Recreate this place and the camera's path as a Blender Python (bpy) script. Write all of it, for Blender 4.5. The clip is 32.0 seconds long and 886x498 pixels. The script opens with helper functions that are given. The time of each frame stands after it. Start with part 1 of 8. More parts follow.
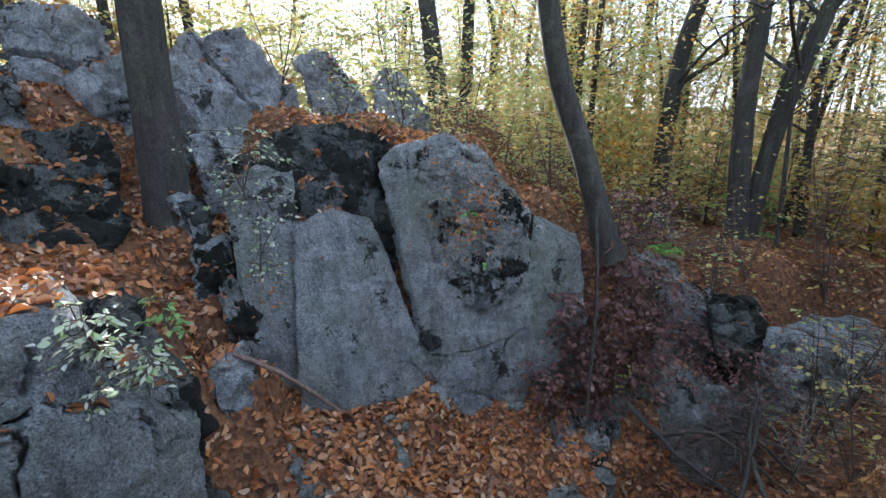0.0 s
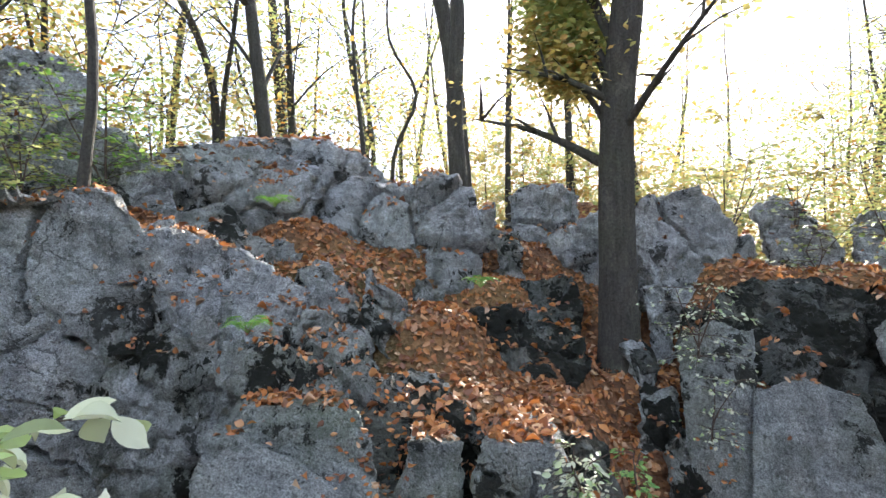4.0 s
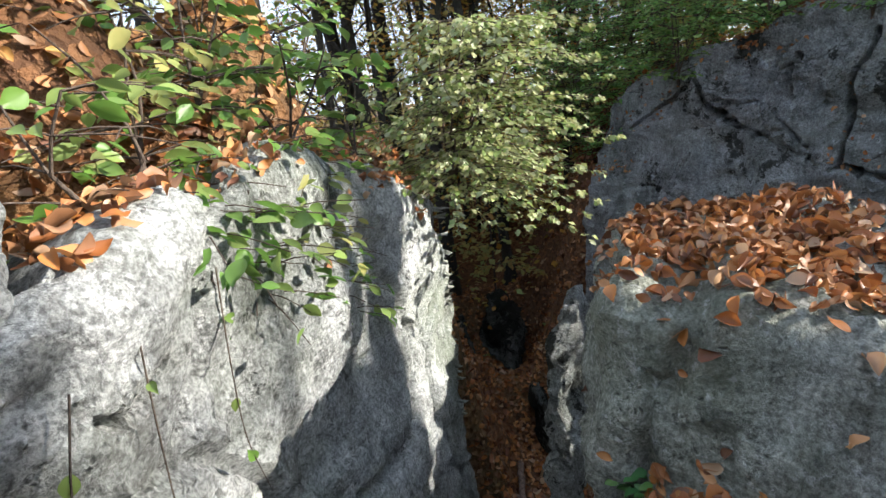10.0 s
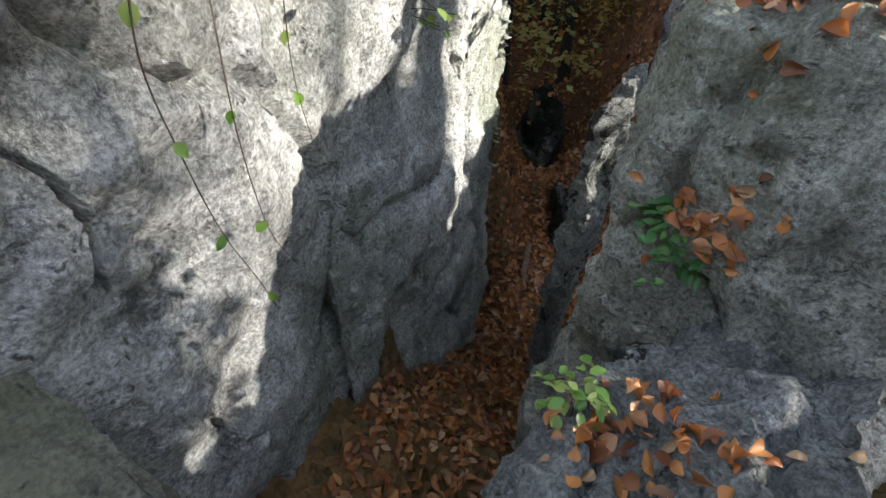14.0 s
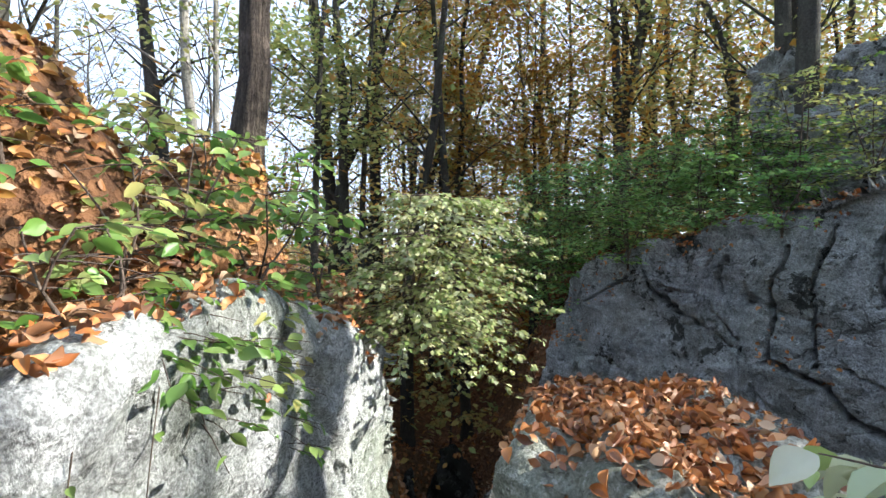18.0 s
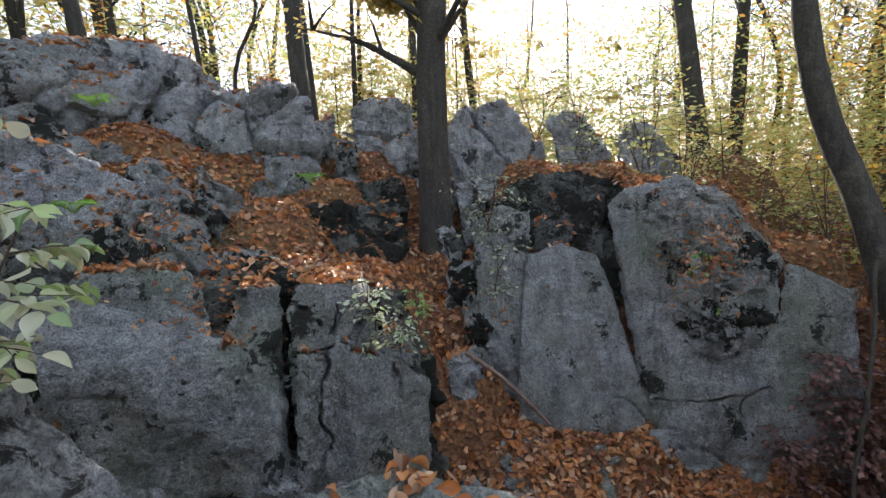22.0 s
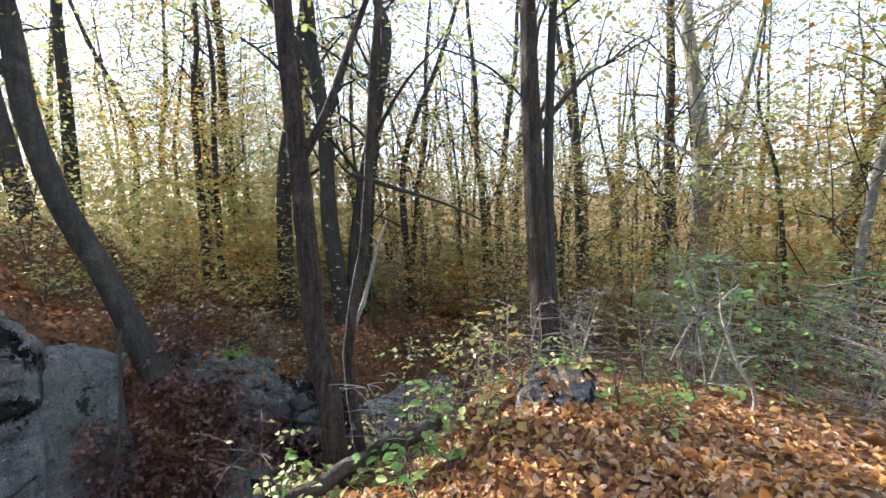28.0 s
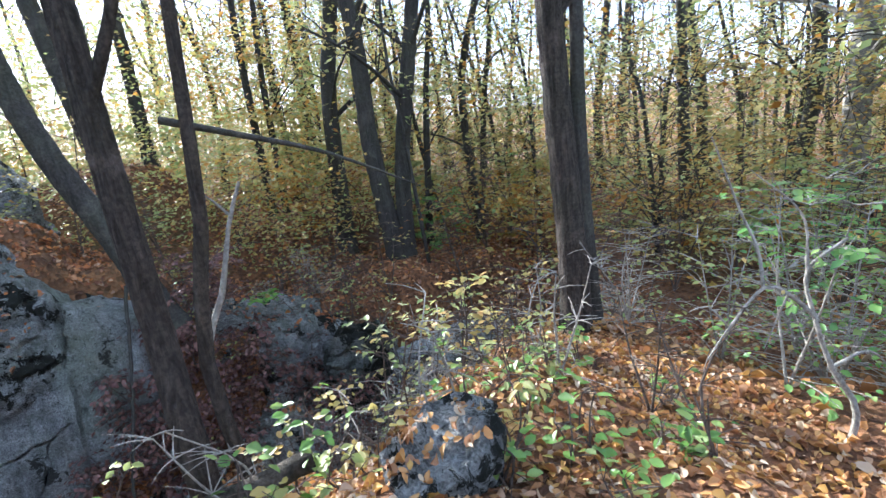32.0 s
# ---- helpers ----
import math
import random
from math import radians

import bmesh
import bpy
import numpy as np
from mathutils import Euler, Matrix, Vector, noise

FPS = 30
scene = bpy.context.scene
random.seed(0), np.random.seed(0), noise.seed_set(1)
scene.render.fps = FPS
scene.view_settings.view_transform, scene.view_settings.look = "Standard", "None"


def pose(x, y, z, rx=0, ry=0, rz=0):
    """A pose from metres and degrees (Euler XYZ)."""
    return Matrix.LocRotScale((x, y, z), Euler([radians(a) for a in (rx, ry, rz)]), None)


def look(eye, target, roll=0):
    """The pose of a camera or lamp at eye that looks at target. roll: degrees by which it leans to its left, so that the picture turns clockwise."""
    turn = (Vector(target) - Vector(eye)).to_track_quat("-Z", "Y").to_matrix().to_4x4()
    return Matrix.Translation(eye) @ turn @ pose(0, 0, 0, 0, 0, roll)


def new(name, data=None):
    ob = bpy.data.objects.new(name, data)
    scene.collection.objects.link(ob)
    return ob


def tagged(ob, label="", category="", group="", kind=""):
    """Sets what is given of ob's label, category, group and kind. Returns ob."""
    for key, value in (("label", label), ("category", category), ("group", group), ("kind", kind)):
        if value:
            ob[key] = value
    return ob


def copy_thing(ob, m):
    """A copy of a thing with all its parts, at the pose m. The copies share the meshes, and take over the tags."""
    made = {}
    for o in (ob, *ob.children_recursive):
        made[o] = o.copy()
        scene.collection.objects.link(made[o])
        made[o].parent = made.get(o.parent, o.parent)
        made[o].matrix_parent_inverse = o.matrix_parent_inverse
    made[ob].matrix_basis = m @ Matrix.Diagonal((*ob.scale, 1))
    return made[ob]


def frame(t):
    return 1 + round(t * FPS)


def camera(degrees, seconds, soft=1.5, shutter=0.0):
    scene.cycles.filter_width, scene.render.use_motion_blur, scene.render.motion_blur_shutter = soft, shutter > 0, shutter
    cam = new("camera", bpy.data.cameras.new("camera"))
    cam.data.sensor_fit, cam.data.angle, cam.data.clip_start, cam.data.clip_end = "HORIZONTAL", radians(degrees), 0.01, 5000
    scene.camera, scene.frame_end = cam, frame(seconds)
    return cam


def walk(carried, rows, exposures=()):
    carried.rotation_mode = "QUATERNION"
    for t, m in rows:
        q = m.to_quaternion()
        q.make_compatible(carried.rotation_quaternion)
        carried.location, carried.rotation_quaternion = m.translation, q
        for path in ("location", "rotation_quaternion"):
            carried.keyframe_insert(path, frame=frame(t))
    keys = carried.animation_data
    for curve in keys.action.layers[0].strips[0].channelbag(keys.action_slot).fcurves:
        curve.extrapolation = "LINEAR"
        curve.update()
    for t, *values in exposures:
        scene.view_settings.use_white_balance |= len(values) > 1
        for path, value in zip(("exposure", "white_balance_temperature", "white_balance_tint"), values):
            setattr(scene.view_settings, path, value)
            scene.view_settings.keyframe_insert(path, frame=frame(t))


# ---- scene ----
cam = camera(84.1, 32.0)
SUN, SKY, EXPOSURE = 5.0, 0.125, 2.0
# seconds, stops, white balance
EXPOSURES = [(0, 0.3, 5700, 11), (1.0, 0.65, 5700, 8), (2.0, 1.15, 6200, 11), (3.0, 0.8, 6300, 13), (3.7, 0.5, 6400, 12), (5.5, -0.05, 6500, 11), (7.0, -0.3, 6700, 10), (9.0, -0.35, 6600, 10), (10.0, -0.45, 6300, 10), (11.0, -0.2, 6200, 11), (13.0, -0.1, 6600, 13), (15.5, -0.25, 6300, 9), (18.0, -0.28, 6100, 9), (19.0, -0.15, 6300, 9), (22.0, -0.05, 6600, 14), (23.0, 0.15, 6100, 13), (24.5, 0.35, 5650, 12), (26.0, 0.0, 6000, 12), (28.5, -0.05, 6100, 14), (32.0, 0.25, 5500, 11)]

PATH = [
    (0, (0.016, 0.031, 1.516), (0.005, 1.951, 0.958), 0.2),
    (0.5, (-0.053, 0.047, 1.503), (-0.148, 1.906, 0.772), -1.2),
    (1, (-0.135, 0.058, 1.519), (-0.35, 1.792, 0.546), -2.9),
    (1.5, (-0.203, 0.058, 1.521), (-0.549, 1.675, 0.396), -2.7),
    (2, (-0.258, 0.038, 1.516), (-0.805, 1.655, 0.474), -2.4),
    (2.5, (-0.299, -0.013, 1.567), (-1.169, 1.642, 0.856), -2.8),
    (3, (-0.291, -0.073, 1.618), (-1.418, 1.539, 1.252), -2.3),
    (3.5, (-0.3, -0.121, 1.662), (-1.579, 1.412, 1.537), -1.3),
    (5.5, (-0.408, -0.502, 1.891), (-2.201, 0.345, 2.155), -1.6),
    (6, (-0.443, -0.547, 1.895), (-2.329, 0.045, 2.197), -1.4),
    (6.5, (-0.482, -0.625, 1.883), (-2.434, -0.317, 2.194), -0.5),
    (7, (-0.51, -0.722, 1.871), (-2.493, -0.701, 2.134), 0.0),
    (7.5, (-0.509, -0.84, 1.836), (-2.485, -1.109, 1.996), -0.7),
    (8, (-0.495, -0.982, 1.779), (-2.413, -1.545, 1.833), -1.9),
    (8.5, (-0.465, -1.058, 1.741), (-2.3, -1.853, 1.695), -3.3),
    (9, (-0.431, -1.117, 1.687), (-2.182, -2.069, 1.518), -4.6),
    (9.5, (-0.399, -1.169, 1.618), (-2.071, -2.208, 1.264), -5.5),
    (10, (-0.375, -1.187, 1.544), (-1.963, -2.253, 0.96), -6.7),
    (10.5, (-0.364, -1.214, 1.454), (-1.824, -2.272, 0.588), -7.9),
    (11, (-0.36, -1.207, 1.37), (-1.698, -2.235, 0.297), -8.3),
    (11.5, (-0.336, -1.198, 1.342), (-1.578, -2.201, 0.136), -8.8),
    (12, (-0.314, -1.192, 1.298), (-1.448, -2.165, -0.031), -8.9),
    (12.5, (-0.274, -1.185, 1.265), (-1.306, -2.129, -0.164), -8.7),
    (13, (-0.251, -1.175, 1.229), (-1.216, -2.095, -0.262), -8.0),
    (13.5, (-0.244, -1.168, 1.228), (-1.259, -2.083, -0.232), -4.1),
    (14, (-0.24, -1.16, 1.241), (-1.442, -2.124, -0.034), 2.3),
    (14.5, (-0.243, -1.155, 1.295), (-1.605, -2.267, 0.341), 3.9),
    (15, (-0.254, -1.141, 1.442), (-1.668, -2.418, 0.834), 1.5),
    (15.5, (-0.224, -1.111, 1.546), (-1.634, -2.487, 1.202), 0.4),
    (17.5, (-0.202, -0.949, 1.649), (-1.856, -2.071, 1.563), -0.5),
    (18, (-0.237, -0.934, 1.627), (-1.966, -1.94, 1.611), 1.3),
    (18.5, (-0.202, -0.926, 1.565), (-2.059, -1.664, 1.638), 2.4),
    (19, (-0.141, -0.872, 1.533), (-2.097, -1.28, 1.628), 2.7),
    (19.5, (-0.071, -0.84, 1.496), (-2.068, -0.922, 1.553), 1.2),
    (20, (0.069, -0.812, 1.465), (-1.912, -0.544, 1.45), 0.1),
    (20.5, (0.21, -0.75, 1.409), (-1.68, -0.098, 1.333), 0.6),
    (21, (0.32, -0.63, 1.337), (-1.353, 0.457, 1.201), 1.0),
    (21.5, (0.457, -0.598, 1.357), (-0.884, 0.874, 1.177), -2.0),
    (22, (0.604, -0.563, 1.342), (-0.416, 1.131, 1.041), -2.3),
    (22.5, (0.637, -0.537, 1.268), (-0.014, 1.314, 0.877), -2.3),
    (23, (0.679, -0.519, 1.19), (0.368, 1.401, 0.723), -2.6),
    (23.5, (0.719, -0.519, 1.154), (0.744, 1.398, 0.586), -2.4),
    (24, (0.745, -0.553, 1.113), (0.999, 1.3, 0.405), -1.2),
    (24.5, (0.782, -0.594, 1.064), (1.104, 1.207, 0.255), -0.4),
    (25, (0.863, -0.679, 1.098), (1.323, 1.154, 0.444), -2.8),
    (25.5, (0.974, -0.722, 1.149), (1.785, 1.072, 0.799), -6.8),
    (26, (1.253, -0.762, 1.191), (2.387, 0.877, 1.026), -5.9),
    (26.5, (1.521, -0.882, 1.34), (2.821, 0.634, 1.223), -5.2),
    (28.5, (2.843, -0.924, 1.873), (3.656, 0.883, 1.605), -1.7),
    (29, (3.072, -0.811, 1.949), (3.809, 1.018, 1.61), -3.1),
    (29.5, (3.338, -0.754, 1.92), (3.948, 1.101, 1.489), -4.5),
    (30, (3.563, -0.657, 1.94), (4.122, 1.215, 1.514), -3.2),
    (30.5, (3.676, -0.564, 1.937), (4.208, 1.32, 1.531), -4.6),
    (31, (3.935, -0.513, 1.914), (4.288, 1.402, 1.457), -4.0),
    (31.5, (4.086, -0.448, 1.843), (4.465, 1.447, 1.327), -4.6),
    (32, (4.177, -0.319, 1.809), (4.625, 1.556, 1.275), -6.9),
]
walk(cam, [(t, look(eye, target, roll)) for t, eye, target, roll in PATH], [(t, EXPOSURE + step, kelvin, tint) for t, step, kelvin, tint in EXPOSURES])

# ---- light: low autumn sun ahead of the first view, hazy bright sky ----
SUN_DIR = Vector((-0.415, 0.802, 0.435)).normalized()
world = bpy.data.worlds.new("autumn_sky")
scene.world = world
world.use_nodes = True
wn = world.node_tree.nodes
sky = wn.new("ShaderNodeTexSky")
sky.sky_type = "NISHITA"
sky.sun_disc = False
sky.sun_elevation = math.asin(SUN_DIR.z)
sky.sun_rotation = math.atan2(SUN_DIR.x, SUN_DIR.y)
sky.air_density, sky.dust_density, sky.ozone_density = 1.0, 1.0, 1.0
wn["Background"].inputs["Strength"].default_value = SKY
# thin haze evens the clear sky out
haze = wn.new("ShaderNodeMix")
haze.data_type = "RGBA"
haze.inputs[0].default_value = 0.7
haze.inputs[7].default_value = (3.9, 4.5, 5.7, 1)
world.node_tree.links.new(sky.outputs[0], haze.inputs[6])
world.node_tree.links.new(haze.outputs[2], wn["Background"].inputs["Color"])
sun_data = bpy.data.lights.new("sun", "SUN")
sun_data.energy, sun_data.angle, sun_data.color = SUN, radians(0.6), (1.0, 0.93, 0.82)
sun_ob = new("sun", sun_data)
sun_ob.matrix_world = look(SUN_DIR * 60, (0, 0, 0))


# ---- materials ----
class Mat:
    """A small helper to write node materials."""

    def __init__(self, name, rough=0.85):
        self.m = bpy.data.materials.new(name)
        self.m.use_nodes = True
        self.t = self.m.node_tree
        self.b = self.t.nodes["Principled BSDF"]
        self.b.inputs["Roughness"].default_value = rough
        self.b.inputs["Specular IOR Level"].default_value = 0.25

    def n(self, kind, **sets):
        node = self.t.nodes.new("ShaderNode" + kind)
        for key, value in sets.items():
            if key in node.inputs:
                node.inputs[key].default_value = value
        return node

    def link(self, a, b):
        self.t.links.new(a, b)

    def coords(self):
        return self.n("TexCoord").outputs["Object"]

    def noise(self, scale, detail=4.0, rough=0.55, distortion=0.0, at=None, stretch=None):
        node = self.n("TexNoise", Scale=scale, Detail=detail, Roughness=rough, Distortion=distortion)
        src = at or self.coords()
        if stretch:
            mp = self.n("Mapping")
            mp.inputs["Scale"].default_value = stretch
            self.link(src, mp.inputs["Vector"])
            src = mp.outputs[0]
        self.link(src, node.inputs["Vector"])
        return node.outputs["Fac"]

    def ramp(self, fac, stops):
        node = self.n("ValToRGB")
        el = node.color_ramp.elements
        while len(el) < len(stops):
            el.new(0.5)
        for e, (at, c) in zip(el, stops):
            e.position = at
            e.color = (*c, 1) if isinstance(c, tuple) else (c, c, c, 1)
        self.link(fac, node.inputs[0])
        return node.outputs[0]

    def mix(self, fac, a, b, mode="MIX"):
        node = self.t.nodes.new("ShaderNodeMix")
        node.data_type, node.blend_type = "RGBA", mode
        for sock, v in ((0, fac), (6, a), (7, b)):
            if isinstance(v, tuple):
                node.inputs[sock].default_value = (*v, 1)
            elif isinstance(v, (int, float)):
                node.inputs[sock].default_value = v
            else:
                self.link(v, node.inputs[sock])
        return node.outputs[2]

    def math(self, op, a, b=0.5):
        node = self.t.nodes.new("ShaderNodeMath")
        node.operation = op
        for i, v in enumerate((a, b)):
            if isinstance(v, (int, float)):
                node.inputs[i].default_value = v
            else:
                self.link(v, node.inputs[i])
        return node.outputs[0]

    def bump(self, height, strength, dist, under=None):
        node = self.n("Bump", Strength=strength, Distance=dist)
        self.link(height, node.inputs["Height"])
        if under:
            self.link(under, node.inputs["Normal"])
        return node.outputs[0]

    def done(self, color, normal=None, rough=None):
        if isinstance(color, tuple):
            self.b.inputs["Base Color"].default_value = (*color, 1)
        else:
            self.link(color, self.b.inputs["Base Color"])
        if normal:
            self.link(normal, self.b.inputs["Normal"])
        if rough:
            self.link(rough, self.b.inputs["Roughness"])
        return self.m


def limestone(name, base, pale, green=0.25, dark=0.5, crust=0.0, cracks=0.5, relief=1.0, black=0.572):
    """Grey weathered limestone: grain, pits, broken joints, algae, black lichen and white crust."""
    k = Mat(name, 0.9)
    base, pale = tuple(v * t for v, t in zip(base, (0.96, 0.98, 1.0))), tuple(v * t for v, t in zip(pale, (1.1, 1.12, 1.14)))
    big = k.noise(0.9, 5, 0.6)
    mid = k.noise(4.0, 8, 0.72, 0.3)
    fine = k.noise(34.0, 7, 0.78)
    grain = k.noise(80.0, 3, 0.7)
    streak = k.noise(2.6, 7, 0.68, 0.5, stretch=(2.2, 2.2, 0.3))
    lines = k.noise(5.0, 8, 0.72, 0.6, stretch=(0.7, 0.7, 4.5))
    c = k.mix(k.ramp(mid, [(0.36, 0.0), (0.64, 1.0)]), base, pale)
    c = k.mix(1.0, c, k.ramp(k.noise(1.5, 6, 0.65, 0.4), [(0.34, 0.72), (0.5, 1.0), (0.66, 1.22)]), "MULTIPLY")
    c = k.mix(k.ramp(streak, [(0.48, 0.0), (0.7, 0.7)]), c, tuple(v * 0.42 for v in base))
    c = k.mix(1.0, c, k.ramp(fine, [(0.34, 0.52), (0.45, 0.88), (0.55, 1.06), (0.68, 1.36)]), "MULTIPLY")
    c = k.mix(1.0, c, k.ramp(grain, [(0.38, 0.6), (0.5, 1.0), (0.62, 1.32)]), "MULTIPLY")
    c = k.mix(1.0, c, k.ramp(lines, [(0.36, 0.82), (0.5, 1.0), (0.64, 1.08)]), "MULTIPLY")
    c = k.mix(k.math("MULTIPLY", k.ramp(big, [(0.42, 0.0), (0.65, 1.0)]), green), c, (0.15, 0.19, 0.105))
    warm = k.noise(1.7, 4, 0.6)
    c = k.mix(k.math("MULTIPLY", k.ramp(warm, [(0.5, 0.0), (0.75, 1.0)]), 0.3), c, (0.26, 0.225, 0.175))
    fleck = k.noise(22.0, 7, 0.75, 0.4)
    c = k.mix(k.math("MULTIPLY", k.ramp(fleck, [(0.57, 0.0), (0.63, 1.0)]), 0.45), c, tuple(min(0.8, v * 1.5) for v in pale))
    if crust:
        cr = k.noise(6.5, 9, 0.74, 0.4)
        c = k.mix(k.math("MULTIPLY", k.ramp(cr, [(0.47, 0.0), (0.53, 1.0)]), crust), c, (0.6, 0.6, 0.57))
    speck = k.noise(19.0, 6, 0.75)
    c = k.mix(k.math("MULTIPLY", k.ramp(speck, [(0.57, 0.0), (0.62, 0.9)]), 0.6), c, (0.06, 0.06, 0.057))
    blot = k.math("ADD", k.math("MULTIPLY", k.noise(1.9, 4, 0.6), 0.6), k.math("MULTIPLY", k.noise(11.0, 9, 0.78, 0.8), 0.4))
    spot = k.ramp(blot, [(black, 0.0), (black + 0.012, 1.0)])
    c = k.mix(k.math("MULTIPLY", spot, dark), c, (0.014, 0.015, 0.011))
    # broken joints: a coarse net and a fine one, each open only here and there
    shake = k.n("TexNoise", Scale=2.4, Detail=6.0, Roughness=0.62)
    k.link(k.coords(), shake.inputs["Vector"])
    warped = k.mix(0.34, k.coords(), shake.outputs["Color"], "ADD")

    def net(scale, width, low, high, gate_scale):
        cell = k.n("TexVoronoi", Scale=scale)
        cell.feature = "DISTANCE_TO_EDGE"
        k.link(warped, cell.inputs["Vector"])
        gate = k.ramp(k.noise(gate_scale, 4, 0.6), [(low, 0.0), (high, 1.0)])
        return k.math("MULTIPLY", k.ramp(cell.outputs["Distance"], [(0.0, 1.0), (width * 0.45, 0.9), (width, 0.0)]), gate)

    line = k.math("MAXIMUM", net(1.1, 0.011, 0.5, 0.55, 1.3), k.math("MULTIPLY", net(4.2, 0.016, 0.56, 0.62, 1.7), 0.7))
    c = k.mix(k.math("MULTIPLY", line, cracks), c, (0.03, 0.03, 0.028))
    pits = k.n("TexVoronoi", Scale=26.0)
    k.link(warped, pits.inputs["Vector"])
    pit = k.math("MULTIPLY", k.ramp(pits.outputs["Distance"], [(0.08, 1.0), (0.3, 0.0)]), k.ramp(k.noise(3.4, 4, 0.65), [(0.43, 0.0), (0.51, 1.0)]))
    # colour darkened inside the pits, standing in for the shade they hold
    c = k.mix(k.math("MULTIPLY", pit, 0.75), c, tuple(v * 0.22 for v in base))
    h = k.math("ADD", k.math("ADD", k.math("MULTIPLY", mid, 0.8), k.math("MULTIPLY", fine, 0.6)), k.math("MULTIPLY", grain, 0.2))
    h = k.math("ADD", h, k.math("MULTIPLY", lines, 0.14))
    h = k.math("SUBTRACT", h, k.math("MULTIPLY", line, 0.5 * cracks))
    h = k.math("SUBTRACT", h, k.math("MULTIPLY", pit, 0.3))
    h = k.math("ADD", h, k.math("MULTIPLY", spot, 0.12 * dark))
    return k.done(c, k.bump(h, relief, 0.07))


STONE = limestone("limestone", (0.190, 0.194, 0.19), (0.370, 0.376, 0.366), 0.25, 0.9, cracks=0.35, black=0.553)
STONE_SLAB = limestone("limestone_slab", (0.2, 0.207, 0.2), (0.315, 0.323, 0.31), 0.45, 0.9, cracks=0.2, relief=1.1, black=0.58)
STONE_FISSURED = limestone("limestone_fissured", (0.205, 0.208, 0.206), (0.335, 0.34, 0.334), 0.2, 0.85, cracks=0.6, relief=0.9, black=0.566)
STONE_MOSSY = limestone("limestone_mossy", (0.04, 0.042, 0.036), (0.12, 0.126, 0.118), 0.15, 1.0, cracks=0.2, black=0.48)
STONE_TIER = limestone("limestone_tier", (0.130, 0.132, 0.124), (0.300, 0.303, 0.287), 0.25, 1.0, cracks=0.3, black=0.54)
STONE_CRUST = limestone("limestone_crusted", (0.27, 0.272, 0.256), (0.40, 0.402, 0.385), 0.25, 1.0, crust=0.45, cracks=0.1, relief=0.8, black=0.545)
# dark base carries the bank's shade as well as black lichen
STONE_BANK = limestone("limestone_bank", (0.1, 0.1, 0.088), (0.23, 0.23, 0.213), 0.4, 1.0, crust=0.22, cracks=0.1, black=0.487)
STONE_SMOOTH = limestone("limestone_smooth", (0.270, 0.285, 0.257), (0.380, 0.395, 0.362), 0.5, 1.0, cracks=0.2)
STONE_BOULDER = limestone("limestone_boulder", (0.36, 0.355, 0.295), (0.52, 0.52, 0.46), 0.45, 0.4, cracks=0.2, relief=0.9, black=0.6)
STONE_CLIFF = limestone("limestone_cliff", (0.33, 0.335, 0.32), (0.54, 0.545, 0.53), 0.5, 0.6, cracks=0.3, relief=0.8, black=0.6)
# foot rock only: its shade is put into this darker colour
STONE_FOOT_SHADE = limestone("limestone_foot_shade_tone", (0.085, 0.08, 0.062), (0.13, 0.125, 0.1), 0.4, 0.0, cracks=0.1, relief=0.5)


def leaf_material(name, colors, translucent=0.35, rough=0.55, gloss=0.3):
    k = Mat(name, rough)
    k.b.inputs["Specular IOR Level"].default_value = gloss
    rnd = k.n("NewGeometry").outputs["Random Per Island"]
    ob = k.n("ObjectInfo").outputs["Random"]
    mixed = k.math("FRACT", k.math("ADD", rnd, k.math("MULTIPLY", ob, 0.37)))
    step = 1.0 / len(colors)
    c = k.ramp(mixed, [(min(0.99, i * step), col) for i, col in enumerate(colors)])
    c = k.mix(k.math("MULTIPLY", k.noise(26.0, 3), 0.45), c, tuple(v * 0.55 for v in colors[0]))
    m = k.done(c)
    tr = k.n("BsdfTranslucent")
    k.link(c, tr.inputs["Color"])
    mx = k.n("MixShader")
    mx.inputs[0].default_value = translucent
    k.link(k.b.outputs[0], mx.inputs[1])
    k.link(tr.outputs[0], mx.inputs[2])
    k.link(mx.outputs[0], k.t.nodes["Material Output"].inputs["Surface"])
    return m


LITTER = leaf_material("fallen_leaves", [(0.31, 0.1, 0.028), (0.47, 0.175, 0.045), (0.2, 0.075, 0.03), (0.55, 0.25, 0.08), (0.35, 0.128, 0.04), (0.6, 0.42, 0.26), (0.1, 0.042, 0.024), (0.5, 0.2, 0.048), (0.62, 0.34, 0.16), (0.17, 0.07, 0.036)], 0.2, 0.5, 0.45)
LITTER_GOLD = leaf_material("fallen_leaves_golden", [(0.440, 0.198, 0.057), (0.512, 0.310, 0.123), (0.336, 0.129, 0.043), (0.592, 0.490, 0.342), (0.192, 0.086, 0.043), (0.528, 0.327, 0.076), (0.480, 0.241, 0.071), (0.272, 0.120, 0.052)], 0.25, 0.55, 0.4)
LEAF_GREEN = leaf_material("leaf_green", [(0.19, 0.38, 0.09), (0.26, 0.45, 0.12), (0.34, 0.48, 0.14), (0.15, 0.33, 0.1)], 0.5, 0.4, 0.5)
LEAF_FRESH = leaf_material("leaf_fresh_green", [(0.14, 0.3, 0.05), (0.2, 0.36, 0.07), (0.1, 0.22, 0.05), (0.3, 0.4, 0.11)], 0.45, 0.4, 0.5)
# pale tones: leaf undersides, plus sky sheen put into the colour
LEAF_PALE = leaf_material("leaf_pale", [(0.4, 0.42, 0.17), (0.48, 0.48, 0.24), (0.28, 0.35, 0.1), (0.52, 0.52, 0.34), (0.2, 0.3, 0.08)], 0.35, 0.4, 0.5)
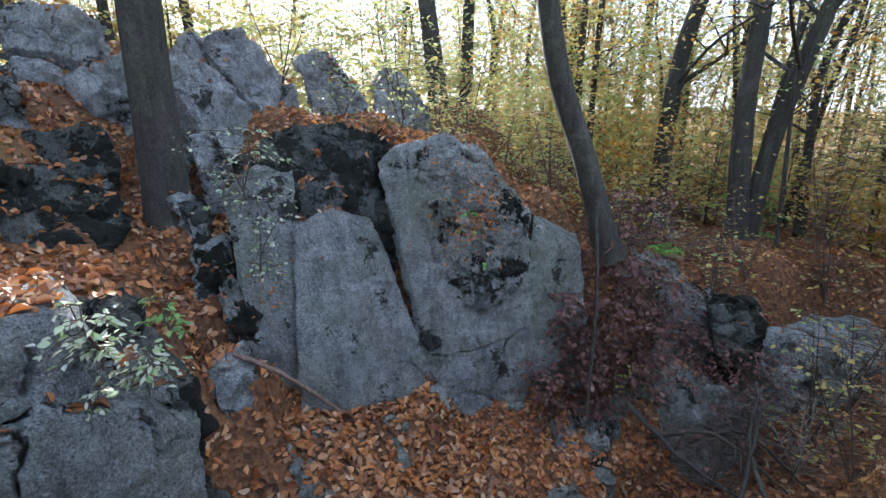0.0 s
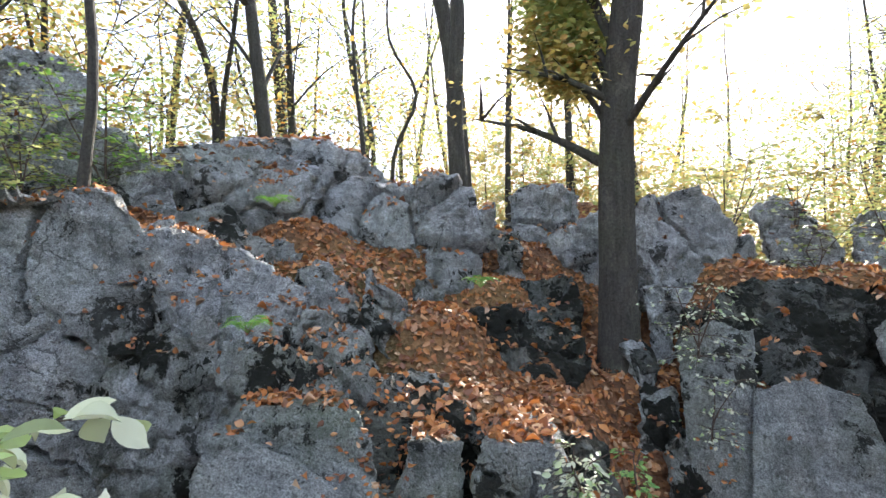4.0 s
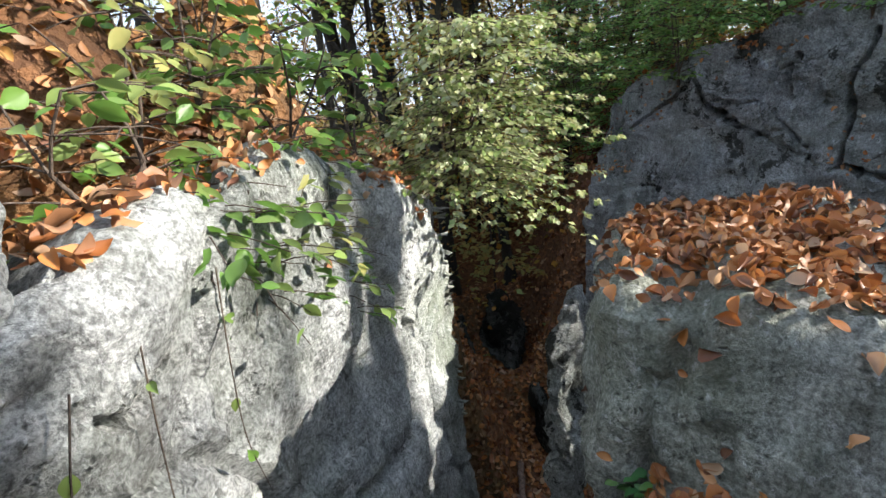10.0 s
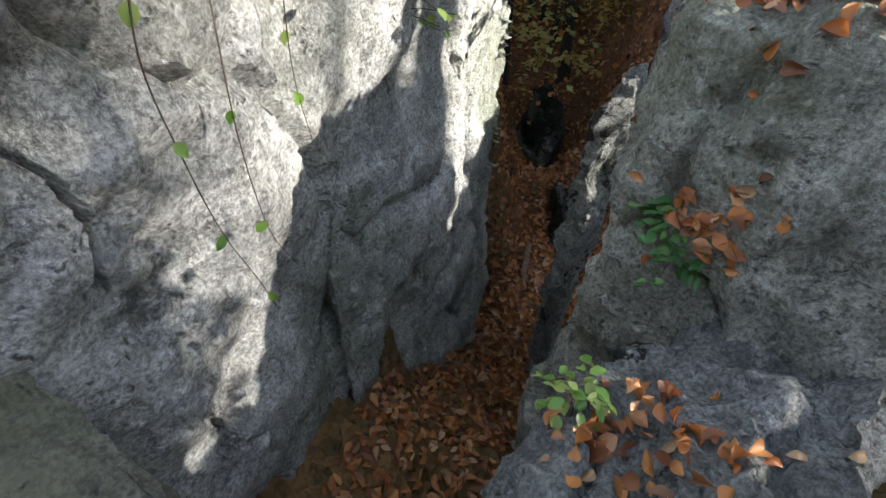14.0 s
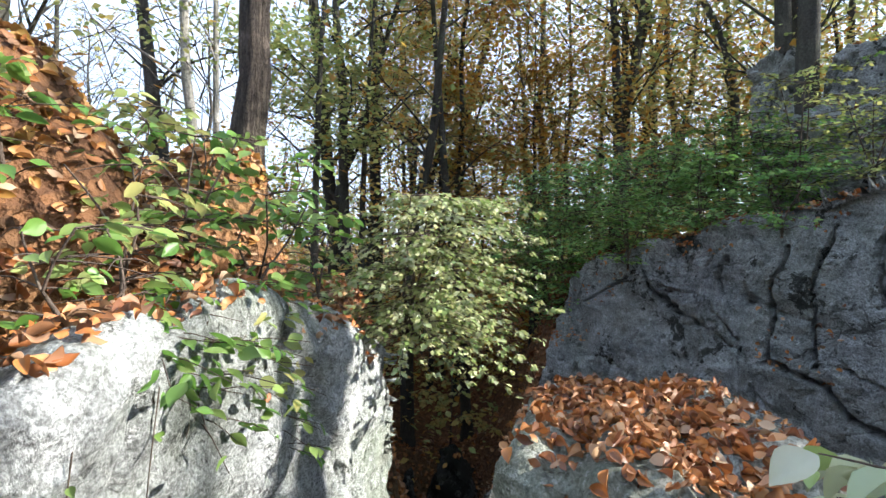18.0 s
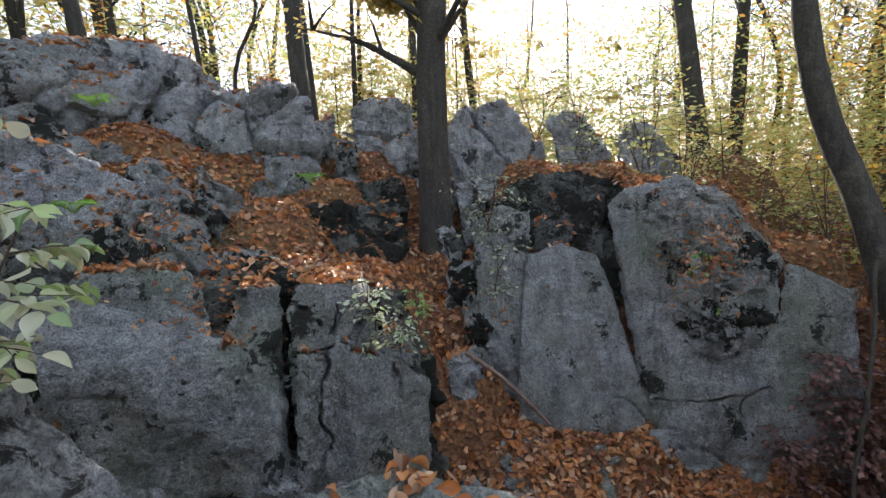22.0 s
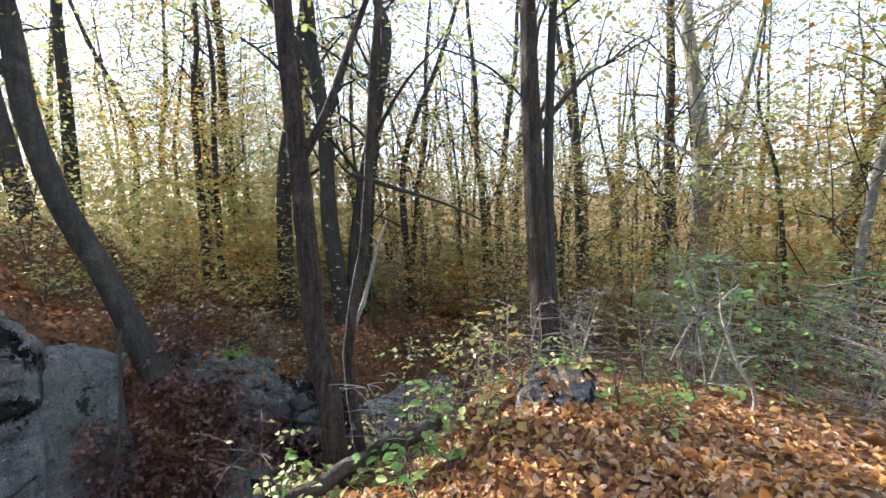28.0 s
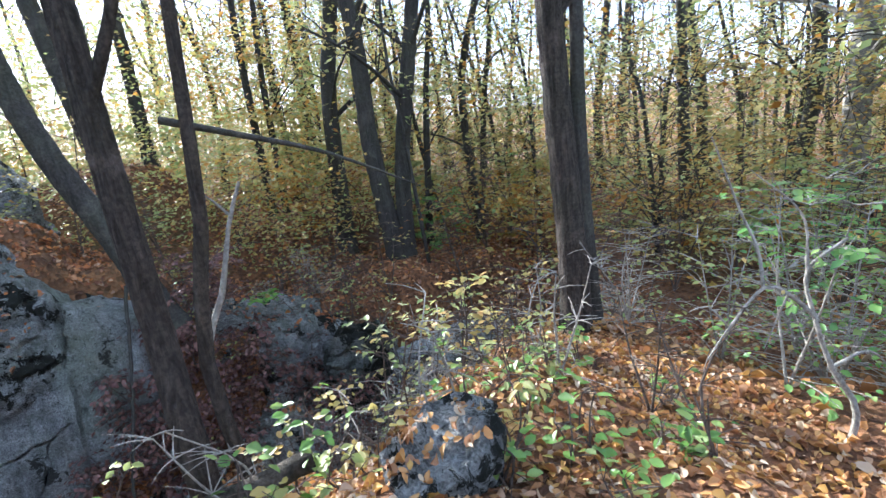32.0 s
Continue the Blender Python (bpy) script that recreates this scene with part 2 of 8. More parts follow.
LEAF_SILVER = leaf_material("leaf_silver", [(0.6, 0.62, 0.47), (0.42, 0.5, 0.26), (0.66, 0.66, 0.53), (0.16, 0.32, 0.07), (0.62, 0.6, 0.44), (0.55, 0.6, 0.4), (0.3, 0.43, 0.13)], 0.4, 0.35, 0.7)
LEAF_BUSH = leaf_material("leaf_bush", [(0.66, 0.65, 0.46), (0.16, 0.34, 0.06), (0.7, 0.69, 0.52), (0.54, 0.58, 0.32), (0.64, 0.64, 0.46), (0.12, 0.28, 0.06), (0.66, 0.65, 0.47), (0.34, 0.48, 0.12)], 0.4, 0.35, 0.6)
LEAF_YELLOW = leaf_material("leaf_yellow", [(0.533, 0.400, 0.110), (0.582, 0.470, 0.150), (0.436, 0.400, 0.130), (0.543, 0.310, 0.110), (0.330, 0.370, 0.130)], 0.5, 0.5, 0.4)
LEAF_LIME = leaf_material("leaf_lime", [(0.320, 0.400, 0.130), (0.427, 0.470, 0.170), (0.242, 0.340, 0.110), (0.514, 0.480, 0.170)], 0.5, 0.5, 0.4)
LEAF_ORANGE = leaf_material("leaf_orange", [(0.45, 0.2, 0.035), (0.5, 0.3, 0.05), (0.36, 0.14, 0.03), (0.48, 0.36, 0.08)], 0.5, 0.5, 0.4)
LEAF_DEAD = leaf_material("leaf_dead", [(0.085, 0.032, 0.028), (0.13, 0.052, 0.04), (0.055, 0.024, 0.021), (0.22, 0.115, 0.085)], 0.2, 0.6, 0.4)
LEAF_HERB = leaf_material("leaf_herb", [(0.07, 0.2, 0.06), (0.1, 0.26, 0.08), (0.05, 0.15, 0.05), (0.16, 0.3, 0.08)], 0.35, 0.4, 0.5)
FERN = leaf_material("fern_green", [(0.13, 0.32, 0.03), (0.2, 0.4, 0.05), (0.09, 0.24, 0.03)], 0.45, 0.45, 0.4)


def bark(name, dark, light, moss=0.2, furrow=1.0, scale=7.0):
    k = Mat(name, 0.9)
    g = k.noise(scale, 7, 0.68, 0.4, stretch=(2.6, 2.6, 0.3))
    c = k.mix(k.ramp(g, [(0.3, 0.0), (0.7, 1.0)]), dark, light)
    patch = k.noise(2.6, 4, 0.6)
    c = k.mix(k.ramp(patch, [(0.55, 0.0), (0.7, 0.5)]), c, tuple(min(1, v * 1.9) for v in light))
    c = k.mix(k.math("MULTIPLY", k.ramp(k.noise(1.4, 3), [(0.45, 0.0), (0.65, 1.0)]), moss), c, (0.07, 0.085, 0.04))
    fleck = k.noise(38.0, 5, 0.7)
    c = k.mix(1.0, c, k.ramp(fleck, [(0.35, 0.6), (0.65, 1.3)]), "MULTIPLY")
    return k.done(c, k.bump(k.math("ADD", g, k.math("MULTIPLY", fleck, 0.2)), 0.8 * furrow, 0.035))


BARK = bark("beech_bark", (0.026, 0.024, 0.021), (0.068, 0.062, 0.053))
BARK_ROUGH = bark("rough_bark", (0.018, 0.014, 0.011), (0.115, 0.092, 0.075), 0.15, 2.2, 12.0)
BARK_PALE = bark("pale_bark", (0.16, 0.15, 0.13), (0.33, 0.315, 0.28), 0.15)
TWIG = bark("twig_bark", (0.07, 0.05, 0.04), (0.13, 0.1, 0.08), 0.1)
# the sunlight on bare twigs is put into this pale bark
TWIG_PALE = bark("twig_pale", (0.2, 0.18, 0.15), (0.36, 0.33, 0.28), 0.0)
LOG = bark("fallen_wood", (0.12, 0.08, 0.06), (0.26, 0.18, 0.14), 0.1)


def soil():
    k = Mat("leaf_mould", 0.95)
    v = k.n("TexVoronoi", Scale=17.0)
    k.link(k.coords(), v.inputs["Vector"])
    c = k.ramp(v.outputs["Color"], [(0.0, (0.06, 0.03, 0.017)), (0.4, (0.15, 0.07, 0.033)), (0.7, (0.26, 0.125, 0.055)), (1.0, (0.1, 0.05, 0.027))])
    c = k.mix(k.ramp(k.noise(0.7, 5), [(0.4, 0.0), (0.7, 0.6)]), c, (0.05, 0.03, 0.02))
    c = k.mix(k.ramp(k.noise(0.16, 4), [(0.5, 0.0), (0.65, 0.55)]), c, (0.10, 0.11, 0.035))
    h = k.math("ADD", v.outputs["Distance"], k.noise(30.0, 4))
    return k.done(c, k.bump(h, 0.9, 0.05))


SOIL = soil()


# ---- mesh helpers ----
def part(name, mesh, material, parent=None, label=""):
    if isinstance(mesh, bmesh.types.BMesh):
        data = bpy.data.meshes.new(name)
        mesh.to_mesh(data)
        mesh.free()
        mesh = data
    mesh.materials.clear()
    mesh.materials.append(material)
    ob = new(name, mesh)
    ob.parent = parent
    if label:
        ob["label"] = label
    return ob


def fast_mesh(name, verts, faces, smooth=False):
    """A mesh from arrays: verts (N, 3), faces (M, k)."""
    me = bpy.data.meshes.new(name)
    faces = np.asarray(faces, dtype=np.int32)
    m, k = faces.shape
    me.vertices.add(len(verts))
    me.vertices.foreach_set("co", np.asarray(verts, dtype=np.float32).ravel())
    me.loops.add(m * k)
    me.loops.foreach_set("vertex_index", faces.ravel())
    me.polygons.add(m)
    me.polygons.foreach_set("loop_start", np.arange(0, m * k, k, dtype=np.int32))
    if smooth:
        me.polygons.foreach_set("use_smooth", np.ones(m, dtype=bool))
    me.update(calc_edges=True)
    return me


def unit(v):
    return v / np.maximum(np.linalg.norm(v, axis=-1, keepdims=True), 1e-9)


# outline of one leaf: along, across, fold
LEAF_BIG = np.array([(0, 0, 0), (0.2, 0.2, 0.06), (0.5, 0.29, 0.09), (0.82, 0.15, 0.05), (1.0, 0, -0.08), (0.82, -0.15, 0.05), (0.5, -0.29, 0.09), (0.2, -0.2, 0.06), (0.5, 0, -0.03)])
LEAF_BIG_F = np.array([(0, 8, 1), (1, 8, 2), (2, 8, 3), (3, 8, 4), (4, 8, 5), (5, 8, 6), (6, 8, 7), (7, 8, 0)])
LEAF_NEAR = np.array([(0, 0, 0), (0.08, 0.1, 0.03), (0.2, 0.2, 0.06), (0.36, 0.27, 0.08), (0.54, 0.28, 0.08), (0.7, 0.22, 0.06), (0.86, 0.11, 0.02), (1.0, 0, -0.1), (0.86, -0.11, 0.02), (0.7, -0.22, 0.06), (0.54, -0.28, 0.08), (0.36, -0.27, 0.08), (0.2, -0.2, 0.06), (0.08, -0.1, 0.03), (0.3, 0, -0.02), (0.62, 0, -0.03)])
LEAF_NEAR_F = np.array([(0, 14, 1), (1, 14, 2), (2, 14, 3), (3, 14, 15), (3, 15, 4), (4, 15, 5), (5, 15, 6), (6, 15, 7), (7, 15, 8), (8, 15, 9), (9, 15, 10), (10, 15, 11), (11, 15, 14), (11, 14, 12), (12, 14, 13), (13, 14, 0)])
LEAF_SMALL = np.array([(0, 0, 0), (0.5, 0.32, 0.06), (1.0, 0, -0.04), (0.5, -0.32, 0.06)])
LEAF_SMALL_F = np.array([(0, 2, 1), (0, 3, 2)])


def leaves(name, at, along, facing, size, fine=False, curl=0.0, narrow=1.0):
    """Leaves at the places given: along is the midrib, facing the upper side."""
    shape, tri = (LEAF_NEAR, LEAF_NEAR_F) if fine == 2 else (LEAF_BIG, LEAF_BIG_F) if fine else (LEAF_SMALL, LEAF_SMALL_F)
    n = len(at)
    x = unit(along)
    y = unit(np.cross(facing, x))
    z = np.cross(x, y)
    size = np.broadcast_to(size, (n,))[:, None, None]
    rng = np.random.default_rng(n)
    bend = (1 + curl * rng.normal(0, 2.0, (n, 1)))
    s = shape[None]
    fold = s[:, :, 2] * bend + curl * rng.normal(0, 0.5, (n, 1)) * (s[:, :, 0] - 0.5) ** 2 + curl * rng.normal(0.6, 1.0, (n, 1)) * 1.6 * s[:, :, 1] ** 2 + curl * rng.normal(0, 0.25, (n, 1)) * s[:, :, 0] * s[:, :, 1]
    wide = narrow * rng.uniform(0.8, 1.25, (n, 1)) * s[:, :, 1]
    v = at[:, None] + size * (s[:, :, :1] * x[:, None] + wide[..., None] * y[:, None] + fold[..., None] * z[:, None])
    f = (np.arange(n)[:, None, None] * len(shape) + tri[None]).reshape(-1, 3)
    return fast_mesh(name, v.reshape(-1, 3), f, fine == 2)


def spline(points, step):
    """Points along a smooth line through the given ones, with the place along it from 0 to 1."""
    p = [Vector(q) for q in points]
    p = [p[0] * 2 - p[1], *p, p[-1] * 2 - p[-2]]
    out = []
    for i in range(1, len(p) - 2):
        a, b, c, d = p[i - 1:i + 3]
        n = max(2, int((c - b).length / step))
        for j in range(n):
            s = j / n
            out.append(0.5 * ((2 * b) + (c - a) * s + (2 * a - 5 * b + 4 * c - d) * s * s + (3 * b - a - 3 * c + d) * s ** 3))
    out.append(p[-2])
    return np.array([tuple(q) for q in out])


def tube(name, line, radii, sides=10, wobble=0.0, seed=0, flare=0.0):
    """A tapered round stem along a line."""
    line = np.asarray(line, dtype=float)
    n = len(line)
    tang = unit(np.gradient(line, axis=0))
    ref = np.where(np.abs(tang[:, 2:3]) > 0.9, np.array([[1.0, 0, 0]]), np.array([[0, 0, 1.0]]))
    u = unit(np.cross(tang, ref))
    for i in range(1, n):
        if np.dot(u[i], u[i - 1]) < 0:
            u[i] = -u[i]
        u[i] = unit(u[i - 1] - tang[i] * np.dot(u[i - 1], tang[i]))
    w = np.cross(tang, u)
    ang = np.linspace(0, 2 * np.pi, sides, endpoint=False)
    rng = np.random.default_rng(seed)
    r = np.broadcast_to(radii, (n,))[:, None] * np.ones((1, sides))
    if wobble:
        lobes = 1 + wobble * (np.cos(3 * ang + rng.uniform(0, 6)) * 0.5 + np.cos(5 * ang + rng.uniform(0, 6)) * 0.35)[None]
        r = r * lobes * (1 + wobble * 0.6 * rng.normal(0, 0.5, (n, sides)))
    if flare:
        h = line[:, 2] - line[0, 2]
        r = r * (1 + flare * np.exp(-h / 0.28)[:, None] * (1 + 0.45 * np.cos(4 * ang + seed))[None])
    v = line[:, None] + r[..., None] * (np.cos(ang)[None, :, None] * u[:, None] + np.sin(ang)[None, :, None] * w[:, None])
    i, j = np.meshgrid(np.arange(n - 1), np.arange(sides), indexing="ij")
    a, b = i * sides + j, i * sides + (j + 1) % sides
    f = np.stack([a, b, b + sides, a + sides], -1).reshape(-1, 4)
    cap = np.array([line[0], line[-1]])
    v = np.concatenate([v.reshape(-1, 3), cap])
    k = n * sides
    me = fast_mesh(name, v, f, True)
    return me


def merged(name, meshes):
    """One mesh out of several quad meshes."""
    vs, fs, n = [], [], 0
    for me in meshes:
        v = np.empty(len(me.vertices) * 3, dtype=np.float32)
        me.vertices.foreach_get("co", v)
        f = np.empty(len(me.loops), dtype=np.int32)
        me.loops.foreach_get("vertex_index", f)
        vs.append(v.reshape(-1, 3))
        fs.append(f.reshape(len(me.polygons), -1) + n)
        n += len(me.vertices)
        bpy.data.meshes.remove(me)
    return fast_mesh(name, np.concatenate(vs), np.concatenate(fs), True)


def thing(name, label, category, group="", at=(0, 0, 0)):
    ob = new(name)
    ob.location = at
    return tagged(ob, label, category, group)


# ---- ground: one sheet, from spot levels (x, y, z) ----
PIT = [(-1.3, 3.3, -1.8), (0.6, 2.9, -2.35), (1.3, 4.0, -2.65), (0.0, 4.3, -2.1), (-1.0, 4.4, -1.65), (2.4, 4.6, -3.3), (3.3, 5.6, -3.4), (0.3, 1.7, -2.4), (1.2, 1.7, -2.7), (-0.8, 2.0, -2.1), (-1.9, 1.8, -1.75), (-1.9, 4.2, -0.85), (-2.3, 4.7, -0.2), (-2.7, 5.1, 0.3), (-3.1, 5.9, 0.95), (-3.4, 4.3, 0.55), (-2.6, 1.3, -1.7), (-3.2, 0.6, -1.9), (-1.2, 0.7, -1.8), (1.35, 0.9, -2.4), (1.5, 1.5, -2.6), (0.9, 0.5, -1.7), (0.4, 1.0, -2.1), (1.5, 2.3, -2.8), (2.2, 2.6, -3.0), (-1.4, 4.25, -1.55), (-0.3, 4.9, -1.75), (0.4, 5.0, -2.25), (1.1, 5.1, -2.35)]
BRINK = [(0.1, -0.2, 0.15), (-0.2, -1.0, 0.1), (0.7, -0.8, 0.0), (1.2, -0.9, 0.1), (0.4, -1.8, 0.3), (1.6, -1.8, 0.4), (0.2, 0.4, -0.3), (1.0, 0.1, -0.9), (1.5, 0.3, -1.4), (1.4, -0.4, 0.1), (2.1, 0.3, -0.5), (2.5, 0.25, 0.42), (2.6, 0.4, 0.4), (2.3, 1.0, 0.05), (2.05, 1.2, 0.0), (2.7, 1.4, 0.08), (2.5, -0.4, 0.7), (3.2, 1.2, 0.25), (3.4, 2.1, -0.1), (4.0, 0.8, 0.62), (3.2, -0.7, 0.7), (4.3, -0.4, 0.72), (4.6, -1.8, 0.6), (5.0, 2.0, 0.3), (5.2, 0.6, 0.35), (6.3, 3.6, -0.35), (5.6, 3.0, -0.05)]
RIM = [(-1.0, 6.8, 1.4), (0.2, 7.0, 1.1), (-1.6, 6.6, 1.35), (-0.5, 6.75, 1.2), (0.1, 6.35, 1.15), (0.55, 6.45, 0.75), (1.3, 7.0, 0.35), (2.1, 6.25, -0.15), (2.7, 6.7, -0.8), (3.2, 7.2, -1.2), (4.2, 8.0, -1.0), (3.3, 6.4, -2.6), (4.3, 6.7, -2.9), (5.0, 6.3, -3.1), (6.0, 7.0, -3.0), (6.9, 7.3, -2.5), (4.2, 5.9, -3.3), (5.6, 8.4, -0.95), (6.9, 8.7, -1.0), (5.6, 5.2, -2.6), (-2.2, 6.6, 1.55), (-3.0, 2.8, 0.6), (-2.7, 3.5, 0.4), (-4.0, 3.2, 1.1), (-4.5, 4.6, 1.3), (-5.0, 6.2, 1.75), (-5.6, 4.4, 1.9), (-4.6, 1.9, 0.9), (-4.0, 1.6, 0.4), (-5.4, 2.6, 1.6), (-6.0, 2.8, 2.1), (-7.4, 5.2, 2.4), (1.2, 5.8, -1.9), (2.5, 5.8, -2.3), (2.0, 5.4, -2.6)]
RAVINE = [(-6.4, 1.0, 2.15), (-7.4, -0.9, 1.9), (-8.0, -2.6, 1.2), (-9.0, 1.0, 2.7), (-9.6, -2.6, 1.5), (-0.3, -1.85, -0.8), (-1.0, -2.15, -1.0), (-1.7, -2.3, -1.6), (-2.3, -2.5, -2.1), (-1.2, -1.8, -1.3), (-2.2, -2.0, -2.1), (-4.4, -2.8, -2.9), (-5.8, -3.5, -3.65), (-7.5, -5.1, -3.4), (-9.5, -6.6, -2.6), (-3.4, -0.6, -2.3), (-4.6, -1.4, -2.7), (-3.8, 0.1, -2.3), (-4.6, 0.5, -2.0), (-5.0, -0.5, -2.5), (-5.5, -1.5, -2.8), (-6.4, -2.7, -3.3), (-2.9, -2.6, -2.6), (-1.3, -2.38, -1.25), (-1.9, -2.6, -1.8), (-2.2, -2.78, -2.1), (-2.7, -2.95, -2.5), (-3.1, -3.05, -2.8), (-0.8, -2.25, -1.05), (-3.3, -1.8, -2.5), (-1.5, -3.0, 1.72), (-1.3, -3.45, 2.2), (-1.2, -3.9, 2.62), (-2.6, -4.2, 2.3), (-0.3, -3.0, 1.9), (-0.4, -3.4, 2.3), (-0.5, -4.6, 3.1), (-3.4, -3.9, 1.3), (-4.4, -5.0, 0.6), (-6.4, -6.6, 0.2), (0.8, -2.6, 1.2), (-3.0, -6.2, 2.4), (1.5, -4.0, 1.4)]
WOOD = [(3.4, 3.9, -2.6), (4.3, 5.2, -3.0), (4.7, 3.6, -1.6), (5.5, 9.0, -0.85), (8.0, 7.0, -1.3), (7.2, 5.4, -1.7), (6.7, 1.2, -0.2), (9.0, 3.0, -1.2), (10.0, -2.0, -0.9), (12.5, 9.3, -1.7), (20.0, 11.0, -1.6), (19.0, 18.0, -2.4), (3.0, 12.0, -0.1), (0.0, 11.8, 1.5), (3.4, 18.6, 0.3), (10.0, 25.0, -1.0), (-6.5, 10.5, 2.7), (-15.0, 15.0, 2.5), (-14.0, 3.0, 2.8), (-20.0, -5.0, 1.0), (-13.0, -9.0, -1.2), (-25.0, -15.0, 0.5)]
FAR = [(0.0, -12.0, 3.0), (12.0, -12.0, 0.5), (30.0, -10.0, -1.5), (35.0, 15.0, -2.0), (0.0, 40.0, 0.5), (-30.0, 30.0, 3.0), (30.0, 40.0, -1.5), (-60.0, 0.0, 2.0), (60.0, 0.0, -1.0), (0.0, -60.0, 2.0), (0.0, 90.0, 0.0), (-50.0, -50.0, 1.0), (70.0, 70.0, -1.0)]
LEVELS = np.array(PIT + BRINK + RIM + RAVINE + WOOD + FAR)


def ground_z(x, y):
    x, y = np.asarray(x, dtype=float), np.asarray(y, dtype=float)
    d2 = (x[..., None] - LEVELS[:, 0]) ** 2 + (y[..., None] - LEVELS[:, 1]) ** 2
    w = 1.0 / (d2 + 0.03) ** 1.9
    z = (w * LEVELS[:, 2]).sum(-1) / w.sum(-1)
    return z + 0.035 * np.sin(2.1 * x + 1.3 * y) * np.sin(1.7 * y - 0.8 * x) + 0.02 * np.sin(5.3 * x + 0.4) * np.sin(4.7 * y)


def build_ground():
    s = np.linspace(-1, 1, 340)
    g = 13.0 * s + 320.0 * np.sign(s) * np.abs(s) ** 7
    X, Y = np.meshgrid(g - 0.5, g + 1.5, indexing="ij")
    Z = ground_z(X, Y)
    v = np.stack([X, Y, Z], -1).reshape(-1, 3)
    n = len(s)
    i, j = np.meshgrid(np.arange(n - 1), np.arange(n - 1), indexing="ij")
    a = i * n + j
    f = np.stack([a, a + n, a + n + 1, a + 1], -1).reshape(-1, 4)
    return tagged(part("ground", fast_mesh("ground", v, f, True), SOIL), "brown leaf-mould forest ground with a deep pit", "ground", kind="structure")


GROUND = build_ground()
SOLIDS = []


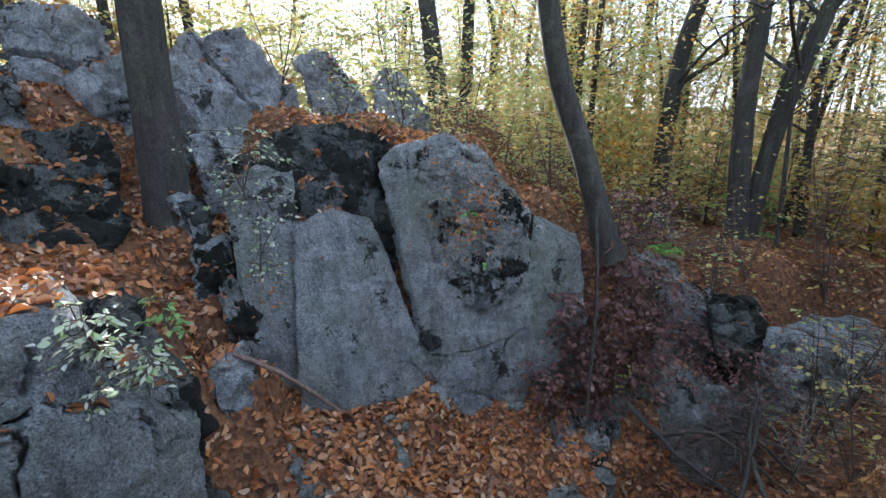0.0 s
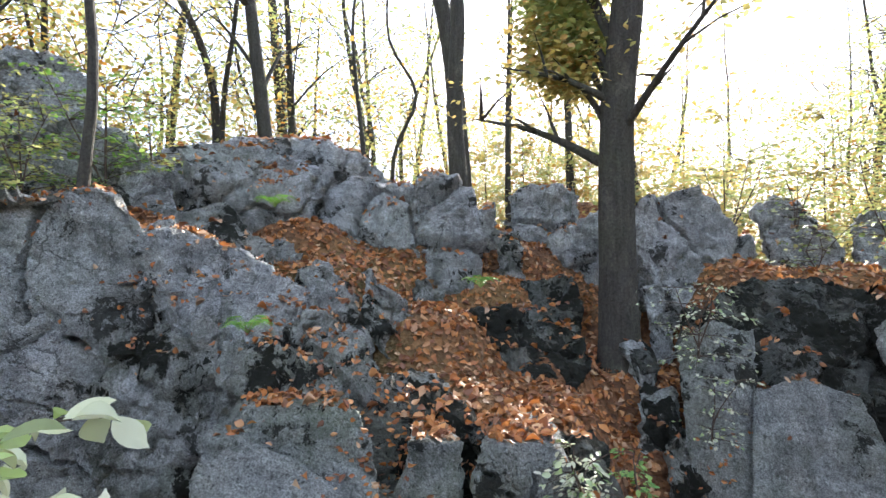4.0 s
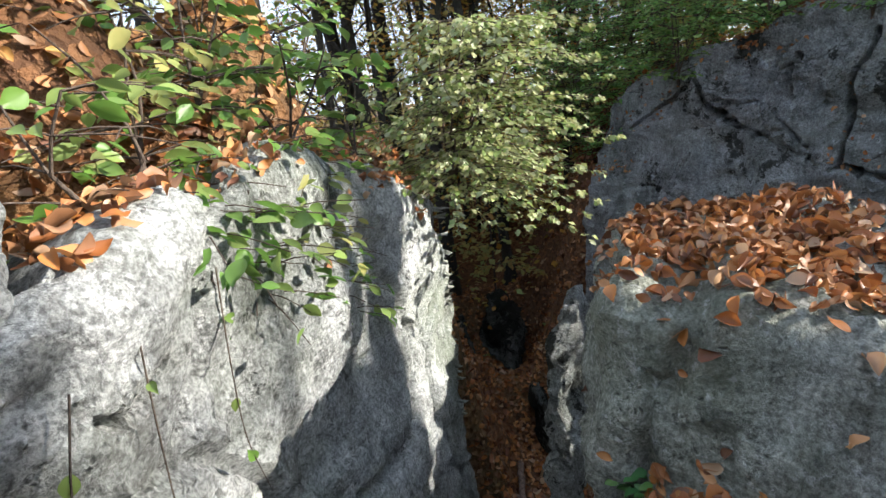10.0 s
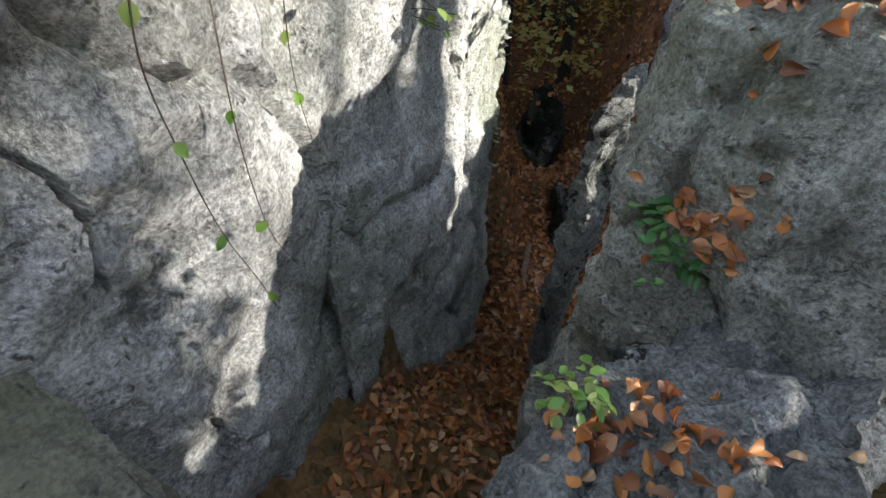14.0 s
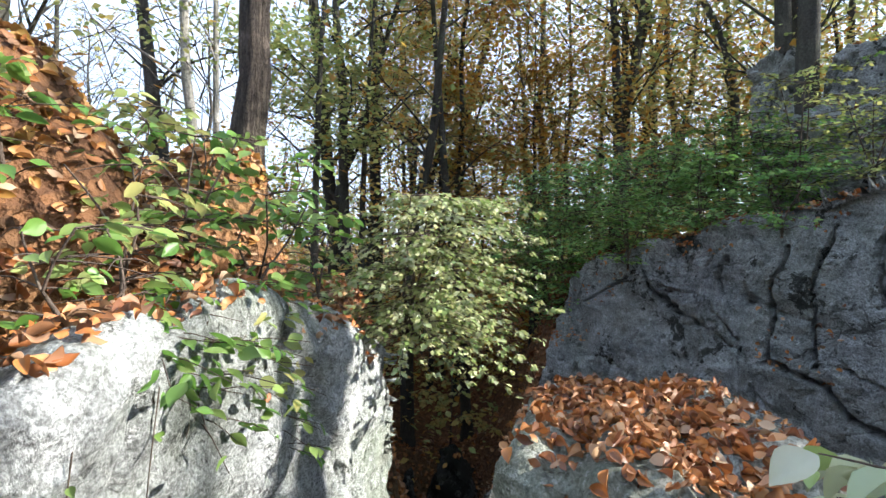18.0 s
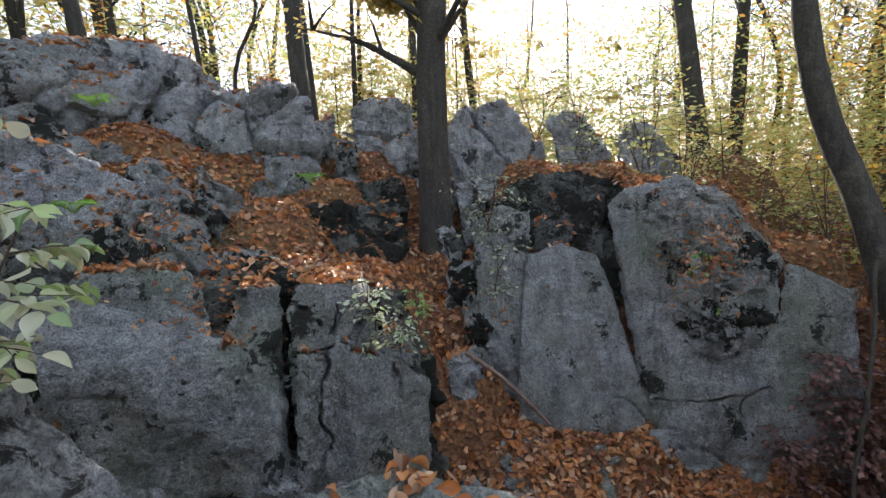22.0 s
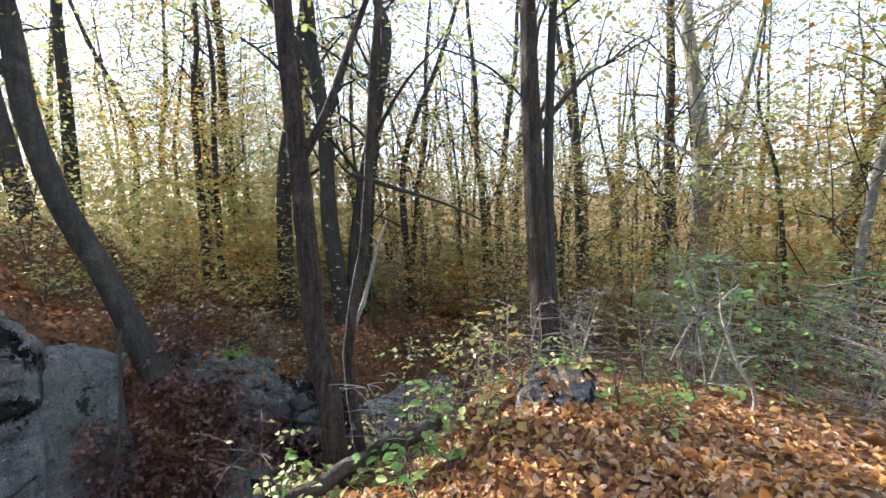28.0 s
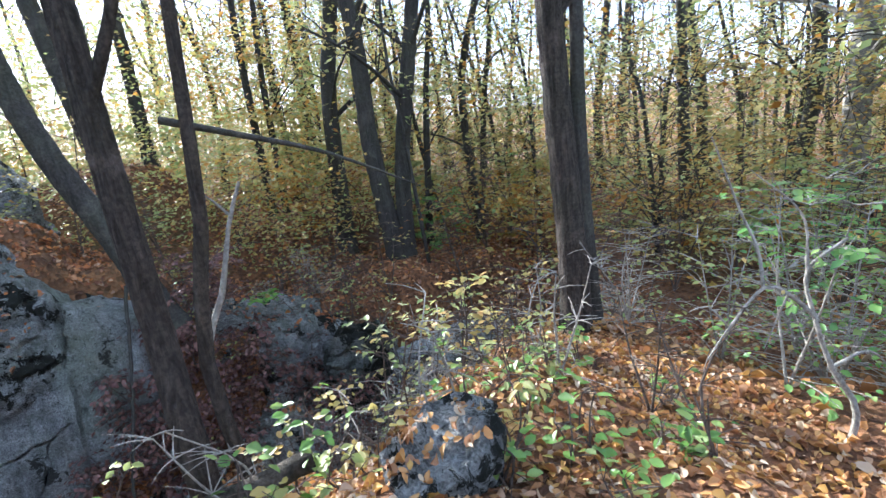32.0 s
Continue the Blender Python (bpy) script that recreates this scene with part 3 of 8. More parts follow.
# ---- rocks ----
def rock(name, front, back, label, taper=0.85, res=0.06, rough=0.03, soft=2, down=None, moss=0, crack=0, joints=1.0, lump=1.0, inflate=0.04, face=0, slab=0, white=0, mat=None, grooves=(), split=None, hang=False, group="limestone rocks"):
    """A weathered block: the hull of its front corners and of the same pushed back, rounded, then worn."""
    fp = [Vector(p) for p in front]
    mid = sum(fp, Vector()) / len(fp)
    bk = Vector(back)
    fp = [mid + (p - mid) * (1 + inflate / max(0.4, (p - mid).length)) for p in fp]
    lines = [([Vector(q) for q in ln], w, dp) for ln, w, dp in grooves]
    pts = list(fp)
    if bk.length > 0.01:
        pts += [mid + (p - mid) * taper + bk for p in fp]
    if down is not None:
        pts += [Vector((p.x, p.y, down)) for p in fp]
    for p in list(pts):
        gz = float(ground_z(p.x, p.y))
        if not hang and p.z < mid.z and p.z > gz - 0.12:
            pts.append(Vector((p.x, p.y, gz - 0.12)))
    bm = bmesh.new()
    for p in pts:
        bm.verts.new(p)
    hull = bmesh.ops.convex_hull(bm, input=bm.verts)
    bmesh.ops.delete(bm, geom=[g for g in set(hull["geom_interior"] + hull["geom_unused"]) if isinstance(g, bmesh.types.BMVert) and g.is_valid], context="VERTS")
    bdir = bk.normalized() if bk.length > 0.01 else Vector((0, 0, -1))
    reach = max((p - mid).dot(bdir) for p in fp)
    low = min(p.z for p in fp) - 0.25

    def groove_gap(p):
        best, dip, wid = 9.0, 0.0, 1.0
        for ln, w, dp in lines:
            for a0, b0 in zip(ln, ln[1:]):
                ab = b0 - a0
                s = max(0.0, min(1.0, (p - a0).dot(ab) / ab.length_squared))
                g = p - (a0 + ab * s)
                r = (g - bdir * g.dot(bdir)).length
                if r / w < best / wid:
                    best, dip, wid = r, dp, w
        return best, dip, wid

    for turn in range(13):
        cut = []
        for e in bm.edges:
            c = (e.verts[0].co + e.verts[1].co) / 2
            deep = (c - mid).dot(bdir) - reach
            r = res * (1.0 if deep < 0.15 else 3.0)
            if down is not None and c.z < low:
                r = res * 2.5
            ln = e.calc_length()
            if lines and r < res * 1.5 and ln < 0.3 and ln > res * 0.45:
                gap, dip, wid = groove_gap(c)
                if gap < wid + 0.05 + ln * 0.5:
                    r = res * 0.33
            if ln > r * 1.4:
                cut.append(e)
        if not cut:
            break
        bmesh.ops.subdivide_edges(bm, edges=cut, cuts=1)
        bmesh.ops.triangulate(bm, faces=[f for f in bm.faces if len(f.verts) > 3])
    for _ in range(soft):
        bmesh.ops.smooth_vert(bm, verts=bm.verts, factor=0.5, use_axis_x=True, use_axis_y=True, use_axis_z=True)
    bm.normal_update()
    size = max((p - q).length for p in fp for q in fp)
    big = lump * min(0.13, 0.045 * size)
    off = Vector((len(SOLIDS) * 3.7, 1.3, 0))
    move = []
    fine = min(1.0, 0.05 / res)
    part_scale, part_step, part_deep = split or ((0.9, 0.022, 0.035) if slab else (1.3, 0.18, 0.16) if crack else (0, 0, 0) if white or res < 0.034 or mat == STONE_CLIFF else (0.9, 0.05, 0.03) if face else (2.3, 0.11, 0.06))
    nz = noise.noise
    for v in bm.verts:
        p = v.co
        q = p + off
        d = big * nz(q * (1.9 / max(size, 0.9))) + 0.6 * big * nz(q * 1.9)
        # broken facets: flat shelves cut by steps
        f1 = nz(q * 2.7)
        d += rough * 1.6 * (math.floor(f1 * 3.5) / 3.5)
        d += rough * noise.fractal(p * 6.0, 0.7, 2.2, 4) * (0.6 + fine)
        ledge = nz(Vector((p.x * 0.6, p.y * 0.6, p.z * 4.0)) + off)
        d -= rough * 1.5 * max(0.0, ledge - 0.2)
        if slab:
            # thin beds, one a little proud of the next
            bed = nz(Vector((p.x * 0.35, p.y * 0.35, p.z * 3.4 + 0.25 * nz(q * 1.3))) + off)
            d += 0.034 * math.floor(bed * 5) / 5
        # wandering joints, near upright and near level
        a = nz(Vector((p.x * 1.3, p.y * 1.3, p.z * 0.45)) + off * 1.7)
        b = nz(Vector((p.x * 0.5, p.y * 0.5, p.z * 1.6)) - off)
        jw = 0.05 if not crack else 0.07
        jd = joints * (0.022 + 0.028 * crack) * (1 if nz(q * 0.9 + Vector((5, 5, 5))) > (0.0 if not crack else -0.3) else 0.15)
        d -= jd * (math.exp(-(a / jw) ** 2) + 0.8 * math.exp(-(b / jw) ** 2))
        if crack or rough > 0.019:
            c2 = nz(q * 3.3)
            d -= 0.4 * jd * math.exp(-(c2 / 0.08) ** 2)
        # broken pieces, parted by open joints
        if part_deep:
            sq = (p + Vector((nz(q * 2.2), nz(q * 2.2 + off), nz(q * 2.2 - off))) * 0.13 + off) * part_scale
            sq.z *= 0.55 if crack else 0.8
            gaps, cells = noise.voronoi(sq)
            rim = (gaps[1] - gaps[0]) / part_scale
            d += part_step * nz(cells[0] * 7.7)
            if nz(cells[0] * 3.1 + cells[1] * 3.1) > -0.15:
                d -= part_deep * math.exp(-(rim / (0.055 if crack else 0.035)) ** 2)
        # solution pits
        pit = nz(q * 8.5)
        d -= rough * 1.2 * max(0.0, pit - 0.42) * 2
        if lines:
            shake = Vector((nz(p * 5), nz(p * 5 + off), nz(p * 5 - off))) * 0.05 + Vector((nz(p * 16), nz(p * 16 + off), nz(p * 16 - off))) * 0.02
            gap, dip, wid = groove_gap(p + shake)
            wid *= 1.0 + 0.7 * nz(p * 3.1)
            if gap < wid * 2.2:
                d -= dip * math.exp(-(gap / wid) ** 4)
        move.append(v.normal * d)
    for v, m in zip(bm.verts, move):
        v.co += m
    for f in bm.faces:
        f.smooth = True
    bm.normal_update()
    for e in bm.edges:
        e.smooth = len(e.link_faces) != 2 or e.calc_face_angle(0.0) < 0.62
    material = mat or (STONE_SLAB if slab else STONE_MOSSY if moss else STONE_SMOOTH if white == 2 else STONE_CRUST if white else STONE_FISSURED if crack or face else STONE)
    ob = tagged(part(name, bm, material), label, "rock", group)
    SOLIDS.append(ob)
    return ob



# ---- the rocks, from the slabs round the pit to the gully ----
SLAB_JOINTS = [([(0.98, 5.63, -1.09), (0.8, 5.54, -1.23), (0.69, 5.39, -1.54), (0.57, 5.3, -1.87), (0.59, 5.08, -2.27)], 0.012, 0.13), ([(-0.17, 5.28, -1.37), (0.23, 5.34, -1.35), (0.8, 5.54, -1.22)], 0.012, 0.13), ([(0.1, 5.23, -1.75), (0.1, 5.09, -2.21)], 0.012, 0.13)]
CLIFF_JOINTS = [([(-0.25, -2.04, 1.0), (-0.35, -2.07, 0.93), (-0.37, -2.08, 0.88), (-0.41, -2.1, 0.74), (-0.41, -2.1, 0.63), (-0.37, -2.09, 0.57), (-0.37, -2.08, 0.47), (-0.48, -2.12, 0.32)], 0.009, 0.07), ([(-0.5, -2.15, 0.03), (-0.47, -2.12, -0.16), (-0.47, -2.12, -0.42)], 0.009, 0.07), ([(-0.5, -2.14, 1.14), (-0.62, -2.2, 1.1), (-0.7, -2.24, 1.04), (-0.82, -2.3, 1.06)], 0.01, 0.07)]
BLOCK_JOINTS = [([(-2.15, 1.8, 0.1), (-2.08, 1.9, 0.07), (-2.01, 2.01, 0.08), (-1.94, 2.13, 0.09), (-1.89, 2.2, 0.08)], 0.018, 0.14), ([(-1.99, 2.06, 0.13), (-2.0, 1.96, -0.12), (-2.0, 1.91, -0.28), (-1.98, 1.89, -0.42), (-1.94, 1.89, -0.6), (-1.95, 1.83, -0.77)], 0.013, 0.12), ([(-1.69, 2.45, -0.15), (-1.67, 2.45, -0.26), (-1.64, 2.43, -0.45)], 0.013, 0.12), ([(-1.57, 2.38, -0.9), (-1.5, 2.52, -0.87)], 0.01, 0.12)]
UPPER_JOINTS = [([(-2.21, 1.86, 0.05), (-2.14, 1.96, 0.03), (-2.07, 2.07, 0.03), (-1.99, 2.19, 0.05)], 0.018, 0.14), ([(-1.97, 2.23, 0.07), (-1.95, 2.3, 0.16), (-1.88, 2.43, 0.23)], 0.014, 0.12), ([(-2.06, 2.21, 0.35), (-2.04, 2.2, 0.25), (-2.03, 2.16, 0.14)], 0.012, 0.1), ([(-2.24, 1.98, 0.42), (-2.2, 2.02, 0.37)], 0.012, 0.1), ([(-2.13, 2.08, 0.28), (-2.1, 2.11, 0.23)], 0.012, 0.1)]
BED_JOINTS = [([(-2.76, 1.56, 0.01), (-2.92, 1.37, -0.1), (-3.06, 1.24, 0.05)], 0.012, 0.13), ([(-2.83, 1.34, -0.29), (-2.52, 1.36, -0.53), (-2.15, 1.6, -0.54)], 0.012, 0.13), ([(-2.19, 1.8, -0.12), (-2.59, 1.61, -0.1), (-2.88, 1.37, -0.03), (-3.21, 1.14, 0.17)], 0.012, 0.13), ([(-2.96, 1.11, -0.2), (-2.81, 1.17, -0.47), (-2.36, 1.35, -0.63)], 0.012, 0.13), ([(-2.59, 1.61, -0.1), (-2.6, 1.49, -0.28)], 0.012, 0.13)]
FISSURES = [([(-6.65, -1.88, 1.58), (-6.51, -1.66, 1.07), (-6.29, -1.26, 0.84), (-6.06, -0.83, 0.67), (-5.86, -0.45, 0.55), (-5.7, -0.16, 0.44), (-5.62, -0.02, 0.25), (-5.48, 0.23, 0.14), (-5.32, 0.53, -0.1)], 0.03, 0.35), ([(-6.44, -1.48, 1.6), (-6.17, -0.95, 1.55), (-5.95, -0.56, 1.4), (-5.79, -0.25, 1.24), (-5.57, 0.17, 1.18), (-5.41, 0.46, 1.03), (-5.3, 0.66, 0.94)], 0.02, 0.25), ([(-5.91, -0.45, 1.7), (-5.96, -0.58, 1.26), (-5.93, -0.57, 0.81), (-5.96, -0.64, 0.58)], 0.022, 0.2), ([(-5.76, -0.14, 1.89), (-5.8, -0.27, 1.21), (-5.76, -0.26, 0.64)], 0.016, 0.15), ([(-6.21, -1.03, 1.49), (-6.17, -0.99, 1.19), (-6.04, -0.75, 1.13)], 0.022, 0.12), ([(-6.98, -2.59, 0.92), (-6.76, -2.12, 1.23), (-6.63, -1.85, 1.51)], 0.023, 0.13), ([(-6.48, -1.59, 1.18), (-6.21, -1.08, 1.07), (-6.09, -0.88, 0.76)], 0.022, 0.12), ([(-5.98, -0.71, 0.29), (-5.99, -0.8, -0.42)], 0.022, 0.1), ([(-5.77, -0.28, 0.69), (-5.63, -0.0, 0.62), (-5.44, 0.34, 0.49)], 0.021, 0.1), ([(-5.57, 0.17, 1.18), (-5.61, 0.13, 1.66), (-5.59, 0.22, 2.14)], 0.021, 0.1), ([(-6.82, -2.32, 0.35), (-6.72, -2.2, -0.35), (-6.76, -2.35, -1.11)], 0.021, 0.1), ([(-6.4, -1.54, 0.2), (-6.35, -1.51, -0.57)], 0.02, 0.08)]
rock('slab_left', [(-1.55, 4.87, 0.2), (-1.55, 4.93, 0.36), (-1.22, 5.22, 0.47), (-0.84, 5.47, 0.29), (-0.62, 5.43, -0.3), (-0.4, 5.36, -1.01), (-0.16, 5.34, -1.57), (-0.3, 5.16, -1.67), (-0.93, 4.66, -1.54), (-1.46, 4.44, -1.14), (-1.5, 4.67, -0.44)], (-0.19, 1.49, 0.0), label='tall smooth grey limestone slab beside a dark crack', taper=0.85, res=0.035, rough=0.014, soft=1, slab=1, lump=0.16, joints=0.3, inflate=0.01)
rock('slab_right', [(-0.76, 5.67, 0.88), (-0.59, 5.68, 1.06), (0.02, 5.94, 1.23), (0.3, 6.01, 0.95), (0.78, 6.0, 0.55), (1.04, 5.89, 0.17), (0.94, 5.66, -0.99), (1.06, 5.43, -1.96), (0.51, 5.27, -2.33), (0.04, 5.21, -2.17), (-0.14, 5.32, -1.43), (-0.27, 5.39, -0.83), (-0.48, 5.45, -0.09)], (0.16, 1.6, 0.0), label='leaning pale limestone slab with a leafy shoulder', taper=0.85, res=0.035, rough=0.014, soft=1, grooves=SLAB_JOINTS, slab=1, lump=0.16, joints=0.3, inflate=0.01)
rock('slab_corner', [(1.11, 6.01, 0.19), (1.7, 6.01, -0.15), (1.78, 5.85, -1.06), (1.91, 5.78, -1.67), (1.58, 5.68, -2.03), (1.04, 5.52, -2.01), (0.98, 5.69, -1.07)], (0.36, 1.46, 0.0), label='squared greenish limestone corner block', taper=0.85, res=0.035, rough=0.014, soft=1, slab=1, lump=0.16, joints=0.3, inflate=0.01)
rock('foot_block', [(-0.27, 5.18, -1.73), (0.03, 5.24, -1.69), (0.1, 5.08, -2.08), (-0.1, 4.97, -2.08), (-0.26, 5.03, -1.89)], (-0.01, 0.5, 0.0), label='small limestone block at the foot of the slab', taper=0.85, res=0.035, rough=0.014, soft=1, slab=1, lump=0.16, joints=0.3, inflate=0.01)
rock('rock_column', [(-2.11, 4.65, 0.72), (-1.9, 4.98, 0.95), (-1.61, 5.22, 0.84), (-1.47, 4.91, -0.28), (-1.47, 4.61, -0.89), (-1.71, 4.46, -0.83), (-1.88, 4.41, -0.54), (-2.0, 4.5, -0.0)], (-0.41, 1.34, 0.0), label='narrow mossy limestone column', taper=0.85, res=0.035, rough=0.014, soft=1, slab=1, lump=0.16, joints=0.3, inflate=0.01)
rock('mossy_rock', [(-2.08, 5.14, 0.83), (-1.93, 5.44, 1.14), (-1.7, 5.7, 1.29), (-1.29, 6.05, 1.35), (-0.8, 6.14, 1.2), (-0.56, 6.0, 0.9), (-0.5, 5.72, 0.0), (-1.2, 5.31, 0.28), (-1.62, 4.97, 0.16), (-1.95, 4.95, 0.44)], (-0.27, 1.27, 0.0), label='black mossy limestone hollow above the slab', taper=0.85, res=0.045, rough=0.035, soft=1, moss=1, lump=0.6)
rock('mossy_shoulder', [(-0.27, 5.68, 0.89), (0.02, 5.84, 1.16), (0.35, 5.94, 1.05), (0.8, 5.91, 0.68), (1.01, 5.85, 0.3), (0.94, 5.67, -0.32), (0.56, 5.53, -0.49), (0.19, 5.51, -0.28), (-0.08, 5.54, 0.26)], (0.04, 0.6, 0.0), label='dark moss-grown shoulder with caught leaves and herbs', taper=0.85, res=0.045, rough=0.035, soft=1, mat=STONE_TIER, lump=1.4, inflate=0.001)
rock('crag', [(-3.09, 5.89, 2.03), (-2.95, 6.1, 2.28), (-2.49, 6.51, 2.41), (-2.32, 6.56, 2.11), (-2.02, 6.69, 1.73), (-2.12, 6.42, 1.42), (-2.22, 6.17, 1.18), (-2.68, 5.74, 1.21), (-2.93, 5.78, 1.64)], (-0.4, 1.13, 0.0), label='blocky weathered limestone crag beside a trunk', taper=0.85, res=0.045, rough=0.03, soft=1, crack=1)
rock('footstone', [(-2.79, 5.47, 1.2), (-2.54, 5.66, 1.25), (-2.45, 5.61, 1.02), (-2.55, 5.43, 0.83), (-2.67, 5.36, 0.91)], (-0.15, 0.37, 0.0), label='weathered grey limestone rock among fallen leaves', taper=0.85, res=0.045, rough=0.03, soft=1)
rock('footstone', [(-2.93, 5.3, 1.18), (-2.82, 5.38, 1.19), (-2.75, 5.3, 0.88), (-2.85, 5.23, 0.85)], (-0.13, 0.27, 0.0), label='weathered grey limestone rock among fallen leaves', taper=0.85, res=0.045, rough=0.03, soft=1)
rock('rim_rock', [(-2.08, 7.47, 2.09), (-1.92, 7.76, 2.29), (-1.67, 7.9, 2.2), (-1.43, 7.87, 1.83), (-1.22, 7.8, 1.47), (-1.49, 7.46, 1.33), (-1.86, 7.26, 1.58)], (-0.16, 0.89, 0.0), label='leaf-edged limestone rock on the rim', taper=0.85, res=0.045, rough=0.03, soft=1)
rock('rim_rock', [(-1.16, 8.33, 1.94), (-0.98, 8.61, 2.06), (-0.7, 8.78, 1.96), (-0.27, 8.82, 1.37), (-0.9, 8.12, 1.29), (-1.08, 8.05, 1.57)], (-0.06, 0.9, 0.0), label='leaf-edged limestone rock on the rim', taper=0.85, res=0.045, rough=0.03, soft=1)
rock('stone', [(-2.8, 5.01, 0.58), (-2.67, 5.11, 0.61), (-2.48, 5.14, 0.45), (-2.45, 5.01, 0.33), (-2.59, 4.87, 0.38)], (-0.14, 0.32, 0.0), label='weathered grey limestone rock among fallen leaves', taper=0.85, res=0.045, rough=0.03, soft=1)
rock('stone', [(-2.47, 4.53, 0.17), (-2.22, 4.77, 0.2), (-2.14, 4.72, 0.01), (-2.18, 4.54, -0.13), (-2.33, 4.45, -0.07)], (-0.16, 0.37, 0.0), label='weathered grey limestone rock among fallen leaves', taper=0.85, res=0.045, rough=0.03, soft=1)
rock('stone', [(-1.82, 4.07, -0.56), (-1.71, 3.98, -0.75), (-1.75, 3.66, -0.95), (-1.87, 3.59, -0.9), (-1.97, 3.69, -0.71)], (-0.15, 0.37, 0.0), label='weathered grey limestone rock among fallen leaves', taper=0.85, res=0.045, rough=0.03, soft=1)
rock('block_lower', [(-3.46, 0.76, 0.67), (-3.35, 1.01, 0.62), (-3.08, 1.33, 0.2), (-2.76, 1.57, 0.03), (-2.22, 1.85, 0.02), (-2.2, 1.76, -0.26), (-2.07, 1.59, -0.65), (-2.59, 1.19, -0.69), (-2.98, 0.96, -0.43), (-3.19, 0.58, 0.25)], (-1.19, 0.53, -0.1), label='long lower limestone block with level bedding', taper=0.85, res=0.035, rough=0.016, soft=1, grooves=BED_JOINTS, slab=1, lump=0.16, joints=0.3, inflate=-0.032)
rock('block_left', [(-3.59, 0.92, 0.59), (-3.55, 1.1, 0.72), (-2.97, 1.63, 0.73), (-2.77, 1.62, 0.59), (-2.72, 1.52, 0.28), (-2.58, 1.5, 0.04), (-3.28, 0.96, 0.07), (-3.49, 0.88, 0.37)], (-0.9, 0.43, 0.0), label='rounded limestone block topped with leaf litter', taper=0.85, res=0.035, rough=0.016, soft=1, slab=1, lump=0.16, joints=0.3, inflate=-0.032)
rock('block_upper', [(-2.63, 1.71, 0.56), (-2.35, 1.95, 0.56), (-2.33, 1.89, 0.44), (-2.32, 1.76, 0.07), (-2.59, 1.55, 0.09), (-2.59, 1.63, 0.34)], (-0.61, 0.51, 0.0), label='squared limestone block beside a split', taper=0.85, res=0.035, rough=0.016, soft=1, slab=1, lump=0.16, joints=0.3, inflate=-0.032)
rock('block_upper', [(-2.29, 1.95, 0.53), (-2.21, 2.07, 0.58), (-1.98, 2.41, 0.53), (-1.86, 2.51, 0.3), (-1.89, 2.38, 0.15), (-1.97, 2.17, 0.01), (-2.26, 1.82, 0.06), (-2.28, 1.87, 0.31)], (-0.57, 0.7, 0.0), label='squared limestone block with a leafy top', taper=0.85, res=0.035, rough=0.016, soft=1, grooves=UPPER_JOINTS, slab=1, lump=0.16, joints=0.3, inflate=-0.032)
rock('front_block', [(-2.15, 1.85, 0.05), (-1.93, 2.07, 0.07), (-1.64, 2.48, -0.1), (-1.5, 2.71, -0.4), (-1.53, 2.55, -0.73), (-1.75, 2.14, -0.87), (-1.9, 1.83, -0.79), (-2.04, 1.64, -0.69), (-2.15, 1.72, -0.38)], (-0.62, 0.79, 0.0), label='bulging limestone block split by a crack', taper=0.85, res=0.035, rough=0.016, soft=1, grooves=BLOCK_JOINTS, slab=1, lump=0.16, joints=0.3, inflate=-0.032)
rock('small_block', [(-1.98, 2.18, 0.07), (-1.88, 2.37, 0.04), (-1.75, 2.7, -0.1), (-1.65, 2.65, -0.22), (-1.77, 2.41, -0.16), (-1.95, 2.13, -0.02)], (-0.28, 0.42, 0.0), label='weathered grey limestone rock among fallen leaves', taper=0.85, res=0.045, rough=0.03, soft=1)
rock('foot_slab', [(-2.15, 1.53, -0.74), (-1.93, 1.82, -0.79), (-1.79, 1.92, -0.9), (-1.73, 1.76, -1.08), (-2.07, 1.44, -0.83)], (-0.36, 0.35, 0.0), label='low broken limestone slab on the pit floor', taper=0.85, res=0.045, rough=0.03, soft=1)
rock('foot_slab', [(-1.81, 1.96, -1.01), (-1.67, 2.29, -0.97), (-1.55, 2.69, -0.99), (-1.51, 2.45, -1.38), (-1.57, 2.17, -1.4), (-1.77, 1.88, -1.16)], (-0.32, 0.51, 0.0), label='low broken limestone slab on the pit floor', taper=0.85, res=0.045, rough=0.03, soft=1)
rock('flat_stone', [(-2.05, 1.45, -1.11), (-1.85, 1.71, -1.11), (-1.71, 1.78, -1.16), (-1.52, 1.55, -1.33), (-1.87, 1.41, -1.17)], (-0.32, 0.32, 0.0), label='flat grey stone among fallen leaves', taper=0.85, res=0.045, rough=0.03, soft=1)
rock('flat_stone', [(-3.03, 0.88, -0.71), (-2.63, 1.16, -0.78), (-2.66, 1.16, -0.86), (-2.51, 0.99, -0.82), (-2.8, 0.72, -0.69)], (-0.47, 0.18, 0.0), label='flat grey stone among fallen leaves', taper=0.85, res=0.045, rough=0.03, soft=1)
# added backing: its near-black stone paints the shade inside the slabs' crack
rock('back_wall', [(-2.4, 5.66, 0.88), (-2.12, 5.88, 0.89), (-1.62, 6.36, 1.12), (-0.93, 6.54, 1.19), (0.09, 6.54, 0.97), (1.64, 6.51, -0.23), (1.91, 6.03, -2.25), (0.56, 5.66, -2.41), (-1.02, 5.39, -1.87), (-2.03, 5.13, -0.98), (-2.29, 5.33, 0.1)], (-0.15, 0.99, 0.0), label='added backing behind the slabs, crack shade in its dark colour', taper=0.85, res=0.045, rough=0.03, soft=1, moss=1)
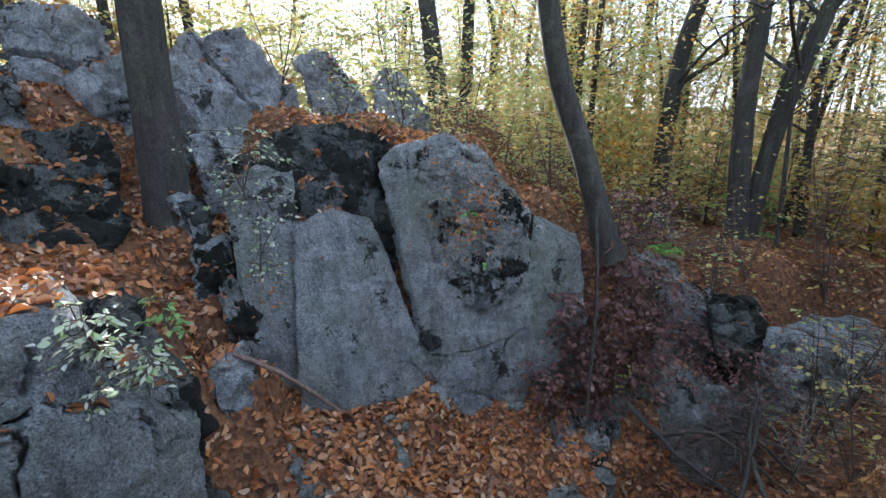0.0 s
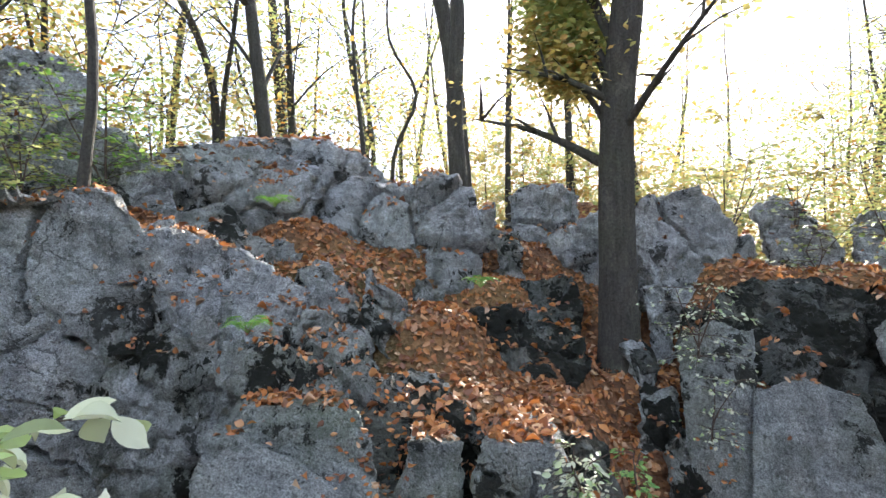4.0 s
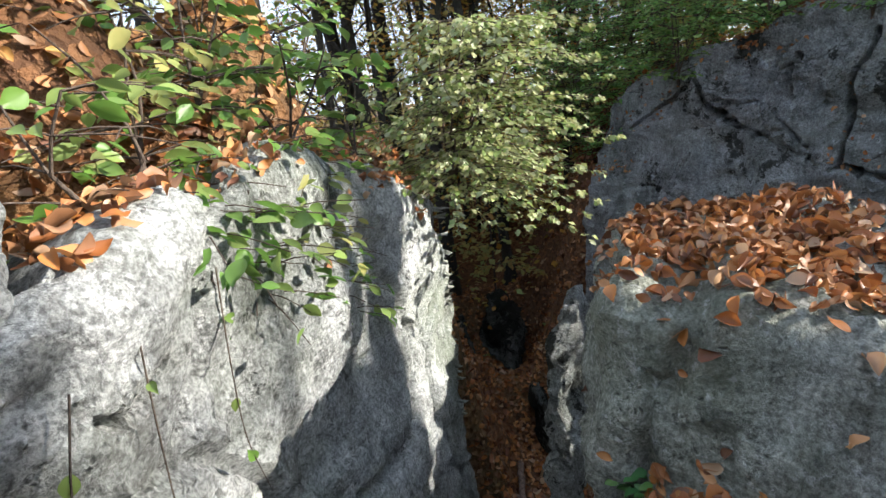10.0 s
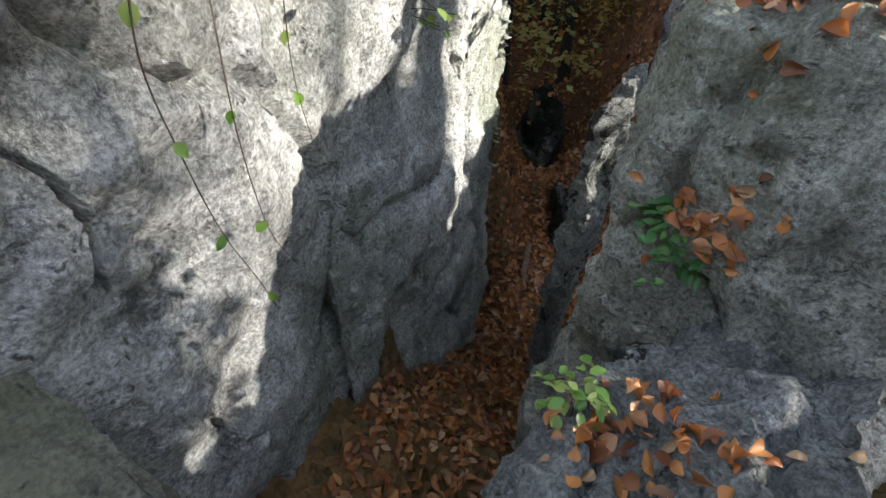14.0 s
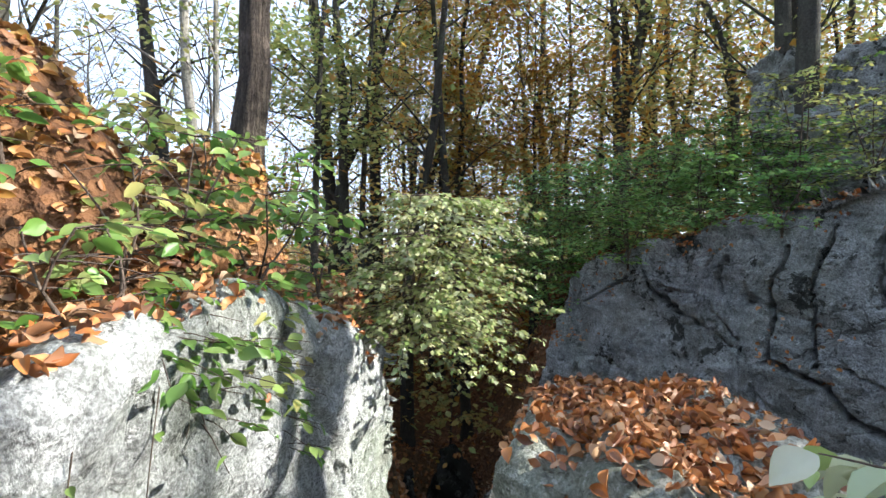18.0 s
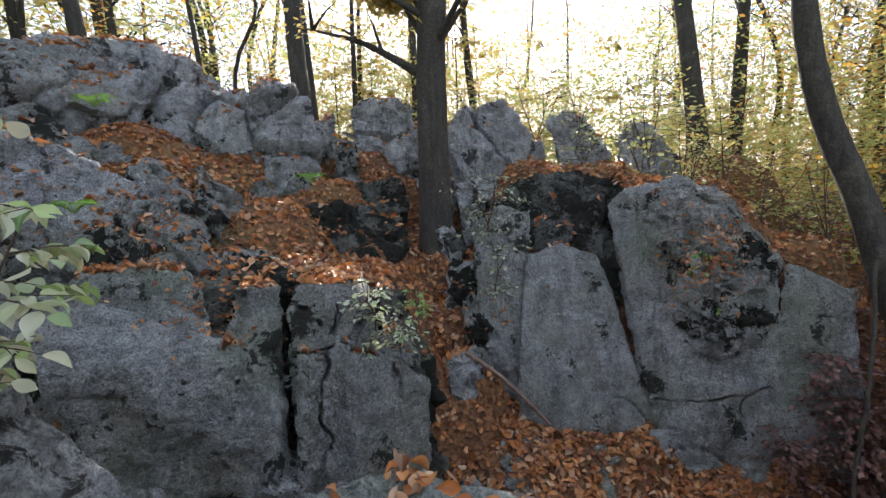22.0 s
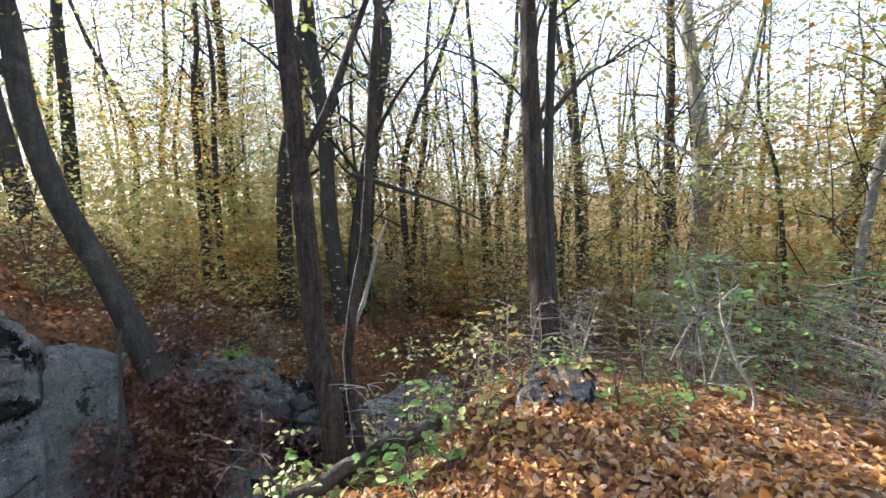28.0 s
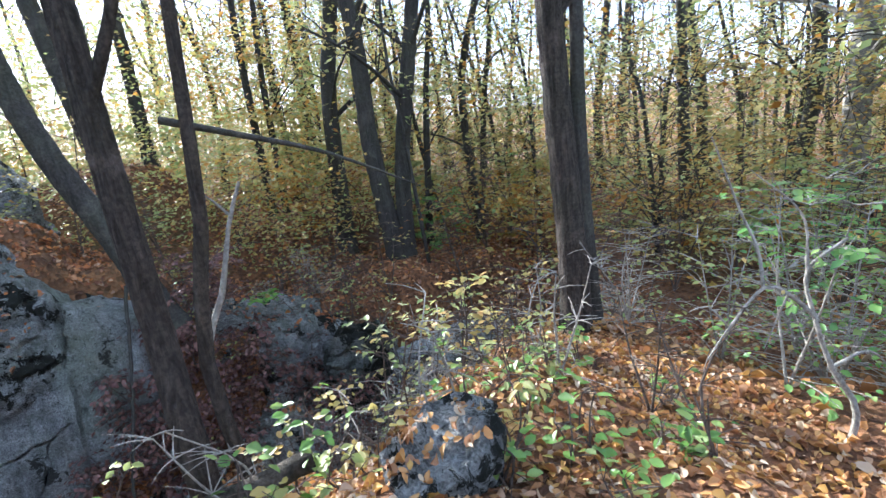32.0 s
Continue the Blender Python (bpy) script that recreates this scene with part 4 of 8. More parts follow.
# dark filler behind the blocks, painting the shade in their open joints
rock('bedrock', [(-4.11, 1.16, 0.5), (-3.23, 1.97, 0.54), (-2.5, 2.46, 0.42), (-2.04, 3.11, 0.22), (-1.77, 3.03, -0.42), (-1.98, 2.33, -0.63), (-3.69, 0.99, -0.44)], (-0.6, 0.53, 0.0), label='added backing between the split blocks, joint shade in its dark colour', taper=0.85, res=0.045, rough=0.03, soft=1, moss=1)
rock('bedrock', [(-7.21, 1.18, 1.64), (-6.43, 1.96, 1.59), (-5.96, 2.53, 1.56), (-5.17, 3.26, 1.26), (-4.19, 3.54, 0.58), (-3.8, 3.06, 0.23), (-4.39, 1.81, 0.38), (-5.5, 1.07, 0.81)], (-0.82, 0.38, 0.0), label='stepped bedrock under leaf litter', taper=0.85, res=0.045, rough=0.03, soft=1, moss=1)
rock('bedrock', [(-5.45, 0.63, 1.9), (-5.29, 1.18, 2.0), (-5.0, 1.62, 1.76), (-4.51, 2.09, 1.32), (-4.02, 2.34, 0.87), (-3.8, 2.01, 0.39), (-4.53, 0.94, 0.34), (-5.11, 0.66, 1.06)], (-1.09, 0.5, 0.0), label='broken bedrock with leaf-filled joints', taper=0.85, res=0.045, rough=0.03, soft=1, crack=1)
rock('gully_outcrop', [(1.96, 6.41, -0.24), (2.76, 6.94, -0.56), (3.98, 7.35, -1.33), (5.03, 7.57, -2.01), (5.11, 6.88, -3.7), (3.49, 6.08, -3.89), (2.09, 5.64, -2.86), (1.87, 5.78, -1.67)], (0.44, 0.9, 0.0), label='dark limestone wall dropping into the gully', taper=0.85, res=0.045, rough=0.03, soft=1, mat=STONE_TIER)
rock('tier_rock', [(-4.05, 1.22, 0.83), (-4.07, 1.47, 0.95), (-4.02, 1.66, 1.09), (-4.04, 1.83, 1.31), (-3.96, 1.93, 1.26), (-3.62, 2.07, 1.09), (-3.3, 2.09, 0.75), (-3.41, 1.62, 0.67), (-3.77, 1.26, 0.7)], (-0.72, 0.36, 0.0), label='jagged limestone rock with a pointed top', taper=0.85, res=0.045, rough=0.03, soft=1, crack=1, mat=STONE_TIER)
rock('tier_rock', [(-4.25, 2.6, 1.56), (-4.18, 2.73, 1.32), (-4.01, 2.79, 1.08), (-3.45, 3.21, 0.65), (-3.4, 3.1, 0.57), (-3.51, 2.82, 0.5), (-3.73, 2.52, 0.67), (-4.04, 2.4, 1.06)], (-0.55, 0.44, 0.0), label='slanting limestone rib among leaves', taper=0.85, res=0.045, rough=0.03, soft=1, mat=STONE_TIER)
rock('tier_rock', [(-4.58, 2.11, 1.51), (-4.48, 2.31, 1.53), (-4.22, 2.43, 1.25), (-4.05, 2.28, 1.13), (-4.29, 2.02, 1.27)], (-0.43, 0.25, 0.0), label='weathered grey limestone rock among fallen leaves', taper=0.85, res=0.045, rough=0.03, soft=1, mat=STONE_TIER)
rock('tier_rock', [(-6.75, 1.01, 2.25), (-6.12, 1.42, 2.09), (-5.83, 1.9, 2.22), (-5.43, 2.1, 1.86), (-5.15, 1.99, 1.63), (-5.17, 1.45, 1.51), (-5.93, 0.93, 1.55)], (-0.86, 0.25, 0.0), label='stepped limestone ledge with leaves in its joints', taper=0.85, res=0.045, rough=0.03, soft=1, mat=STONE_TIER)
rock('tier_rock', [(-5.68, 0.73, 1.52), (-5.43, 1.19, 1.66), (-5.22, 1.45, 1.65), (-4.9, 1.5, 1.42), (-4.49, 1.36, 1.15), (-4.53, 1.04, 0.96), (-5.2, 0.57, 0.99)], (-0.87, 0.22, 0.0), label='stepped limestone ledge with leaves in its joints', taper=0.85, res=0.045, rough=0.03, soft=1, mat=STONE_TIER)
rock('dark_rock', [(-3.88, 3.54, 0.73), (-3.77, 3.93, 0.98), (-3.32, 4.34, 0.88), (-3.0, 4.53, 0.74), (-2.9, 4.28, 0.42), (-3.09, 3.86, 0.23), (-3.46, 3.52, 0.42)], (-0.48, 0.64, 0.0), label='dark mossy rock under leaf litter', taper=0.85, res=0.045, rough=0.03, soft=1, moss=1)
rock('dark_rock', [(-4.1, 4.88, 1.27), (-3.63, 5.34, 1.31), (-3.43, 5.14, 0.91), (-3.84, 4.74, 0.94)], (-0.28, 0.41, 0.0), label='weathered grey limestone rock among fallen leaves', taper=0.85, res=0.045, rough=0.03, soft=1, moss=1)
rock('stone', [(-5.71, 2.26, 1.79), (-5.64, 2.45, 1.86), (-5.44, 2.55, 1.69), (-5.34, 2.44, 1.47), (-5.49, 2.23, 1.54)], (-0.36, 0.17, 0.0), label='angular grey stone among rust-brown leaves', taper=0.85, res=0.045, rough=0.035, soft=1, mat=STONE_TIER)
rock('stone', [(-4.74, 2.36, 1.45), (-4.54, 2.48, 1.36), (-4.32, 2.45, 1.12), (-4.43, 2.25, 1.11)], (-0.35, 0.2, 0.0), label='angular grey stone among rust-brown leaves', taper=0.85, res=0.045, rough=0.035, soft=1, mat=STONE_TIER)
rock('stone', [(-4.87, 4.08, 1.73), (-4.5, 4.31, 1.62), (-4.34, 4.21, 1.25), (-4.59, 3.9, 1.21)], (-0.36, 0.35, 0.0), label='angular grey stone among rust-brown leaves', taper=0.85, res=0.045, rough=0.035, soft=1, mat=STONE_TIER)
rock('stone', [(-4.71, 3.61, 1.36), (-4.39, 3.8, 1.22), (-4.27, 3.57, 0.94), (-4.5, 3.43, 1.01)], (-0.3, 0.26, 0.0), label='angular grey stone among rust-brown leaves', taper=0.85, res=0.045, rough=0.035, soft=1, mat=STONE_TIER)
rock('stone', [(-4.7, 5.1, 1.9), (-4.46, 5.41, 1.97), (-4.34, 5.29, 1.66), (-4.55, 5.01, 1.6)], (-0.25, 0.31, 0.0), label='angular grey stone among rust-brown leaves', taper=0.85, res=0.045, rough=0.035, soft=1, mat=STONE_TIER)
rock('stone', [(-4.02, 3.74, 0.93), (-3.69, 4.12, 1.05), (-3.55, 4.02, 0.73), (-3.78, 3.72, 0.64)], (-0.26, 0.3, 0.0), label='dark mossy stone among rust-brown leaves', taper=0.85, res=0.045, rough=0.035, soft=1, moss=1, mat=STONE_MOSSY)
rock('stone', [(-3.57, 4.15, 0.77), (-3.11, 4.6, 0.82), (-2.93, 4.4, 0.49), (-3.27, 4.03, 0.44)], (-0.28, 0.42, 0.0), label='dark mossy stone among rust-brown leaves', taper=0.85, res=0.045, rough=0.035, soft=1, moss=1, mat=STONE_MOSSY)
rock('stone', [(-3.22, 3.96, 0.49), (-2.93, 4.16, 0.51), (-2.77, 3.94, 0.13), (-3.05, 3.75, 0.18)], (-0.28, 0.42, 0.0), label='dark mossy stone among rust-brown leaves', taper=0.85, res=0.045, rough=0.035, soft=1, moss=1, mat=STONE_MOSSY)
rock('stone', [(-3.66, 3.41, 0.54), (-3.49, 3.65, 0.56), (-3.25, 3.51, 0.27), (-3.45, 3.25, 0.29)], (-0.27, 0.3, 0.0), label='dark mossy stone among rust-brown leaves', taper=0.85, res=0.045, rough=0.035, soft=1, moss=1, mat=STONE_MOSSY)
rock('stone', [(-2.75, 4.92, 0.57), (-2.6, 5.04, 0.61), (-2.46, 5.09, 0.41), (-2.53, 4.9, 0.34)], (-0.12, 0.27, 0.0), label='dark mossy stone among rust-brown leaves', taper=0.85, res=0.045, rough=0.035, soft=1, moss=1, mat=STONE_MOSSY)
rock('stone', [(-2.44, 4.55, 0.17), (-2.2, 4.73, 0.21), (-2.09, 4.62, -0.05), (-2.31, 4.46, -0.1)], (-0.16, 0.37, 0.0), label='dark mossy stone among rust-brown leaves', taper=0.85, res=0.045, rough=0.035, soft=1, moss=1, mat=STONE_MOSSY)
rock('stone', [(-2.13, 4.48, 0.01), (-1.83, 4.47, -0.44), (-1.87, 4.27, -0.61), (-2.0, 4.23, -0.38)], (-0.14, 0.37, 0.0), label='angular grey stone among rust-brown leaves', taper=0.85, res=0.045, rough=0.035, soft=1, mat=STONE_TIER)
rock('stone', [(-2.05, 3.75, -0.71), (-1.88, 4.0, -0.72), (-1.74, 4.06, -0.85), (-1.76, 3.9, -0.97), (-1.91, 3.67, -0.96)], (-0.15, 0.37, 0.0), label='angular grey stone among rust-brown leaves', taper=0.85, res=0.045, rough=0.035, soft=1, mat=STONE_TIER)
rock('stone', [(-3.37, 2.03, 0.69), (-3.29, 2.34, 0.71), (-3.03, 2.5, 0.61), (-2.91, 2.32, 0.55), (-3.17, 2.02, 0.57)], (-0.31, 0.25, 0.0), label='angular grey stone among rust-brown leaves', taper=0.85, res=0.045, rough=0.035, soft=1, mat=STONE_TIER)
rock('stone', [(-5.11, 0.95, 1.26), (-4.93, 1.2, 1.26), (-4.55, 1.3, 1.11), (-4.38, 1.24, 0.85), (-4.58, 0.96, 0.81), (-4.85, 0.81, 0.97)], (-0.48, 0.13, 0.0), label='angular grey stone among rust-brown leaves', taper=0.85, res=0.045, rough=0.035, soft=1, mat=STONE_TIER)
rock('stone', [(-4.55, 1.29, 1.07), (-4.14, 1.42, 0.91), (-3.96, 1.37, 0.68), (-4.22, 1.19, 0.69)], (-0.38, 0.13, 0.0), label='angular grey stone among rust-brown leaves', taper=0.85, res=0.045, rough=0.035, soft=1, mat=STONE_TIER)
rock('stone', [(-8.15, 2.03, 2.82), (-8.03, 2.53, 3.0), (-7.55, 2.82, 2.84), (-7.11, 2.65, 2.37), (-7.52, 2.1, 2.32)], (-0.57, 0.19, 0.0), label='angular grey stone among rust-brown leaves', taper=0.85, res=0.045, rough=0.035, soft=1, mat=STONE_TIER)
rock('stone', [(-7.08, 1.76, 2.18), (-6.88, 2.16, 2.24), (-6.3, 2.39, 1.99), (-5.86, 2.25, 1.69), (-6.33, 1.81, 1.71)], (-0.57, 0.2, 0.0), label='angular grey stone among rust-brown leaves', taper=0.85, res=0.045, rough=0.035, soft=1, mat=STONE_TIER)
rock('ridge_rock', [(-6.5, 3.16, 2.18), (-6.46, 3.48, 2.36), (-6.16, 3.87, 2.64), (-5.18, 4.71, 2.75), (-4.89, 4.86, 2.52), (-4.61, 4.78, 1.86), (-4.77, 4.34, 1.49), (-5.27, 3.75, 1.55), (-5.53, 3.32, 1.51), (-5.67, 3.25, 1.65)], (-1.19, 0.91, 0.0), label='broad fissured limestone rock on the upper ledge', taper=0.85, res=0.045, rough=0.03, soft=1, crack=1)
rock('ridge_rock', [(-5.1, 3.99, 1.54), (-4.56, 4.37, 1.55), (-4.41, 4.28, 1.25), (-4.54, 4.01, 1.0), (-4.83, 3.86, 1.21)], (-0.44, 0.41, 0.0), label='weathered grey limestone rock among fallen leaves', taper=0.85, res=0.045, rough=0.03, soft=1)
rock('ridge_rock', [(-10.03, 1.18, 3.23), (-9.38, 2.45, 3.54), (-8.67, 3.59, 3.66), (-7.13, 4.58, 3.26), (-6.38, 4.76, 2.83), (-6.42, 4.01, 2.43), (-7.39, 2.82, 2.34), (-9.08, 1.17, 2.46)], (-1.4, 0.55, 0.0), label='low layered limestone ridge under the trees', taper=0.85, res=0.045, rough=0.03, soft=1)
rock('ridge_rock', [(-5.46, 6.46, 2.58), (-5.23, 6.79, 2.78), (-4.92, 6.98, 2.66), (-4.61, 7.19, 2.64), (-4.52, 7.02, 2.18), (-4.75, 6.52, 1.74), (-5.21, 6.23, 1.89)], (-0.57, 0.83, 0.0), label='weathered grey limestone rock among fallen leaves', taper=0.85, res=0.045, rough=0.03, soft=1, crack=1)
rock('ridge_rock', [(-4.5, 6.22, 1.86), (-4.19, 6.63, 2.16), (-3.91, 6.84, 2.21), (-3.82, 6.68, 1.78), (-4.2, 6.13, 1.64)], (-0.35, 0.6, 0.0), label='weathered grey limestone rock among fallen leaves', taper=0.85, res=0.045, rough=0.03, soft=1)
rock('ridge_rock', [(-5.47, 5.38, 2.23), (-5.2, 5.73, 2.38), (-5.04, 5.63, 2.0), (-5.24, 5.34, 1.89)], (-0.4, 0.45, 0.0), label='weathered grey limestone rock among fallen leaves', taper=0.85, res=0.045, rough=0.03, soft=1)
rock('fissured_face', [(-7.14, -3.25, -0.37), (-7.12, -2.88, 1.16), (-6.99, -2.53, 1.47), (-6.71, -1.87, 1.66), (-6.39, -1.13, 1.82), (-5.94, -0.25, 2.04), (-5.44, 0.29, 2.26), (-5.32, 0.54, 2.32), (-5.2, 0.75, 2.26), (-5.13, 0.83, 1.96), (-5.06, 1.05, 1.28), (-5.01, 1.38, 0.64), (-4.96, 1.45, 0.08)], (-1.59, 0.22, 0.0), label='broad grey limestone face crossed by deep fissures', taper=0.85, res=0.045, rough=0.025, soft=1, down=-3.4, face=1, grooves=FISSURES)
rock('face_shoulder', [(-5.03, 0.77, 1.86), (-5.03, 1.16, 1.88), (-4.98, 1.48, 1.76), (-4.93, 1.78, 1.64), (-4.75, 1.64, 1.19), (-4.66, 1.39, 0.57), (-4.8, 0.93, 1.22)], (-1.08, 0.53, 0.0), label='broken limestone shoulder with leafy cracks', taper=0.85, res=0.045, rough=0.03, soft=1, down=-2.8, crack=1)
# the darker tier stone puts the recess's shade into this wall's colour
rock('side_wall', [(-6.64, 0.3, 0.95), (-5.64, 1.11, 0.89), (-5.12, 1.32, 0.77), (-4.79, 1.37, 0.49), (-4.65, 1.27, 0.18), (-4.26, 1.27, -0.46), (-4.25, 1.19, -0.88), (-6.03, -0.04, -0.8)], (-1.17, 0.25, 0.0), label='vertical limestone wall beside the block, shade put into its colour', taper=0.85, res=0.045, rough=0.03, soft=1, down=-2.6, mat=STONE_TIER)
rock('pinnacle', [(-7.99, -0.73, 4.09), (-8.01, -0.53, 4.29), (-7.94, -0.3, 4.24), (-7.86, -0.2, 3.91), (-7.86, -0.52, 3.85)], (-0.6, 0.01, 0.0), label='weathered grey limestone rock among fallen leaves', taper=0.85, res=0.045, rough=0.03, soft=1)
rock('pinnacle', [(-7.61, -0.01, 3.77), (-7.61, 0.2, 4.02), (-7.58, 0.57, 4.12), (-7.41, 0.92, 3.81), (-7.29, 0.89, 3.31), (-7.43, 0.1, 3.35)], (-0.89, 0.13, 0.0), label='rounded limestone pinnacle at the foot of a tree', taper=0.85, res=0.045, rough=0.03, soft=1)
rock('pinnacle', [(-7.7, -0.66, 3.17), (-7.52, -0.21, 3.4), (-7.21, 0.79, 3.38), (-6.71, 1.23, 2.98), (-6.47, 1.54, 2.57), (-6.35, 1.48, 2.09), (-6.51, 0.86, 2.29), (-7.35, -0.49, 2.35)], (-1.18, 0.21, 0.0), label='weathered limestone step beneath the pinnacle', taper=0.85, res=0.045, rough=0.03, soft=1)
rock('ledge', [(-6.76, 1.73, 3.0), (-6.81, 2.45, 3.23), (-6.72, 3.72, 3.3), (-6.47, 4.31, 3.1), (-6.2, 3.05, 2.56), (-6.05, 2.29, 2.39), (-6.28, 1.78, 2.63)], (-0.88, 0.48, 0.0), label='layered grey limestone ledge under the trees', taper=0.85, res=0.045, rough=0.03, soft=1)
rock('boulder_flake', [(-2.73, -2.17, -0.15), (-3.08, -2.19, 0.2), (-3.23, -2.1, 0.22), (-3.08, -2.0, 0.12), (-2.64, -2.01, -0.33)], (-0.47, -0.16, 0.0), label='weathered grey limestone rock among fallen leaves', taper=0.85, res=0.04, rough=0.02, soft=1)
rock('near_ledge', [(-0.51, -1.33, 0.04), (-0.63, -1.36, 0.09), (-0.83, -1.38, 0.14), (-0.96, -1.33, 0.17), (-1.02, -1.21, 0.24), (-1.09, -1.03, 0.34), (-1.19, -0.85, 0.4), (-0.76, -0.81, 0.42), (-0.55, -1.03, 0.26)], (-0.5, 0.05, -0.1), label='close rough limestone ledge with a few dry leaves', taper=0.85, res=0.022, rough=0.028, soft=1, down=-1.6, joints=0.5, split=(3.2, 0.05, 0.045))
rock('near_ledge', [(-1.19, -1.26, 0.03), (-1.36, -1.2, 0.06), (-1.53, -1.08, 0.12), (-1.71, -0.92, 0.27), (-1.52, -0.85, 0.37), (-1.33, -0.8, 0.29), (-1.19, -1.09, 0.11)], (-0.4, 0.06, 0.0), label='pitted grey limestone ledge beside the brink', taper=0.85, res=0.03, rough=0.028, soft=1, down=-1.0, split=(3.2, 0.05, 0.045))
rock('foot_rock', [(0.12, -2.4, 0.62), (-0.12, -2.31, 0.54), (-0.17, -2.21, 0.5), (-0.22, -1.99, 0.42), (-0.25, -1.81, 0.34), (-0.25, -1.61, 0.24), (0.1, -1.75, 0.3), (0.35, -2.05, 0.42)], (0.0, -0.0, 0.0), label='rounded limestone at the brink, shade put into its dark tone', taper=0.85, res=0.03, rough=0.012, soft=1, down=-1.2, joints=0.3, mat=STONE_FOOT_SHADE)
rock('standing_rock', [(1.42, 0.67, -0.2), (1.52, 0.82, -0.07), (1.66, 1.01, 0.03), (1.77, 1.04, 0.02), (1.98, 0.91, 0.03), (2.26, 0.81, 0.01), (2.47, 0.73, -0.01), (2.29, 0.39, -0.48), (1.39, 0.55, -0.47)], (0.5, 0.63, -0.1), label='white-crusted limestone rock under a leafy bank', taper=0.85, res=0.035, rough=0.02, soft=1, down=-2.4, white=1)
rock('standing_rock', [(2.03, 0.67, -0.07), (2.24, 0.79, 0.03), (2.46, 0.81, 0.11), (2.66, 0.71, 0.26), (2.69, 0.52, 0.34), (2.46, 0.14, -0.22), (1.9, 0.39, -0.4)], (0.48, 0.35, -0.1), label='dark crusted limestone rock in dappled sun, shade in its colour', taper=0.85, res=0.035, rough=0.028, soft=1, mat=STONE_BANK, split=(2.0, 0.06, 0.04))
rock('standing_rock', [(1.91, 0.98, -0.1), (2.15, 1.01, 0.02), (2.59, 0.91, 0.03), (2.38, 0.53, -0.57), (1.74, 0.66, -0.5)], (0.39, 0.45, -0.1), label='shaded part of the white-crusted rock under the bank', taper=0.85, res=0.04, rough=0.02, soft=1, down=-2.0, white=1)
rock('standing_rock', [(2.02, 0.69, 0.05), (2.15, 0.74, 0.11), (2.35, 0.69, 0.17), (2.36, 0.46, 0.38), (2.57, 0.37, 0.48), (2.67, 0.26, 0.55), (2.3, -0.09, 0.03), (2.01, 0.17, -0.14), (1.87, 0.4, -0.31), (1.92, 0.52, -0.11)], (0.24, 0.18, -0.05), label='dark lichen-spotted rock in dappled sun under the bank, shade in its colour', taper=0.85, res=0.035, rough=0.03, soft=1, mat=STONE_BANK, split=(2.0, 0.06, 0.04))
rock('bank_rock', [(2.17, 0.07, 0.7), (2.33, 0.04, 0.8), (2.54, -0.02, 0.89), (2.75, -0.09, 0.94), (2.82, -0.19, 0.9), (2.79, -0.28, 0.83), (2.56, -0.35, 0.68), (2.27, -0.28, 0.62), (2.05, -0.09, 0.61)], (0.4, 0.21, -0.1), label='lichen-white limestone rock on the leafy bank', taper=0.85, res=0.025, rough=0.02, soft=1, mat=STONE_BANK)
rock('bank_rock', [(2.7, -0.35, 0.73), (2.78, -0.37, 0.8), (2.87, -0.46, 0.78), (2.66, -0.51, 0.61), (2.52, -0.41, 0.63)], (0.34, 0.08, 0.0), label='weathered grey limestone rock among fallen leaves', taper=0.85, res=0.03, rough=0.015, soft=1, mat=STONE_BANK)
rock('brink_rock', [(-0.32, 0.12, 0.56), (-0.2, 0.3, 0.61), (-0.03, 0.37, 0.62), (0.07, 0.4, 0.6), (0.14, 0.46, 0.57), (0.21, 0.57, 0.51), (0.34, 0.55, 0.42), (0.49, 0.42, 0.28), (0.64, 0.28, 0.19), (0.72, 0.14, 0.16), (0.43, 0.0, 0.27), (0.2, -0.06, 0.42)], (-0.0, 0.0, 0), label='smooth pale limestone hump with a leaf-filled crack', taper=0.9, res=0.025, rough=0.014, soft=1, down=-1.9, inflate=0.001, joints=0.4, white=2)
rock('stepping_rock', [(0.83, 0.84, -0.68), (1.03, 0.91, -0.69), (1.31, 0.91, -0.7), (1.46, 0.77, -0.7), (1.27, 0.68, -0.73)], (0.11, 0.38, 0.0), label='weathered grey limestone rock among fallen leaves', taper=0.85, res=0.04, rough=0.03, soft=1)
rock('gully_rock', [(4.56, 6.84, -2.01), (5.66, 7.08, -1.86), (6.94, 7.25, -1.93), (6.89, 6.8, -2.72), (5.4, 6.61, -2.75), (4.48, 6.47, -2.54)], (0.83, 1.25, 0.0), label='grey limestone outcrop in the gully', taper=0.85, res=0.045, rough=0.03, soft=1, down=-3.2)
rock('gully_rock', [(3.83, 6.64, -1.3), (4.19, 6.78, -1.16), (4.63, 6.75, -1.25), (4.69, 6.57, -1.49), (4.25, 6.44, -1.6), (3.86, 6.46, -1.55)], (0.22, 0.45, 0.0), label='weathered grey limestone rock among fallen leaves', taper=0.85, res=0.045, rough=0.03, soft=1, moss=1)
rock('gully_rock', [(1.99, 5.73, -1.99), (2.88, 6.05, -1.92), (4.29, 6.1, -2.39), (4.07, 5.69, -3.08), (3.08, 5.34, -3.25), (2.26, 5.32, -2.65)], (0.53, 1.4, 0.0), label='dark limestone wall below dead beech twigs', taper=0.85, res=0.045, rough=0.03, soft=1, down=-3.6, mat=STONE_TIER)
